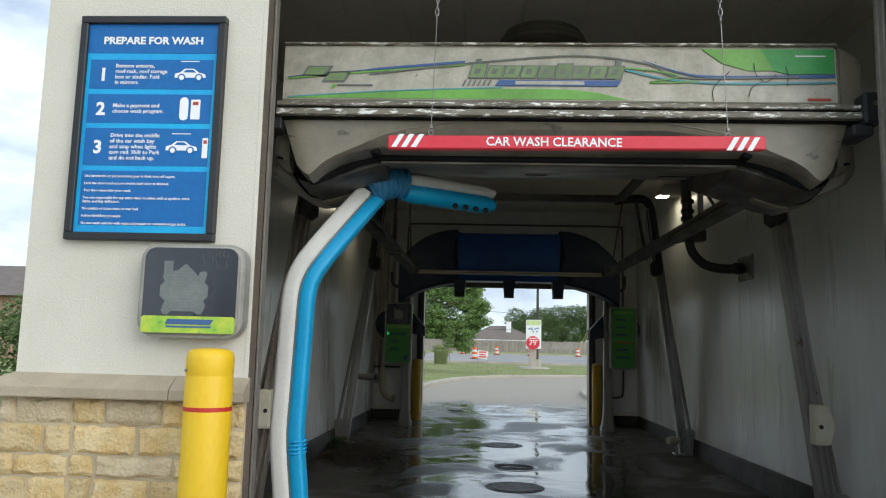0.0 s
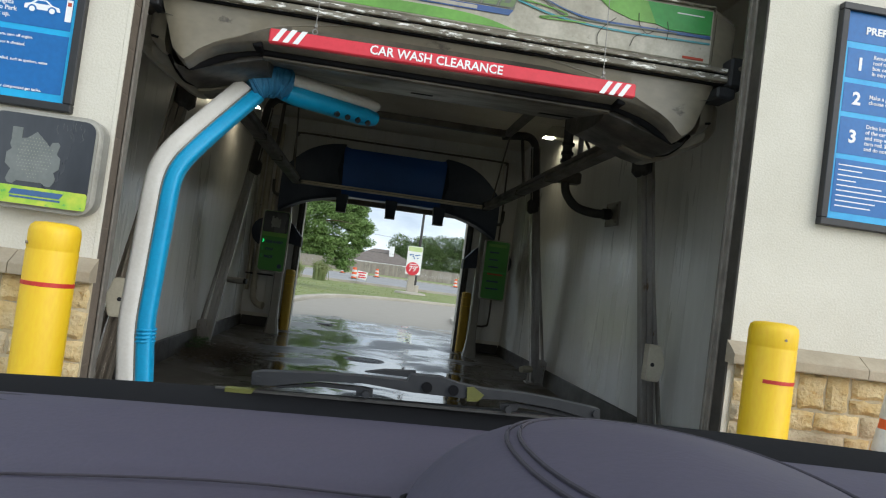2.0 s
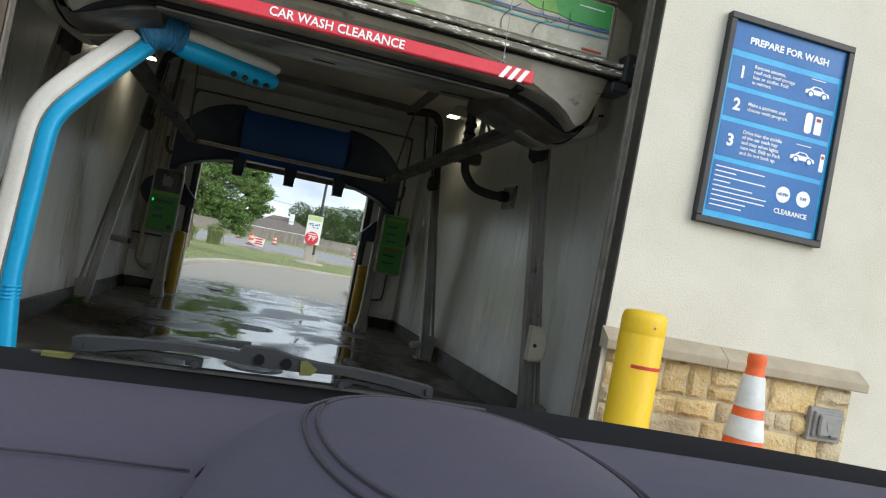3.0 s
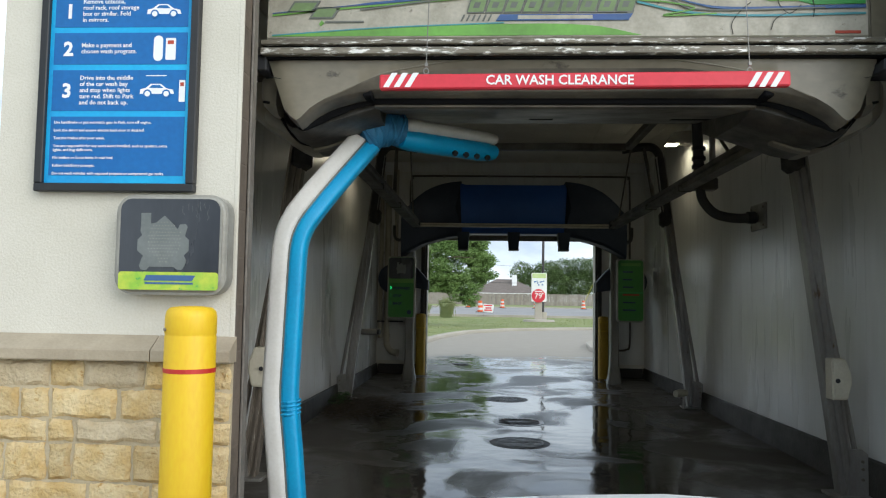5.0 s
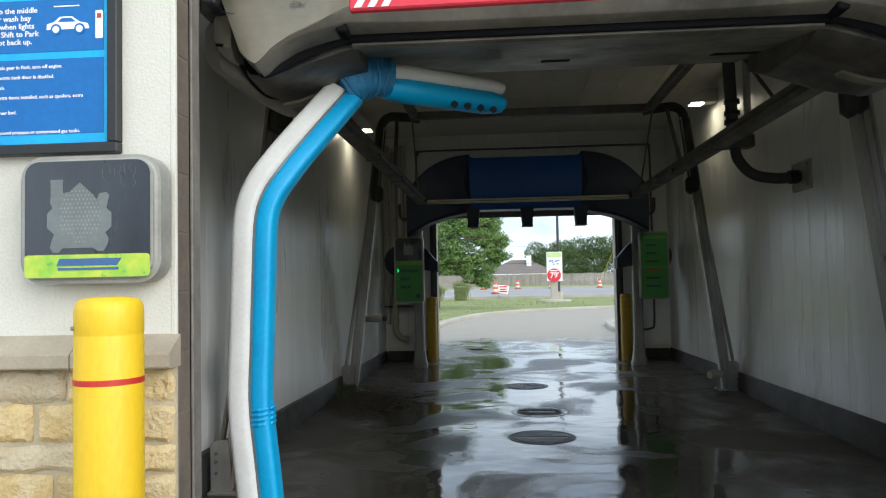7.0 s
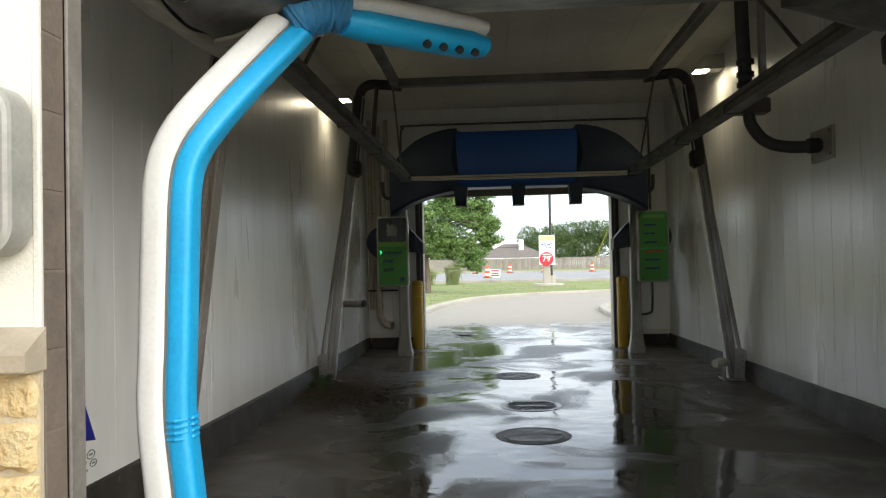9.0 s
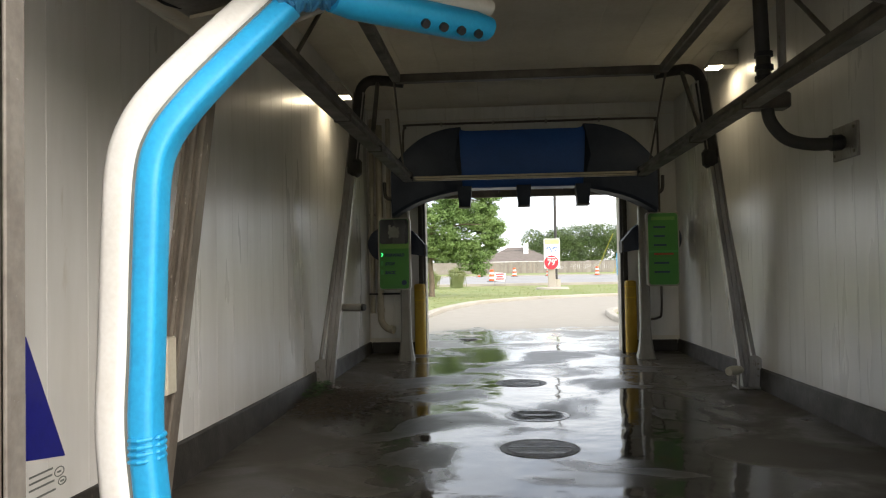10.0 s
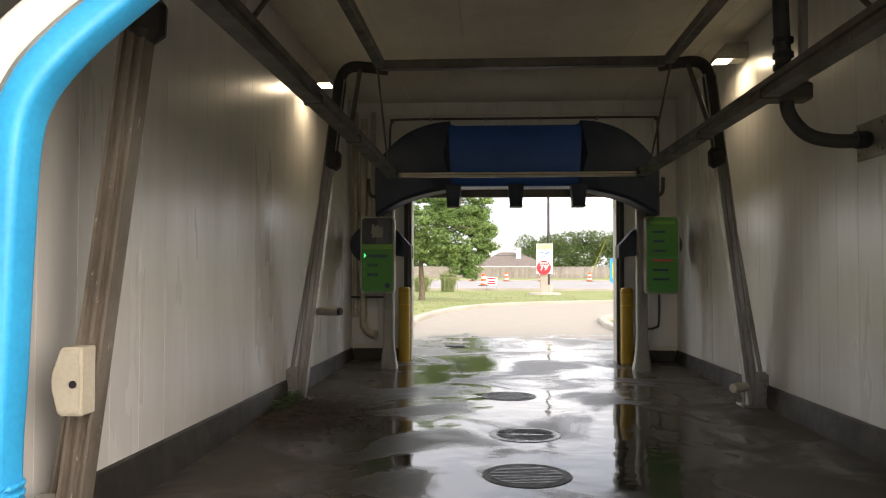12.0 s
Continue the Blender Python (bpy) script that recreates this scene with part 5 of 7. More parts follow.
def leg(side, y, near):
    s = side
    L = thing("support_leg", (s * 2.13, y, 0), "leaning steel frame leg with a bolted foot, stained by rust" if near else "leaning galvanised frame leg with a bolted foot", "frame leg", "frame legs")
    xb, xt = (2.147, 1.85) if near else (2.21, 1.82)
    ztop = 3.05 if near else 3.12
    m_ = M_RUSTY if near and s < 0 else M_STEEL
    xtop = xb + (xt - xb) * (ztop - 0.0) / (2.3 if near else 3.12)
    channel((s * xb, y, 0.03), (s * xtop, y, ztop), 0.056, 0.05, m_, "upright", L, "grooved steel upright")
    part("rear_member", tube([(s * (xtop + 0.03), y + 0.07, ztop - 0.1), (s * (xb + 0.10), y + 0.07, 0.30)], 0.02, 8), m_, L, "slim rear member")
    # foot: two gusset plates, base plate, bolts
    part("base_plate", bx(s * (xb + 0.01) - 0.13, s * (xb + 0.01) + 0.13, y - 0.1, y + 0.12, 0.0, 0.022, 0.004), M_STEEL, L)
    foot = part("foot_plate", prism(bmesh.new(), [(s * (xb - 0.01), 0.02), (s * (xb + 0.13), 0.02), (s * (xb + 0.13), 0.30), (s * (xb + 0.09), 0.33), (s * (xb + 0.02), 0.33)], "y", y - 0.06, y - 0.045), M_STEEL, L)
    for z in (0.13, 0.2, 0.25):
        part("bolt", tube([(s * (xb + 0.09), y - 0.072, z), (s * (xb + 0.09), y - 0.058, z)], 0.011, 6), M_BOLT, foot)
    # elbow at the head, turning in to the beam
    hx = s * xtop
    head = part("head_elbow", tube(arc([(hx, y, ztop - 0.12), (hx - s * 0.01, y, ztop + 0.03), (hx - s * 0.10, y, ztop + 0.12), (hx - s * 0.26, y, ztop + 0.12), (s * 1.34, y, 3.21)], 5), 0.055, 10), M_DARKBRK, L, "dark elbow bracket", smooth=True)
    # hinge lug half way
    xl = xb + (xt - xb) * 2.33 / (2.3 if near else 3.12)
    part("rail_lug", tube([(s * (xl - 0.02), y, 2.24), (s * (xl - 0.03), y, 2.27), (s * (xl - 0.035), y, 2.38), (s * (xl - 0.02), y, 2.43)], [0.05, 0.082, 0.082, 0.05], 12), M_DARKBRK, L, "dark round bracket", smooth=False)
    if not near:
        part("upper_sleeve", tube([(s * xl, y, 2.33), (s * (xtop + 0.004), y, ztop - 0.02)], 0.068, 14), M_DARKBRK, L, "dark sleeve round the upper leg", smooth=True)
    if near:
        zc = 0.81
        xm = xb + (xt - xb) * zc / 2.3
        pts = [(s * (xm - 0.048), zc - 0.132), (s * (xm - 0.042), zc - 0.138), (s * (xm + 0.045), zc - 0.138), (s * (xm + 0.062), zc - 0.125), (s * (xm + 0.086), zc - 0.035), (s * (xm + 0.088), zc), (s * (xm + 0.084), zc + 0.035), (s * (xm + 0.052), zc + 0.125), (s * (xm + 0.038), zc + 0.138), (s * (xm - 0.042), zc + 0.138), (s * (xm - 0.048), zc + 0.132)]
        bm = prism(bmesh.new(), pts, "y", y - 0.17, y - 0.05)
        bmesh.ops.bevel(bm, geom=[e for e in bm.edges if e.calc_face_angle(0) > 1.2], offset=0.012, segments=2, affect="EDGES")
        bxp = part("sensor_box", bm, M_WBOX, L, "cream plastic sensor box", smooth=True)
        part("sensor_eye", tube([(s * (xm - 0.012), y - 0.175, zc - 0.01), (s * (xm - 0.012), y - 0.165, zc - 0.01)], 0.016, 12), M_BLACK, bxp)
    return L


for sd in (-1, 1):
    leg(sd, 2.15, True)
    leg(sd, 6.40, False)

# sensor pipes on the far legs
p = thing("eye_sensor", (-2.05, 6.5, 0.87), "grey tubular photo sensor held on the frame leg", "sensor")
part("body", tube([(-2.09, 6.46, 0.86), (-1.92, 6.40, 0.862), (-1.82, 6.37, 0.864)], [0.034, 0.04, 0.042], 14), M_STEEL, p, smooth=True)
part("lens", tube([(-1.83, 6.373, 0.864), (-1.79, 6.36, 0.865)], 0.036, 14), M_BLACK, p, "dark lens")
part("collar", tube([(-2.14, 6.47, 0.86), (-2.06, 6.45, 0.86)], 0.05, 12), M_BLACK, p)
p = thing("eye_sensor", (2.05, 6.3, 0.17), "white tubular photo sensor by the leg foot", "sensor")
part("body", tube([(2.13, 6.36, 0.19), (2.03, 6.28, 0.19), (1.97, 6.23, 0.19)], [0.04, 0.05, 0.04], 14), M_WBOX, p, smooth=True)
part("stem", tube([(2.1, 6.34, 0.0), (2.1, 6.34, 0.18)], 0.018, 8), M_STEEL, p)

fr = thing("overhead_frame", (0, 4.3, 3.2), "dark overhead frame of cross beam, runners and brace rods", "overhead frame")
part("cross_beam", bx(-1.40, 1.36, 6.16, 6.26, 3.16, 3.245, 0.008), M_RAIL, fr)
for sd in (-1, 1):
    part("runner", bx(sd * 1.385 - 0.045, sd * 1.385 + 0.045, 1.2, 6.18, 3.165, 3.25, 0.008), M_RAIL, fr)
    part("runner_hanger", bx(sd * 1.385 - 0.02, sd * 1.385 + 0.02, 3.0, 3.06, 3.24, 3.66), M_RAIL, fr)
    part("brace_rod", tube([(sd * 1.62, 6.40, 3.22), (sd * 1.50, 5.3, 2.46)], 0.024, 8), M_RAIL, fr)
    part("hanger_rod", tube([(sd * 1.42, 6.25, 3.18), (sd * 1.50, 7.6, 2.44)], 0.012, 8), M_RAIL, fr)
    part("hanger_rod", tube([(sd * 1.395, 3.4, 3.2), (sd * 1.50, 2.6, 2.46)], 0.014, 8), M_RAIL, fr)
    # the rail: a double-lipped extrusion that the gantry rides on
    x = sd * 1.495
    rl = thing("guide_rail", (x, 4.2, 2.4), "long dark aluminium guide rail carrying the gantry", "guide rail", "guide rails")
    sec = [(x - 0.055, 2.345), (x + 0.055, 2.345), (x + 0.055, 2.372), (x + 0.032, 2.38), (x + 0.032, 2.405), (x + 0.05, 2.412), (x + 0.05, 2.45), (x - 0.05, 2.45), (x - 0.05, 2.412), (x - 0.032, 2.405), (x - 0.032, 2.38), (x - 0.055, 2.372)]
    part("extrusion", prism(bmesh.new(), sec, "y", 0.62, 8.02), M_RAIL, rl)
    part("end_stop", bx(x - 0.06, x + 0.06, 7.98, 8.06, 2.34, 2.47, 0.01), M_BLACK, rl)
    for y in (1.6, 3.9, 5.4):
        part("rail_clip", bx(x - 0.066, x + 0.066, y, y + 0.05, 2.337, 2.40, 0.004), M_RAIL, rl)
cb = thing("end_crossbar", (0, 8.1, 2.39), "pale aluminium crossbar joining the rail ends", "crossbar")
part("bar", bx(-1.50, 1.50, 8.05, 8.11, 2.36, 2.418, 0.008), M_ALU, cb)
part("groove", bx(-1.43, 1.43, 8.044, 8.054, 2.384, 2.392), M_RAIL, cb)

# ---- hose drop on the east wall ----
PLAN = Matrix.Translation((0.022, 0.0, 0.03)) @ BAY_PLAN
h = thing("supply_hose", (1.9, 4.35, 2.2), "black supply hose dropping from the ceiling to a wall plate", "hose")
part("drop_hose", tube(arc([(1.70, 4.35, 3.65), (1.71, 4.35, 3.1), (1.72, 4.35, 2.75), (1.73, 4.35, 2.5)], 4), 0.055, 12), M_RUBBER, h, smooth=True)
for z in (2.60, 2.68, 2.78):
    part("clamp", tube([(1.725, 4.35, z), (1.725, 4.35, z + 0.035)], 0.07, 14), M_BLACK, h)
part("manifold", bx(1.56, 1.90, 4.27, 4.43, 2.38, 2.50, 0.015), M_RAIL, h)
part("steel_riser", bx(1.84, 1.89, 4.33, 4.38, 2.45, 3.65), M_STEEL, h)
part("elbow_hose", tube(arc([(1.73, 4.33, 2.42), (1.76, 4.33, 2.28), (1.88, 4.33, 2.15), (2.08, 4.33, 2.105), (2.30, 4.33, 2.115)], 6), 0.048, 14), M_RUBBER, h, smooth=True)
part("elbow_collar", tube([(2.20, 4.33, 2.11), (2.28, 4.33, 2.115)], 0.06, 14), M_BLACK, h)
pl = part("wall_plate", bx(2.30, 2.347, 4.12, 4.53, 1.99, 2.245, 0.006), M_STEEL, h, "dull steel wall plate")
for y in (4.16, 4.49):
    for z in (2.03, 2.205):
        part("plate_bolt", tube([(2.29, y, z), (2.30, y, z)], 0.012, 6), M_BOLT, pl)

PLAN = BAY_PLAN


# ---- wall lights ----
def wall_light(side, top):
    w = thing("wall_light", (side * 2.2, 6.9, top), "small bright wall-pack light under the ceiling", "wall light", "wall lights")
    poly = [(side * 2.345, top + 0.17), (side * 2.12, top + 0.15), (side * 2.01, top + 0.02), (side * 2.02, top), (side * 2.345, top)]
    part("housing", prism(bmesh.new(), poly, "y", 6.83, 7.03), M_DISP, w)
    part("lens", bx(min(side * 2.03, side * 2.18), max(side * 2.03, side * 2.18), 6.845, 7.015, top - 0.012, top - 0.001, 0.003), M_LAMP, w, "glowing lens")
    lamp = bpy.data.lights.new("wall_light_glow", "AREA")
    lamp.shape, lamp.size, lamp.size_y, lamp.energy, lamp.color = "RECTANGLE", 0.15, 0.16, 1.9, (1.0, 0.89, 0.62)
    lo = new("wall_light_glow", lamp)
    lo.matrix_world = look(PLAN @ Vector((side * 2.105, 6.93, top - 0.02)), PLAN @ Vector((side * 2.0, 6.93, 1.0)))
    return w


wall_light(-1, 3.20)
wall_light(1, 3.385)

# ---- dryer arch before the exit ----
dr = thing("dryer_arch", (0, 8.6, 0), "black and blue blow-dryer arch over two steel posts", "dryer arch")
YD = 8.55


def canopy_top(x):
    return 3.07 if abs(x) < 0.86 else 3.11 - 0.52 * ((abs(x) - 0.86) / 0.93) ** 2.3


def canopy_low(x):
    return 2.20 + (0.11 if abs(x) < 0.62 else 0.11 - 0.36 * ((abs(x) - 0.62) / 1.17) ** 2.2)


def canopy_piece(x0, x1, y0, y1, n, grow=0.0):
    bm = bmesh.new()
    rr = []
    for i in range(n + 1):
        x = x0 + (x1 - x0) * i / n
        zt, zb = canopy_top(x) + grow, canopy_low(x) - grow
        rr.append([bm.verts.new((x, y, z)) for y, z in ((y0 + 0.05, zt), (y0, zt - 0.08), (y0 - 0.02, (zt + zb) / 2), (y0 + 0.02, zb + 0.04), (y0 + 0.06, zb), (y1, zb), (y1, zt))])
    skin(bm, rr)
    return bm


part("blue_panel", canopy_piece(-1.06, 1.06, YD, YD + 0.42, 14), M_CANBLUE, dr, "deep blue centre panel", smooth=True)
for sd in (-1, 1):
    bm = canopy_piece(min(sd * 0.93, sd * 1.79), max(sd * 0.93, sd * 1.79), YD - 0.03, YD + 0.45, 16, 0.012)
    for v in bm.verts:
        k = max(0.0, 1 - (abs(v.co.x) - 0.93) / 0.5)
        v.co.x -= math.copysign(0.12 * k * (2.75 - v.co.z) / 0.45, v.co.x)
    part("end_shroud", bm, M_CANOPY, dr, "black curved shroud", smooth=True)
for x in (-0.79, 0.015, 0.81):
    bm = prism(bmesh.new(), [(x - 0.10, 2.33), (x + 0.10, 2.33), (x + 0.085, 2.18), (x + 0.075, 2.06), (x - 0.075, 2.06), (x - 0.085, 2.18)], "y", YD - 0.02, YD + 0.2)
    nz = part("nozzle", bm, M_CANOPY, dr)
    part("nozzle_rim", bx(x - 0.082, x + 0.082, YD - 0.026, YD + 0.206, 2.05, 2.068, 0.004), M_RUBBER, nz)
for sd in (-1, 1):
    px = sd * 1.67
    bm = bmesh.new()
    rr = []
    for z, w, dd in ((0.0, 0.115, 0.13), (0.03, 0.115, 0.13), (0.10, 0.098, 0.11), (0.28, 0.075, 0.085), (0.42, 0.068, 0.075), (2.25, 0.066, 0.07)):
        rr.append([bm.verts.new((px + cx * w, 8.98 + cy * dd, z)) for cx, cy in ((-1, -0.7), (-0.7, -1), (0.7, -1), (1, -0.7), (1, 0.7), (0.7, 1), (-0.7, 1), (-1, 0.7))])
    skin(bm, rr)
    part("post", bm, M_POST, dr, "dull steel post with flared foot", smooth=True)
    # blower housing and side nozzle
    bl = part("blower_housing", tube([(sd * 1.99, 9.10, 1.60), (sd * 1.99, 9.26, 1.60)], 0.235, 28), M_CANOPY, dr, "round black blower housing", smooth=True)
    part("blower_hub", tube([(sd * 1.99, 9.08, 1.60), (sd * 1.99, 9.11, 1.60)], 0.1, 18), M_BLACK, bl)
    part("blower_bracket", bx(min(sd * 1.7, sd * 2.1), max(sd * 1.7, sd * 2.1), 9.12, 9.22, 1.56, 1.64, 0.01), M_STEEL, bl)
    bm = bmesh.new()
    rr = []
    for x, zc, hh in ((1.66, 1.64, 0.20), (1.55, 1.60, 0.165), (1.42, 1.52, 0.10), (1.38, 1.50, 0.075)):
        rr.append([bm.verts.new((sd * x, y, z)) for y, z in ((9.0, zc + hh), (8.96, zc - hh * 0.9), (9.22, zc - hh * 0.9), (9.22, zc + hh))])
    skin(bm, rr)
    nz = part("side_nozzle", bm, M_CANOPY, dr, "black side nozzle")
    part("nozzle_edge", bx(min(sd * 1.372, sd * 1.392), max(sd * 1.372, sd * 1.392), 8.95, 9.23, 1.42, 1.585, 0.004), M_RUBBER, nz)
    part("arch_strut", tube([(px, 8.95, 2.16), (sd * 1.45, 8.85, 2.27)], 0.03, 8), M_STEEL, dr)
    part("power_lead", tube(arc([(sd * 1.72, 8.9, 2.32), (sd * 1.83, 8.9, 2.22), (sd * 1.93, 8.92, 2.26), (sd * 1.95, 8.95, 2.45)], 5), 0.025, 8), M_RUBBER, dr)

# ---- message boards on the posts ----
def kiosk(side):
    x0, x1 = (-2.022, -1.571) if side < 0 else (1.676, 2.11)
    k = thing("signal_board", ((x0 + x1) / 2, 8.85, 0.98), "green direction board with a dark unlit signal window" if side < 0 else "green wash menu board with printed lines", "signal board", "signal boards")
    part("housing", prism(bmesh.new(), rounded(x0, x1, 0.97, 1.95, 0.05), "y", 8.76, 8.89), M_DISP, k, smooth=False)
    part("mounting_bracket", bx(min(side * 1.66, side * 1.8), max(side * 1.66, side * 1.8), 8.885, 8.93, 1.2, 1.7, 0.004), M_STEEL, k)
    face = part("green_face", prism(bmesh.new(), rounded(x0 + 0.02, x1 - 0.02, 0.99, 1.93, 0.04), "y", 8.752, 8.765), M_KGREEN, k, "bright green printed face")
    c = (x0 + x1) / 2
    if side < 0:
        win = part("signal_window", prism(bmesh.new(), rounded(x0 + 0.025, x1 - 0.025, 1.595, 1.925, 0.035), "y", 8.747, 8.756), M_SCREEN, k, "dark signal window")
        part("led_field", prism(bmesh.new(), [(c + p * 0.105, 1.765 + q * 0.105) for p, q in splat], "y", 8.7445, 8.748), M_LEDGREY, win)
        part("lime_strip", bx(x0 + 0.025, x1 - 0.025, 8.747, 8.755, 1.53, 1.592), M_KLIME, k)
        for i, t in enumerate(("FORWARD", "STOP", "BACK")):
            letters(t, 0.055, x0 + 0.095, 8.749, 1.425 - i * 0.118, M_KTEXT, face, "lettering", shear=0.2, bold=0.003, stretch=1.0)
            part("arrow_window", bx(x0 + 0.04, x0 + 0.07, 8.747, 8.755, 1.42 - i * 0.118, 1.485 - i * 0.118), M_D_GREEN2, face)
        bm = prism(bmesh.new(), [(x0 + 0.045, 1.475), (x0 + 0.055, 1.475), (x0 + 0.072, 1.45), (x0 + 0.055, 1.425), (x0 + 0.045, 1.425), (x0 + 0.06, 1.45)], "y", 8.744, 8.75)
        part("lit_arrow", bm, M_GREENLED, face, "small lit green arrow")
        part("round_mark", prism(bmesh.new(), [(x1 - 0.09 + 0.035 * math.cos(i * 0.349), 1.07 + 0.035 * math.sin(i * 0.349)) for i in range(18)], "y", 8.747, 8.755), M_KTEXT, face)
    else:
        for i, (w, m_) in enumerate(((0.16, M_KTEXT), (0.15, M_KTEXT), (0.17, M_KTEXT), (0.26, M_KRED), (0.2, M_KTEXT), (0.21, M_KTEXT))):
            z = 1.735 - i * 0.118
            part("text_bar", bx(x0 + 0.09, x0 + 0.09 + w, 8.747, 8.755, z, z + 0.024), m_, face)
        part("lime_strip", bx(x0 + 0.06, x1 - 0.06, 8.747, 8.755, 1.84, 1.885), M_KLIME, face)
        part("dark_strip", bx(x0 + 0.02, x1 - 0.02, 8.747, 8.755, 1.415, 1.44), M_D_GREEN2, face)
    return k


kiosk(-1)
kiosk(1)

# ---- pipes on the exit wall ----
p = thing("wall_pipe", (-2.0, 9.770, 0.3), "cream drain pipe with an elbow on a dark bracket", "pipe")
part("pipe", tube(arc([(-2.16, 9.800, 3.4), (-2.16, 9.800, 1.4), (-2.16, 9.800, 0.62), (-2.14, 9.790, 0.47), (-2.06, 9.770, 0.38), (-1.97, 9.740, 0.36)], 5), 0.052, 14), M_PIPE, p, smooth=True)
part("elbow_collar", tube([(-2.16, 9.800, 0.62), (-2.16, 9.800, 0.68)], 0.062, 14), M_PIPE, p)
part("elbow_collar", tube([(-2.0, 9.750, 0.365), (-1.95, 9.730, 0.36)], 0.062, 14), M_PIPE, p)
part("bracket", bx(-2.33, -1.86, 9.760, 9.860, 0.875, 0.9, 0.004), M_BLACK, p)
p = thing("conduit_run", (0, 9.820, 3.4), "thin dark conduit run above the dryer arch", "conduit")
part("pipe", tube(arc([(-1.78, 9.840, 2.6), (-1.78, 9.840, 3.25), (-1.74, 9.840, 3.36), (-1.62, 9.840, 3.40), (0, 9.840, 3.40), (1.9, 9.840, 3.40), (2.04, 9.840, 3.36), (2.08, 9.840, 3.22), (2.08, 9.840, 1.4), (2.08, 9.840, 0.6), (2.02, 9.840, 0.48), (1.86, 9.840, 0.46)], 5), 0.017, 8), M_RAIL, p, smooth=True)
for x in (-1.2, -0.4, 0.4, 1.2):
    part("strap", bx(x, x + 0.03, 9.820, 9.866, 3.37, 3.43, 0.003), M_STEEL, p)
for x, z0, z1 in ((-2.28, 0.6, 3.5), (-2.02, 1.0, 3.5)):
    p = thing("wall_pipe", (x, 9.820, z0), "straight cream riser pipe on the exit wall", "pipe", "riser pipes")
    part("pipe", tube([(x, 9.820, z0), (x, 9.820, z1)], 0.035, 12), M_PIPE, p, smooth=True)
    part("strap", bx(x - 0.05, x + 0.05, 9.820, 9.867, (z0 + z1) / 2, (z0 + z1) / 2 + 0.03, 0.003), M_STEEL, p)

# ---- floor covers ----
for x, y, r in ((-0.121, 6.82, 0.28), (-0.034, 5.0, 0.28), (-0.076, 3.80, 0.28)):
    mnh = thing("manhole_cover", (x, y, 0), "round black iron cover in the wet floor", "manhole cover", "floor covers")
    part("rim", lathe(bmesh.new(), (x, y, 0), [(r + 0.008, 0.0005), (r + 0.006, 0.0025), (r + 0.003, 0.003), (r + 0.002, 0.001)], 40), M_IRONWET, mnh, smooth=True)
    lid = part("lid", lathe(bmesh.new(), (x, y, 0), [(r, 0.0005), (r, 0.002), (r - 0.006, 0.003), (r - 0.03, 0.003), (r - 0.032, 0.0015), (r - 0.04, 0.0015), (r - 0.042, 0.003), (r * 0.45, 0.003), (r * 0.44, 0.0015), (r * 0.40, 0.0015), (r * 0.39, 0.003), (0.001, 0.003)], 40), M_IRONWET if y == 5.0 else M_IRON, mnh)
    for k in range(-5, 6):
        if k:
            hw = math.sqrt((r - 0.05) ** 2 - (k * 0.036) ** 2)
            part("grate_bar", bx(x - hw, x + hw, y + k * 0.036 - 0.006, y + k * 0.036 + 0.006, 0.0025, 0.0055, 0.001), M_IRON if y == 5.0 else M_IRONWET, lid)
    for k in (-1, 1):
        part("lift_slot", bx(x + k * 0.17 - 0.03, x + k * 0.17 + 0.03, y - 0.012, y + 0.012, 0.0027, 0.0042), M_IRON, lid)
mnh = thing("manhole_cover", (-0.932, 12.065, 0), "small dark iron cover in the dry drive", "manhole cover", "floor covers")
part("lid", lathe(bmesh.new(), (-0.932, 12.065, 0), [(0.17, -0.003), (0.17, 0.006), (0.15, 0.008), (0.001, 0.008)], 24), M_IRON, mnh)

# ---- leaf litter and weeds by the far leg ----
def litter(name, n, cx, cy, sx, sy, size, material, label, rise, seed):
    r = random.Random(seed)
    v, f = [], []
    for i in range(n):
        x, y = r.gauss(cx, sx), r.gauss(cy, sy)
        if not -2.31 < x < 2.31:
            continue
        z = 0.004 + rise * r.random() ** 2
        s, an = size * r.uniform(0.5, 1.4), r.uniform(0, 6.28)
        k = len(v)
        ca, sa = math.cos(an), math.sin(an)
        for px, py, pz in ((-1, 0, 0), (0, -0.4, 0.25), (1, 0, r.uniform(0, 0.5)), (0, 0.4, 0.25)):
            v.append((x + s * (px * ca - py * sa), y + s * (px * sa + py * ca), z + s * pz * 0.6))
        f.append((k, k + 1, k + 2, k + 3))
    me = bpy.data.meshes.new(name)
    me.from_pydata(v, [], f)
    me.materials.append(material)
    me.transform(PLAN)
    return tagged(new(name, me), label, "litter", kind="stuff")


litter("leaf_litter", 2300, -1.92, 5.70, 0.22, 0.42, 0.036, M_DEADLEAF, "damp brown leaf litter on the floor by the curb", 0.07, 2)
litter("leaf_litter", 130, 2.1, 7.0, 0.18, 0.7, 0.022, M_DEADLEAF, "scattered wet brown leaf litter by the curb", 0.01, 3)
litter("weeds", 170, -2.22, 6.05, 0.06, 0.16, 0.05, M_WEED, "small green weeds growing at the curb", 0.12, 5)
litter("leaf_litter", 26, -0.1, 5.4, 0.7, 1.3, 0.014, M_DEADLEAF, "stray wet leaf bits on the floor", 0.002, 9)

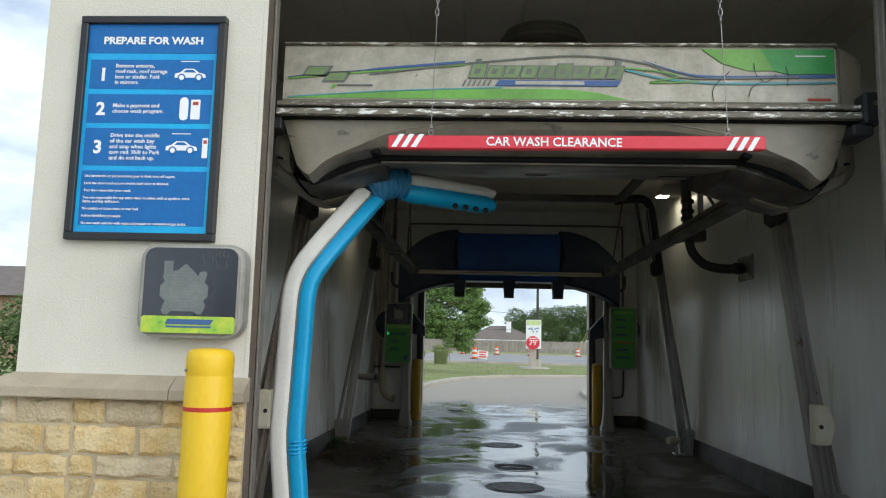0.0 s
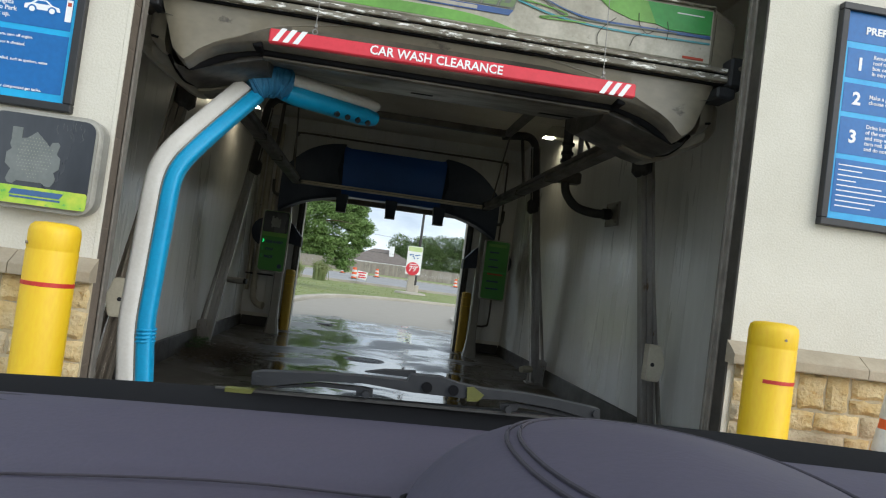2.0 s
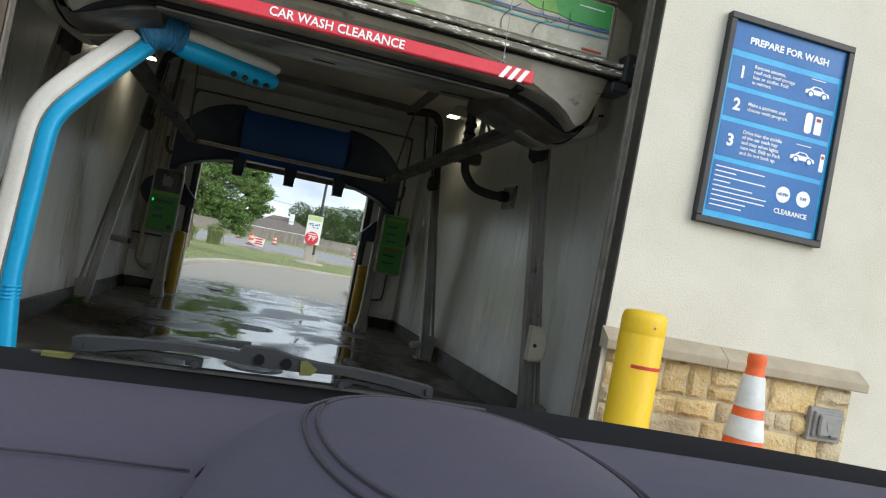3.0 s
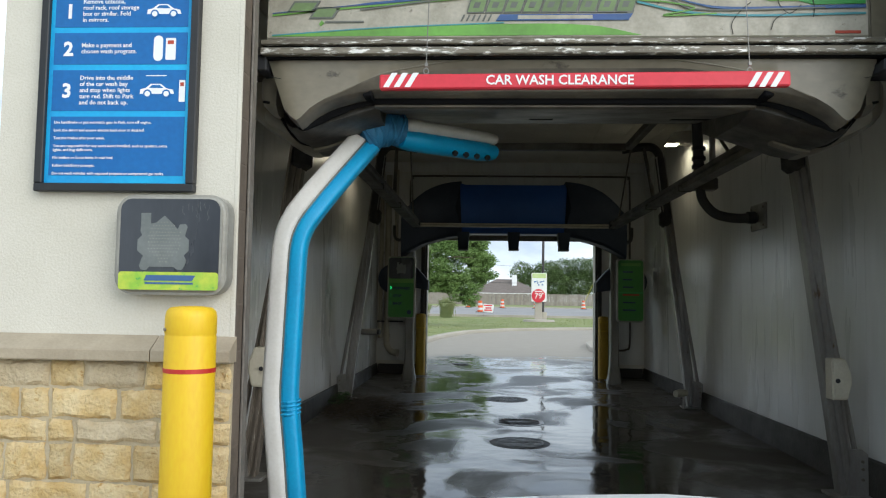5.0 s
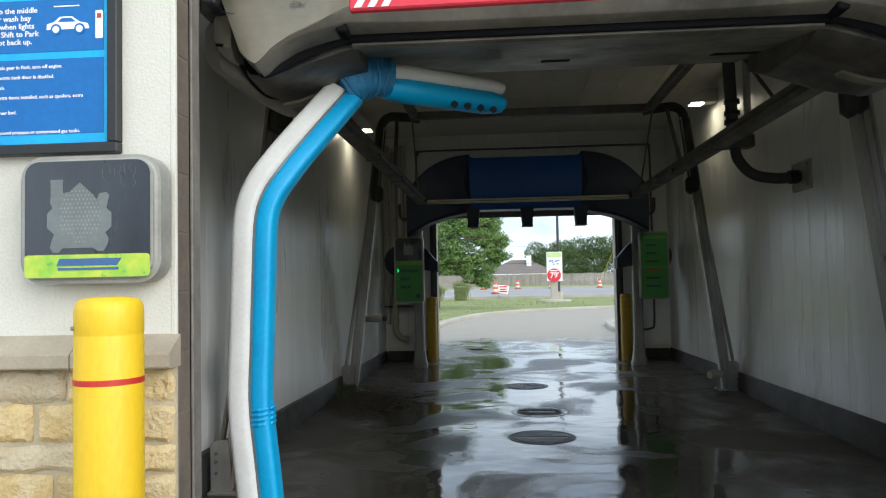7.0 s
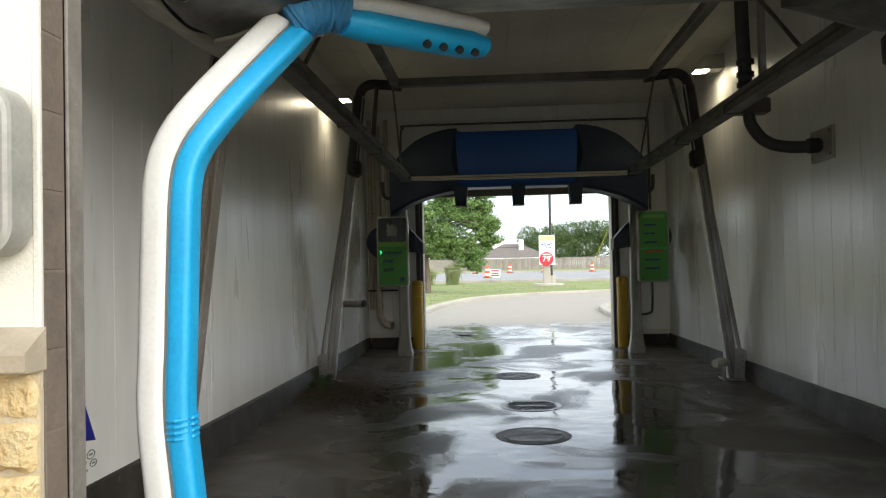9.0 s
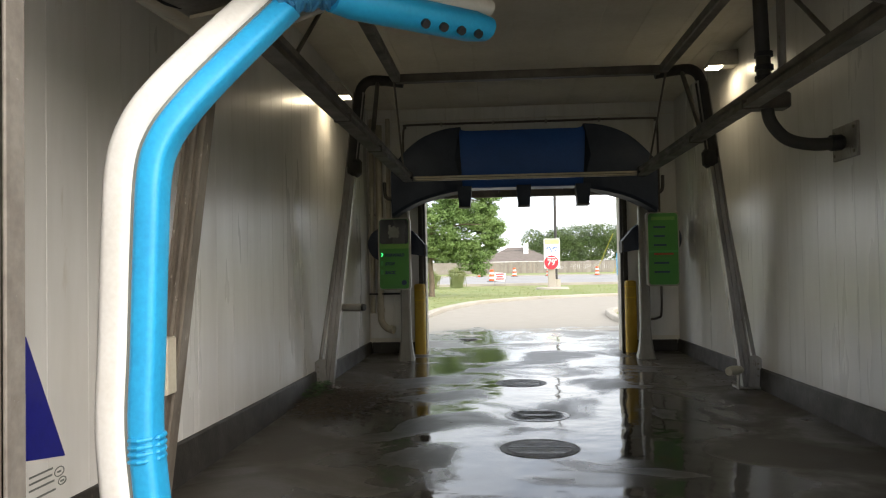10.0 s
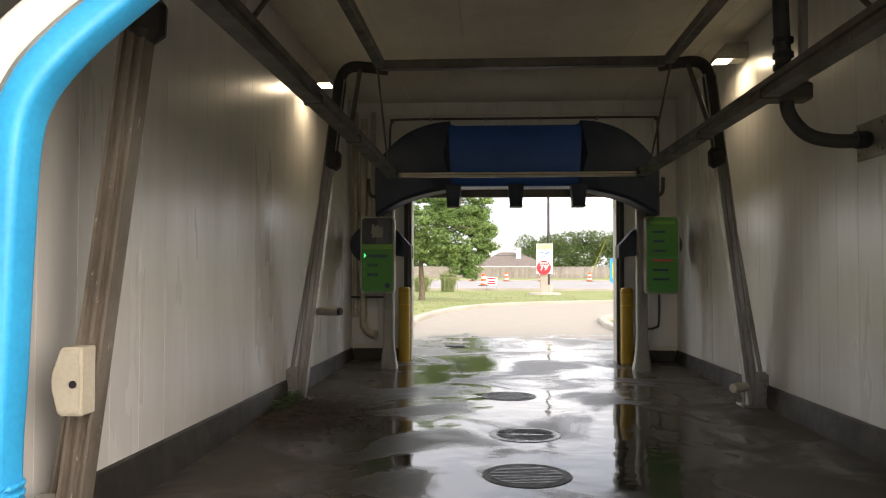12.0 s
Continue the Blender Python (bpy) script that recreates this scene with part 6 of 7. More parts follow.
# ---- printed sticker on the west wall by the entrance ----
st = thing("wall_sticker", (-2.347, 1.55, 0.46), "deep blue printed sticker with small print on the white wall panel", "sticker")
part("blue_field", prism(bmesh.new(), [(1.40, 0.505), (1.684, 0.461), (1.40, 1.012)], "x", -2.3495, -2.344), M_STICKER, st, "deep blue field")
for y_, z_, a_, b_ in ((1.640, 0.402, 0.036, 0.020), (1.662, 0.357, 0.030, 0.016)):
    part("oval_mark", tube([(-2.3465, y_ + a_ * math.cos(q * math.pi / 12), z_ + b_ * math.sin(q * math.pi / 12)) for q in range(25)], 0.003, 5, caps=False), M_D_GREY, st)
    part("text_bar", bx(-2.3495, -2.3445, y_ - 0.014, y_ + 0.014, z_ - 0.004, z_ + 0.004), M_D_GREY, st)
for z_, y1_ in ((0.425, 1.59), (0.398, 1.585), (0.37, 1.60), (0.33, 1.61)):
    part("text_bar", bx(-2.3495, -2.3445, 1.42, y1_, z_, z_ + 0.008), M_D_GREY, st)


PLAN = CAR_PLAN


# ---- the waiting car's front: bonnet, cowl, wiper and dashboard ----
CX = 0.10                      # the car's middle line
car = thing("car", (CX, -2.2, 0), "white car front with a dark dashboard, waiting before the entrance", "car")


def hood_z(x, y):
    u = (x - CX) / 0.80
    s = y + 2.36
    return 0.932 - 0.02 * abs(u) ** 2.6 - 0.018 * u * u - 0.1786 * s * s + 0.006 * math.exp(-((abs(u) - 0.62) / 0.12) ** 2) * min(1, s * 3)


bm = bmesh.new()
rows = []
for j in range(15):
    y = -2.22 + 1.10 * j / 14
    w = 0.80 - 0.10 * max(0, (j - 8) / 6) ** 2
    rows.append([bm.verts.new((CX + w * (i / 10 - 1), y + 0.10 * (1 - abs(i / 10 - 1) ** 2) * 0.5 - 0.05, hood_z(CX + 0.8 * (i / 10 - 1), y))) for i in range(21)])
for a_, b_ in zip(rows, rows[1:]):
    for i in range(20):
        bm.faces.new((a_[i], a_[i + 1], b_[i + 1], b_[i]))
low = [bm.verts.new((v.co.x, v.co.y + 0.01, v.co.z - 0.02)) for v in rows[0]]
for i in range(20):
    bm.faces.new((rows[0][i + 1], rows[0][i], low[i], low[i + 1]))
part("bonnet", bm, M_CARWHITE, car, "glossy white bonnet", smooth=True)
for sd in (-1, 1):
    bm = bmesh.new()
    rr = []
    for y, zt, out in ((-3.35, 0.84, 0.0), (-2.6, 0.85, 0.0), (-2.2, 0.85, 0.005), (-1.7, 0.80, 0.0), (-1.3, 0.71, -0.06), (-1.16, 0.62, -0.14)):
        x0, x1 = CX + sd * (0.79 + out), CX + sd * (0.87 + out)
        rr.append([bm.verts.new(p) for p in ((x0, y, zt), (x0 + sd * 0.05, y, zt - 0.015), (x1, y, zt - 0.07), (x1 + sd * 0.015, y, 0.55), (x1, y, 0.24), (x0, y, 0.24))])
    skin(bm, rr)
    part("front_wing", bm, M_CARWHITE, car, "white front wing", smooth=True)
    for wy in (-1.72,):
        wx = CX + sd * 0.80
        wh = part("wheel", tube([(wx - 0.09, wy, 0.31), (wx - 0.08, wy, 0.31), (wx + 0.08, wy, 0.31), (wx + 0.09, wy, 0.31)], [0.28, 0.31, 0.31, 0.28], 32), M_RUBBER, car, "black front tyre", smooth=True)
        part("rim", tube([(wx + sd * 0.085, wy, 0.31), (wx + sd * 0.097, wy, 0.31)], 0.2, 24), M_STEEL, wh)
bm = bmesh.new()
rr = []
for x in [CX + 0.84 * (i / 8 - 1) for i in range(17)]:
    u = abs((x - CX) / 0.84)
    yf = -1.06 - 0.22 * u ** 3
    rr.append([bm.verts.new(p) for p in ((x, yf - 0.12, 0.74 - 0.03 * u), (x, yf, 0.66), (x, yf + 0.03, 0.5), (x, yf, 0.28), (x, yf - 0.2, 0.24), (x, yf - 0.35, 0.3), (x, yf - 0.35, 0.70))])
skin(bm, rr)
part("bumper", bm, M_CARWHITE, car, "white front bumper", smooth=True)
part("chassis", bx(CX - 0.72, CX + 0.72, -3.3, -1.5, 0.2, 0.62, 0.03), M_BLACK, car)
# black cowl between bonnet and screen
bm = prism(bmesh.new(), [(-2.44, 0.60), (-2.44, 0.90), (-2.40, 0.90), (-2.33, 0.895), (-2.25, 0.88), (-2.25, 0.6)], "x", CX - 0.78, CX + 0.78)
bmesh.ops.translate(bm, verts=bm.verts[:], vec=(0, 0, -0.03))
part("cowl", bm, M_COWL, car, "black plastic screen cowl")
# wiper lying before the screen
wp = part("wiper_bridge", prism(bmesh.new(), [(-0.348, 1.050), (-0.340, 1.052), (-0.292, 1.056), (-0.250, 1.058), (-0.212, 1.058), (-0.209, 1.064), (-0.182, 1.065), (-0.164, 1.061), (-0.140, 1.059), (-0.104, 1.059), (-0.072, 1.057), (-0.033, 1.053), (-0.032, 1.044), (-0.039, 1.043), (-0.075, 1.049), (-0.119, 1.052), (-0.161, 1.049), (-0.209, 1.049), (-0.250, 1.052), (-0.292, 1.049), (-0.328, 1.041), (-0.347, 1.040)], "y", -2.727, -2.713), M_WIPER, car, "black wiper bridge")
part("wiper_arm", prism(bmesh.new(), [(-0.250, 1.058), (-0.232, 1.062), (-0.203, 1.064), (-0.203, 1.058)], "y", -2.70, -2.69), M_WIPER, wp)
part("lever", prism(bmesh.new(), [(-0.328, 1.040), (-0.289, 1.047), (-0.250, 1.048), (-0.241, 1.047), (-0.241, 1.040), (-0.255, 1.040), (-0.256, 1.044), (-0.289, 1.044), (-0.322, 1.039)], "y", -2.722, -2.715), M_WIPER, wp)
part("lever", prism(bmesh.new(), [(-0.125, 1.047), (-0.110, 1.049), (-0.066, 1.047), (-0.039, 1.041), (-0.066, 1.043), (-0.107, 1.046), (-0.110, 1.042), (-0.124, 1.042)], "y", -2.722, -2.715), M_WIPER, wp)
for x, z, rad in ((-0.194, 1.055, 0.0047), (-0.17, 1.055, 0.0047), (-0.247, 1.043, 0.0032), (-0.118, 1.044, 0.0032), (-0.342, 1.045, 0.0032), (-0.037, 1.049, 0.0032)):
    part("pivot", tube([(x, -2.7295, z), (x, -2.725, z)], rad, 14), M_COWL if rad > 0.004 else M_WIPER, wp)
part("yellow_tag", prism(bmesh.new(), [(-0.158, 1.059), (-0.152, 1.060), (-0.142, 1.054), (-0.147, 1.048), (-0.157, 1.047)], "y", -2.7295, -2.716), M_TAGD, wp)
part("blade", prism(bmesh.new(), [(-0.378, 1.034), (-0.203, 1.038), (-0.060, 1.041), (0.024, 1.040), (0.024, 1.039), (-0.060, 1.039), (-0.203, 1.036), (-0.378, 1.032)], "y", -2.722, -2.716), M_RUBBER, wp)
part("yellow_tag", prism(bmesh.new(), [(-0.369, 1.035), (-0.344, 1.036), (-0.346, 1.032), (-0.369, 1.031)], "y", -2.726, -2.717), M_TAGD, wp)


# dashboard
def dash_z(x, y):
    t = (y + 2.75) / -0.65
    return 1.028 - 0.045 * max(0, t) ** 1.2 - 0.010 * ((x - CX) / 0.8) ** 2 - 0.007 * math.exp(-((t - 0.22) / 0.05) ** 2) + 0.004 * math.exp(-((t - 0.05) / 0.05) ** 2)


bm = bmesh.new()
rows = []
for j in range(33):
    y = -2.75 - 0.66 * j / 32
    rows.append([bm.verts.new((CX + 0.79 * (i / 12 - 1), y - 0.05 * abs(i / 12 - 1) ** 2, dash_z(CX + 0.79 * (i / 12 - 1), y))) for i in range(25)])
for a_, b_ in zip(rows, rows[1:]):
    for i in range(24):
        bm.faces.new((a_[i], a_[i + 1], b_[i + 1], b_[i]))
for row, dy in ((rows[0], 0.0), (rows[-1], -0.02)):
    low = [bm.verts.new((v.co.x, v.co.y + dy, 0.55)) for v in row]
    for i in range(24):
        bm.faces.new((row[i], row[i + 1], low[i + 1], low[i]))
part("dashboard", bm, M_DASH, car, "dark soft-touch dashboard top", smooth=True)
part("crease", tube(arc([(CX - 0.77, -2.985, dash_z(CX - 0.77, -2.985) + 0.0005), (-0.372, -2.925, dash_z(-0.372, -2.925) + 0.0005), (-0.228, -2.925, dash_z(-0.228, -2.925) + 0.0005)], 6), 0.0009, 6), M_STITCH, car, "moulded crease in the dashboard")
part("demist_slot", prism(bmesh.new(), [(CX - 0.7, -2.815), (CX + 0.7, -2.815), (CX + 0.72, -2.790), (CX - 0.72, -2.790)], "z", 1.0, 1.0245), M_STITCH, car, "dark demister slot")
# black frit strip between dashboard and cowl
bm = bmesh.new()
rows = [[bm.verts.new((CX + 0.79 * (i / 12 - 1), y - 0.05 * abs(i / 12 - 1) ** 2, z - 0.02 * abs(i / 12 - 1) ** 2)) for i in range(25)] for y, z in ((-2.752, 1.022), (-2.738, 1.030), (-2.70, 1.041), (-2.68, 1.038), (-2.60, 0.99), (-2.45, 0.955), (-2.24, 0.918))]
for a_, b_ in zip(rows, rows[1:]):
    for i in range(24):
        bm.faces.new((a_[i], a_[i + 1], b_[i + 1], b_[i]))
part("screen_base", bm, M_COWL, car, "black strip at the screen base", smooth=True)
# instrument hood: a rounded cushion with a stitched oval
BXC, BYC = -0.08, -3.0


def hood_point(a, t):
    """a: angle in plan; t: 0 at the foot to 1 at the crest."""
    sc = (1 - t ** 3.0) ** (1 / 2.4)
    ca, sa = math.cos(a), math.sin(a)
    return (BXC + 0.155 * sc * (abs(ca) ** 0.9) * (1 if ca > 0 else -1), BYC + (0.21 if sa > 0 else 0.26) * sc * (abs(sa) ** 0.9) * (1 if sa > 0 else -1), 0.955 + 0.124 * t)


bm = bmesh.new()
rr = [[bm.verts.new(hood_point(q * math.pi / 24, min(k / 14, 0.9995))) for q in range(48)] for k in range(15)]
skin(bm, rr)
hood = part("instrument_hood", bm, M_DASH, car, "rounded padded instrument hood", smooth=True)
for t_ in (0.895, 0.915):
    part("seam", tube([Vector(hood_point(q * math.pi / 30, t_)) + Vector((0, 0, 0.0002)) for q in range(61)], 0.0013, 6, caps=False), M_STITCH, hood, "stitched oval seam")
part("hood_foot_seam", tube([Vector(hood_point(q * math.pi / 30, 0.44)) for q in range(61)], 0.005, 6, caps=False), M_COWL, hood)


PLAN = OUT_PLAN


# ---- outdoors beyond the exit ----
def leaf_cloud(blobs, n, size, seed):
    """Many small leaf cards in clumps, uneven at the edge."""
    r = random.Random(seed)
    v, f = [], []
    tot = sum(b[3] ** 2 for b in blobs)
    for bx0, by0, bz0, br, sq in blobs:
        for i in range(int(n * br * br / tot)):
            d = Vector((r.gauss(0, 1), r.gauss(0, 1), r.gauss(0, 1))).normalized()
            rad = br * (0.45 + 0.6 * r.random() ** 0.5) * (1 + 0.25 * noise.noise(d * 2.3 + Vector((bx0, by0, bz0))))
            c = Vector((bx0, by0, bz0)) + Vector((d.x, d.y, d.z * sq)) * rad
            u = Vector((r.gauss(0, 1), r.gauss(0, 1), r.gauss(0, 0.6))).normalized()
            w = u.cross(Vector((r.gauss(0, 1), r.gauss(0, 1), r.gauss(0, 1)))).normalized()
            s = size * r.uniform(0.6, 1.3)
            k = len(v)
            v += [tuple(c - u * s), tuple(c - w * s * 0.45 + u * s * 0.1), tuple(c + u * s), tuple(c + w * s * 0.45 + u * s * 0.1)]
            f.append((k, k + 1, k + 2, k + 3))
    return v, f


def crown(name, blobs, n, size, seed, material, parent):
    v, f = leaf_cloud(blobs, n, size, seed)
    me = bpy.data.meshes.new(name)
    me.from_pydata(v, [], f)
    me.materials.append(material)
    me.transform(PLAN)
    ob = new(name, me)
    ob.parent = parent
    ob.matrix_parent_inverse = Matrix.Translation(parent.location).inverted()
    return ob


t = thing("tree", (-3.9, 32.5, 0), "leafy green shade tree with drooping outer branches", "tree")
r = random.Random(11)
part("trunk", tube(arc([(-3.9, 32.5, -0.05), (-3.88, 32.5, 0.7), (-3.93, 32.5, 1.5), (-3.8, 32.5, 2.6), (-3.7, 32.5, 4.2)], 4), [0.16, 0.14, 0.13, 0.125, 0.12, 0.12, 0.115, 0.11, 0.105, 0.1, 0.095, 0.09, 0.08, 0.07, 0.06, 0.05, 0.04], 10), M_BARK, t)
for i in range(14):
    an, z0, L = r.uniform(0, 6.28), r.uniform(1.6, 3.4), r.uniform(1.4, 2.8)
    p = Vector((-3.85, 32.5, z0))
    e = p + Vector((math.cos(an) * L, math.sin(an) * L, r.uniform(0.1, 1.5)))
    part("limb", tube(arc([p, (p + e) / 2 + Vector((0, 0, 0.35)), e], 4), [0.05, 0.045, 0.04, 0.036, 0.03, 0.026, 0.02, 0.015, 0.01], 6), M_BARK, t)
blobs = [(-3.6, 32.5, 3.6, 2.0, 0.8), (-4.8, 32.2, 3.4, 1.6, 0.8), (-2.4, 32.6, 3.3, 1.5, 0.75), (-3.4, 32.4, 4.9, 1.5, 0.8), (-1.7, 32.4, 2.6, 0.95, 0.8), (-1.35, 32.4, 3.3, 0.8, 0.7), (-2.1, 32.3, 1.75, 0.75, 0.9), (-1.75, 32.3, 1.25, 0.38, 1.2), (-3.1, 32.2, 2.2, 1.0, 0.6), (-4.6, 32.3, 2.3, 1.1, 0.6), (-1.0, 32.5, 2.35, 0.45, 0.6), (-5.8, 32.5, 3.0, 1.3, 0.8), (-0.95, 32.4, 3.0, 0.4, 0.6), (-1.3, 32.4, 4.2, 0.6, 0.7)]
clumps = []
for cx, cy, cz, cr, sq in blobs:
    for i in range(int(12 + 24 * cr)):
        d = Vector((r.gauss(0, 1), r.gauss(0, 1), r.gauss(0, 1))).normalized() * cr * (0.35 + 0.65 * r.random() ** 0.4)
        clumps.append((cx + d.x, cy + d.y * 0.9, cz + d.z * sq, r.uniform(0.16, 0.40) * (0.6 + 0.4 * min(1.5, cr)), r.uniform(0.35, 0.65)))
crown("crown", clumps, 84000, 0.055, 21, M_LEAF, t)

# ornamental grass clumps
for cx, cy, h, w, n in ((-3.75, 47.0, 1.55, 0.95, 420), (-5.4, 46.4, 1.3, 0.8, 300)):
    r = random.Random(int(cx * 10))
    v, f = [], []
    for i in range(n):
        an, sp = r.uniform(0, 6.28), r.random() ** 0.7
        bx0, by0 = cx + r.gauss(0, 0.16), cy + r.gauss(0, 0.16)
        tip = Vector((bx0 + math.cos(an) * w * sp, by0 + math.sin(an) * w * sp, h * r.uniform(0.6, 1.05) * (1.05 - 0.45 * sp)))
        mid = Vector((bx0 + math.cos(an) * w * sp * 0.4, by0 + math.sin(an) * w * sp * 0.4, h * 0.62))
        b0 = Vector((bx0, by0, 0))
        k = len(v)
        v += [tuple(b0 + Vector((-0.015, 0, 0))), tuple(b0 + Vector((0.015, 0, 0))), tuple(mid + Vector((0.02, 0, 0))), tuple(mid + Vector((-0.02, 0, 0))), tuple(tip)]
        f += [(k, k + 1, k + 2, k + 3), (k + 3, k + 2, k + 4)]
    me = bpy.data.meshes.new("ornamental_grass")
    me.from_pydata(v, [], f)
    me.materials.append(M_REED)
    me.transform(PLAN)
    tagged(new("ornamental_grass", me), "tall arching ornamental grass clump on the lawn", "ornamental grass", "grass clumps")

# price pylon on its island
py = thing("price_sign", (2.05, 42.0, 0), "white and lime price sign with a red price disc", "price sign")
part("island", lathe(bmesh.new(), (2.05, 41.6, 0), [(0.95, -0.02), (0.9, 0.08), (0.8, 0.1), (0.01, 0.1)], 24, 0.8), M_DRIVE, py)
part("post", bx(1.83, 2.25, 41.9, 42.3, 0.0, 1.35, 0.02), M_DRIVE, py, "pale concrete post")
face = part("panel", prism(bmesh.new(), rounded(1.62, 2.52, 1.15, 2.86, 0.06), "y", 41.8, 42.0), M_WHITE, py, "white printed panel")
part("lime_top", prism(bmesh.new(), rounded(1.65, 2.49, 2.55, 2.83, 0.04), "y", 41.79, 41.81), M_PALELIME, face)
for i in range(9):
    r = random.Random(i)
    cx, cz = 1.78 + 0.07 * i + r.uniform(-0.03, 0.03), 2.25 + r.uniform(-0.13, 0.13)
    part("blue_splash", prism(bmesh.new(), [(cx + 0.055 * math.cos(k * 1.047), cz + 0.04 * math.sin(k * 1.047)) for k in range(6)], "y", 41.785, 41.805), M_BD_DARK, face)
disc = part("red_disc", prism(bmesh.new(), [(2.03 + 0.40 * math.cos(k * 0.2618), 1.50 + 0.40 * math.sin(k * 0.2618)) for k in range(24)], "y", 41.77, 41.80), M_SIGNRED, py, "red price disc")
letters("79", 0.46, 2.02, 41.765, 1.35, M_WHITE, disc, "price", "CENTER", depth=0.004, bold=0.004)
part("text_bar", bx(1.80, 2.25, 41.762, 41.78, 1.74, 1.79), M_WHITE, disc)
part("text_bar", bx(2.24, 2.32, 41.762, 41.78, 1.60, 1.68), M_WHITE, disc)
lp = thing("light_pole", (2.45, 44.5, 0), "tall dark bronze parking light pole", "light pole")
part("pole", tube([(2.45, 44.5, 0), (2.45, 44.5, 9.2)], [0.09, 0.07], 10), M_POLE, lp)
part("lamp_head", bx(2.1, 2.8, 44.2, 44.8, 9.15, 9.35, 0.03), M_POLE, lp)
part("footing", lathe(bmesh.new(), (2.45, 44.5, 0), [(0.25, 0), (0.25, 0.5), (0.01, 0.5)], 16), M_DRIVE, lp)

# small board sign by the street
s = thing("yard_sign", (-1.05, 50.0, 0), "small white yard sign with red lettering bars", "yard sign")
part("board", bx(-1.42, -0.68, 49.98, 50.02, 0.35, 0.92, 0.01, Matrix.Translation((-1.05, 50, 0.6)) @ pose(0, 0, 0, 0, 6, 0) @ Matrix.Translation((1.05, -50, -0.6))), M_WHITE, s)
for z, w in ((0.78, 0.55), (0.6, 0.45), (0.45, 0.55)):
    part("text_bar", bx(-1.05 - w / 2, -1.05 + w / 2, 49.965, 49.985, z, z + 0.09), M_SIGNRED, s)
for x in (-1.4, -0.7):
    part("stake", bx(x - 0.015, x + 0.015, 49.98, 50.02, 0, 0.5), M_WIRE, s)

# road-works barrels
for x in (-3.85, 0.12, 4.0, 9.5, -1.9):
    y = 85.0 if x != -1.9 else 62.0
    z = ground_z(y) + 0.06
    b = thing("traffic_drum", (x, y, z), "orange and white striped traffic drum on the street", "traffic drum", "traffic drums")
    for i in range(5):
        part("band", lathe(bmesh.new(), (x, y, z), [(0.26 - 0.02 * i, 0.2 * i), (0.245 - 0.02 * i, 0.2 * i + 0.195)], 16), M_ORANGE if i % 2 == 0 else M_CONEW, b)
    part("base", lathe(bmesh.new(), (x, y, z), [(0.42, 0.0), (0.42, 0.05), (0.3, 0.06)], 16), M_RUBBER, b)

# second menu sign to the side
s = thing("menu_sign", (4.53, 31.6, 0), "small blue and lime menu sign on a post", "sign")
part("post", bx(4.48, 4.58, 31.6, 31.7, -0.03, 1.0, 0.01), M_POLE, s)
f = part("panel", prism(bmesh.new(), rounded(4.28, 5.08, 0.75, 1.85, 0.15), "y", 31.5, 31.6), M_BD_LIGHT, s)
part("lime_field", prism(bmesh.new(), rounded(4.36, 5.0, 0.95, 1.65, 0.06), "y", 31.48, 31.51), M_LIME, f)

# guy wires and their yellow guards, utility lines
for x0, x1 in ((10.4, 13.0), (12.6, 14.9)):
    gw = thing("guy_wire", (x0, 95, ground_z(95)), "slanted guy wire in a yellow guard", "guy wire", "guy wires")
    part("guard", tube([(x0, 95, ground_z(95)), (x0 + (x1 - x0) * 0.9, 95, ground_z(95) + 5.2)], 0.035, 8), M_TAGY, gw)
    part("wire", tube([(x0 + (x1 - x0) * 0.9, 95, ground_z(95) + 5.2), (x0 + (x1 - x0) * 2.2, 95, ground_z(95) + 12.5)], 0.025, 6), M_POLE, gw)
for z0, z1, y in ((7.0, 5.2, 93), (11.5, 9.6, 93), (12.4, 10.6, 93), (3.9, 3.4, 93)):
    solo("utility_line", tube(arc([(-60, y, z0 + 2), (-20, y, z0), (10, y, z1), (40, y, z1 + 0.5), (80, y, z1 + 2.5)], 5), 0.02, 5), M_POLE, "thin dark overhead utility line", "utility line", "utility lines")
for x in (-60, 80):
    up = thing("utility_pole", (x, 93, ground_z(93)), "brown wooden utility pole carrying lines", "utility pole", "utility poles")
    part("pole", tube([(x, 93, 0), (x, 93, 15)], [0.18, 0.12], 10), M_BARK, up)
    part("crossarm", bx(x - 1.2, x + 1.2, 92.8, 93.0, 13.8, 14.0), M_BARK, up)

# fence along the far side, boards told apart near the view's middle
FY = 118.0
fz = ground_z(FY)
fence = thing("fence", (0, FY, fz), "weathered grey-brown privacy fence of upright boards", "fence")
bm = bmesh.new()
x = -90.0
rr = random.Random(5)
while x < 110:
    if not -9 < x < 30:
        box(bm, x + 0.01, x + 0.29, FY - 0.02, FY + 0.02, fz - 0.1, fz + 1.82 + rr.uniform(-0.03, 0.03))
    x += 0.3
part("far_boards", bm, M_FENCE, fence, kind="stuff")
x = -9.0
while x < 30:
    part("board", bx(x + 0.01, x + 0.29, FY - 0.02 + rr.uniform(-0.01, 0.01), FY + 0.02, fz - 0.1, fz + 1.82 + rr.uniform(-0.04, 0.04)), M_FENCE, fence)
    x += 0.3
for z in (0.4, 1.4):
    part("fence_rail", bx(-90, 110, FY + 0.02, FY + 0.1, fz + z, fz + z + 0.1), M_FENCE, fence)

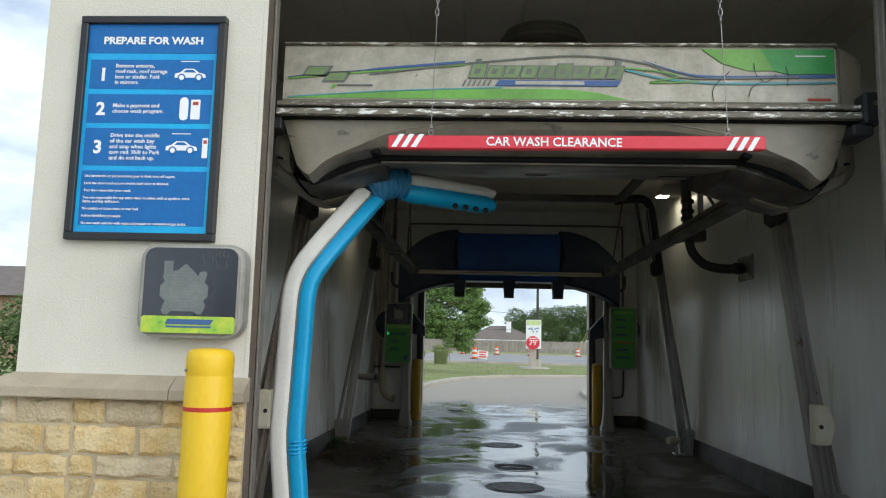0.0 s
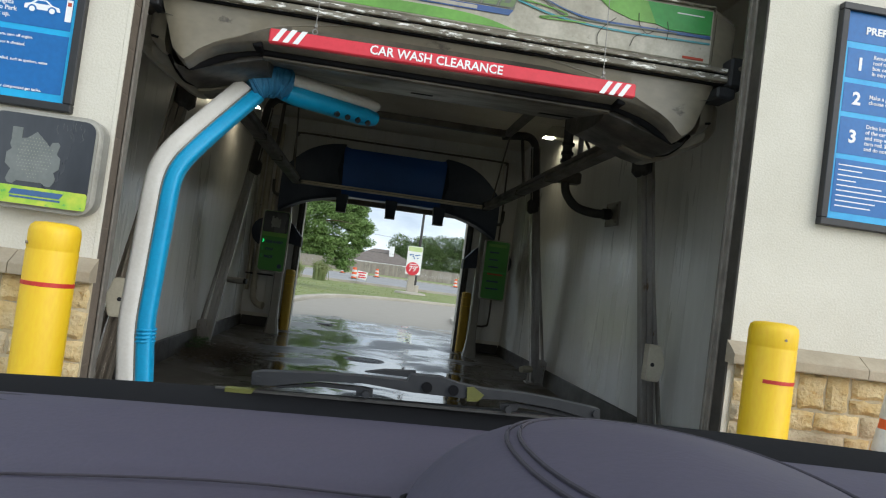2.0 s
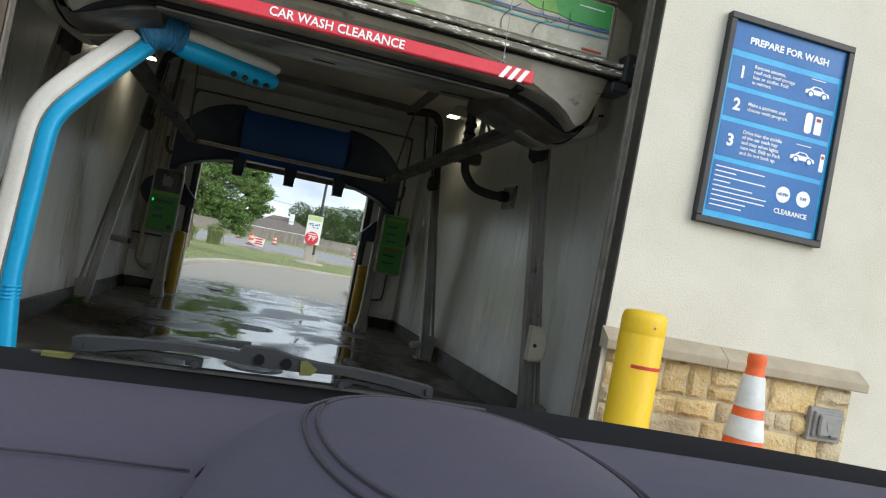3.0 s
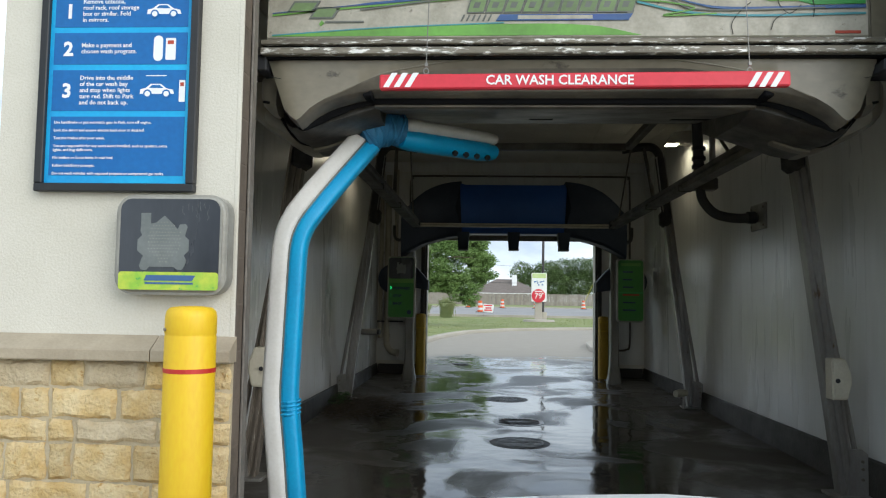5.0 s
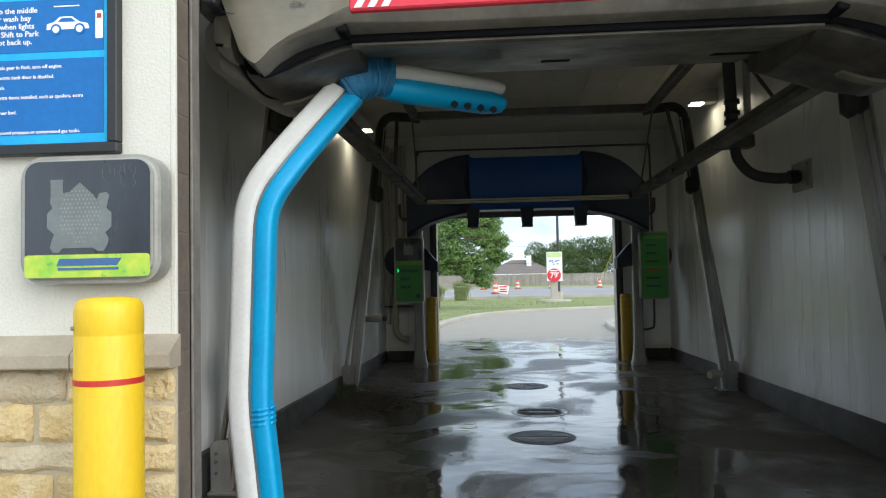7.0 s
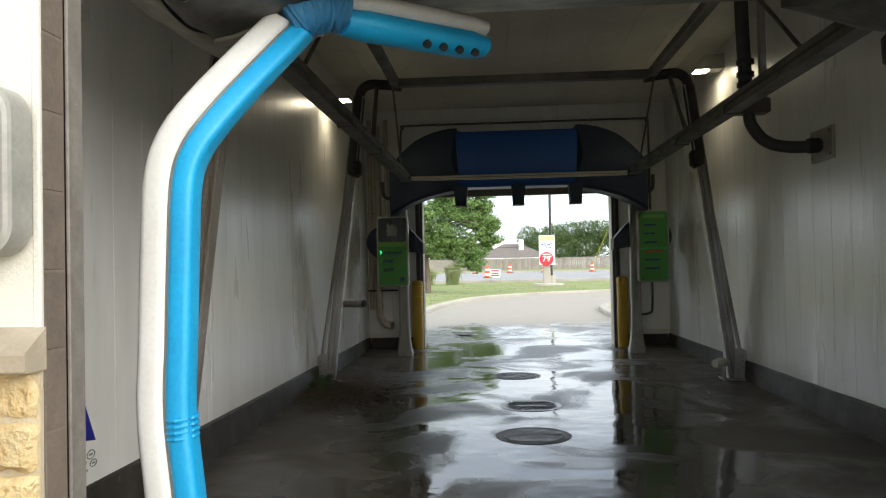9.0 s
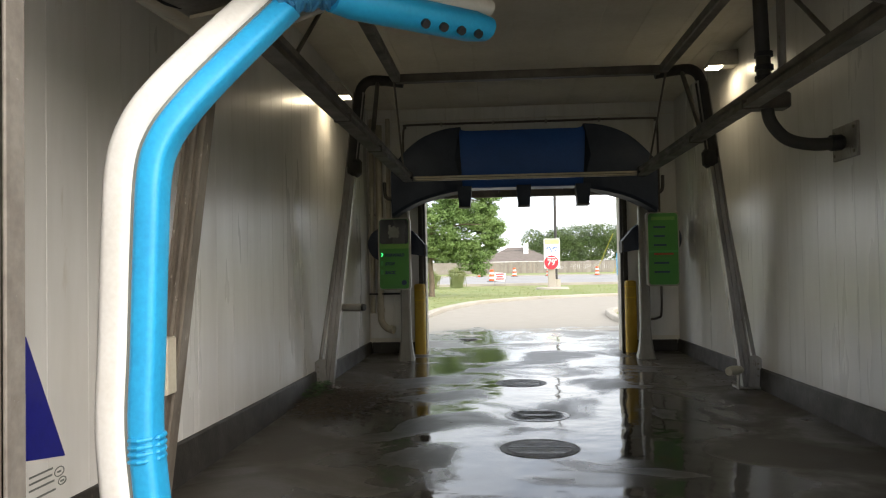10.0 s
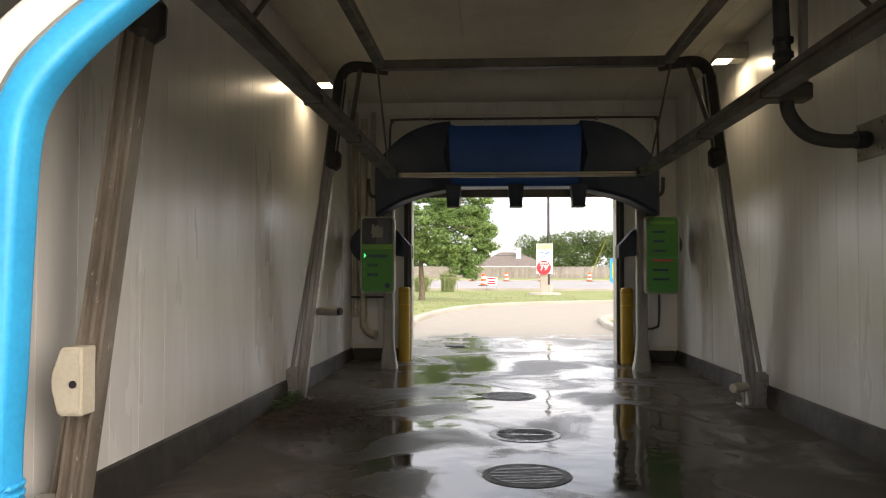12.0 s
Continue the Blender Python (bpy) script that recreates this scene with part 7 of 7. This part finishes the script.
# house behind the fence
HX = -2.4
hs = thing("house", (3.6 + HX, 138, fz), "low brick house with a brown hip roof and pale chimney", "house")
part("wall", bx(-2.5 + HX, 9.6 + HX, 134, 143, fz - 0.1, fz + 2.05), M_HOUSE, hs)
bm = bmesh.new()
e = [bm.verts.new((p[0] + HX, p[1], p[2])) for p in ((-3.4, 133.4, fz + 2.0), (10.6, 133.4, fz + 2.0), (10.6, 143.6, fz + 2.0), (-3.4, 143.6, fz + 2.0), (1.6, 138.5, fz + 4.7), (4.8, 138.5, fz + 4.7))]
for q in ((0, 1, 5, 4), (1, 2, 5), (2, 3, 4, 5), (3, 0, 4), (3, 2, 1, 0)):
    bm.faces.new([e[i] for i in q])
roof = part("roof", bm, M_ROOF, hs, "brown shingle hip roof")
part("chimney", bx(4.5 + HX, 5.4 + HX, 136.2, 137.2, fz + 3.0, fz + 5.4, 0.03), M_WHITE, roof, "pale chimney")
part("fascia", bx(-3.12 + HX, 10.22 + HX, 133.36, 133.42, fz + 1.9, fz + 2.05), M_WHITE, hs)
for x0 in (0.2 + HX, 6.4 + HX):
    w = part("window", bx(x0, x0 + 1.4, 133.95, 134.0, fz + 0.8, fz + 1.75), M_SCREEN, hs)
    part("frame", bx(x0 - 0.08, x0 + 1.48, 133.93, 133.96, fz + 1.75, fz + 1.83), M_WHITE, w)
hs = thing("house", (-22, 60, 0), "brown-roofed building beyond the hedge", "house")
part("wall", bx(-40, -23.5, 36, 46, -0.1, 3.4), M_HOUSE, hs)
bm = bmesh.new()
e = [bm.verts.new(p) for p in ((-41, 35.4, 3.3), (-22.8, 35.4, 3.3), (-22.8, 46.6, 3.3), (-41, 46.6, 3.3), (-38, 41, 5.4), (-26, 41, 5.4))]
for q in ((0, 1, 5, 4), (1, 2, 5), (2, 3, 4, 5), (3, 0, 4), (3, 2, 1, 0)):
    bm.faces.new([e[i] for i in q])
part("roof", bm, M_ROOF, hs, "brown hip roof")

# far trees and hedge
def wood(name, label, x0, x1, y, z0, hmin, hmax, n, leaves, seed, size=0.32):
    r = random.Random(seed)
    bl = []
    for i in range(n):
        x = x0 + (x1 - x0) * (i + r.random()) / n
        h = r.uniform(hmin, hmax)
        rad = h * r.uniform(0.26, 0.36)
        bl += [(x, y + r.uniform(-2, 2), z0 + h - rad * 0.8, rad, 0.8), (x + r.uniform(-1, 1) * rad, y, z0 + h * 0.45, rad * 1.1, 0.9)]
    v, f = leaf_cloud(bl, leaves, size, seed)
    me = bpy.data.meshes.new(name)
    me.from_pydata(v, [], f)
    me.materials.append(M_LEAF2)
    me.transform(PLAN)
    return tagged(new(name, me), label, "trees", kind="stuff")


wood("far_trees", "bank of rounded green trees behind the fence", 4.0, 44, 152, 0.6, 7.2, 9.8, 22, 90000, 3, 0.19)
wood("far_trees", "distant low tree line beyond the street", -95, 4, 165, 0.6, 4.0, 6.5, 44, 30000, 7, 0.32)
wood("far_trees", "distant trees beyond the street", 45, 110, 158, 0.6, 6, 10, 24, 12000, 8, 0.4)
wood("hedge", "clipped green hedge beside the building", -13.5, -8.6, 10.5, 0.0, 1.7, 2.1, 6, 9000, 13, 0.06)
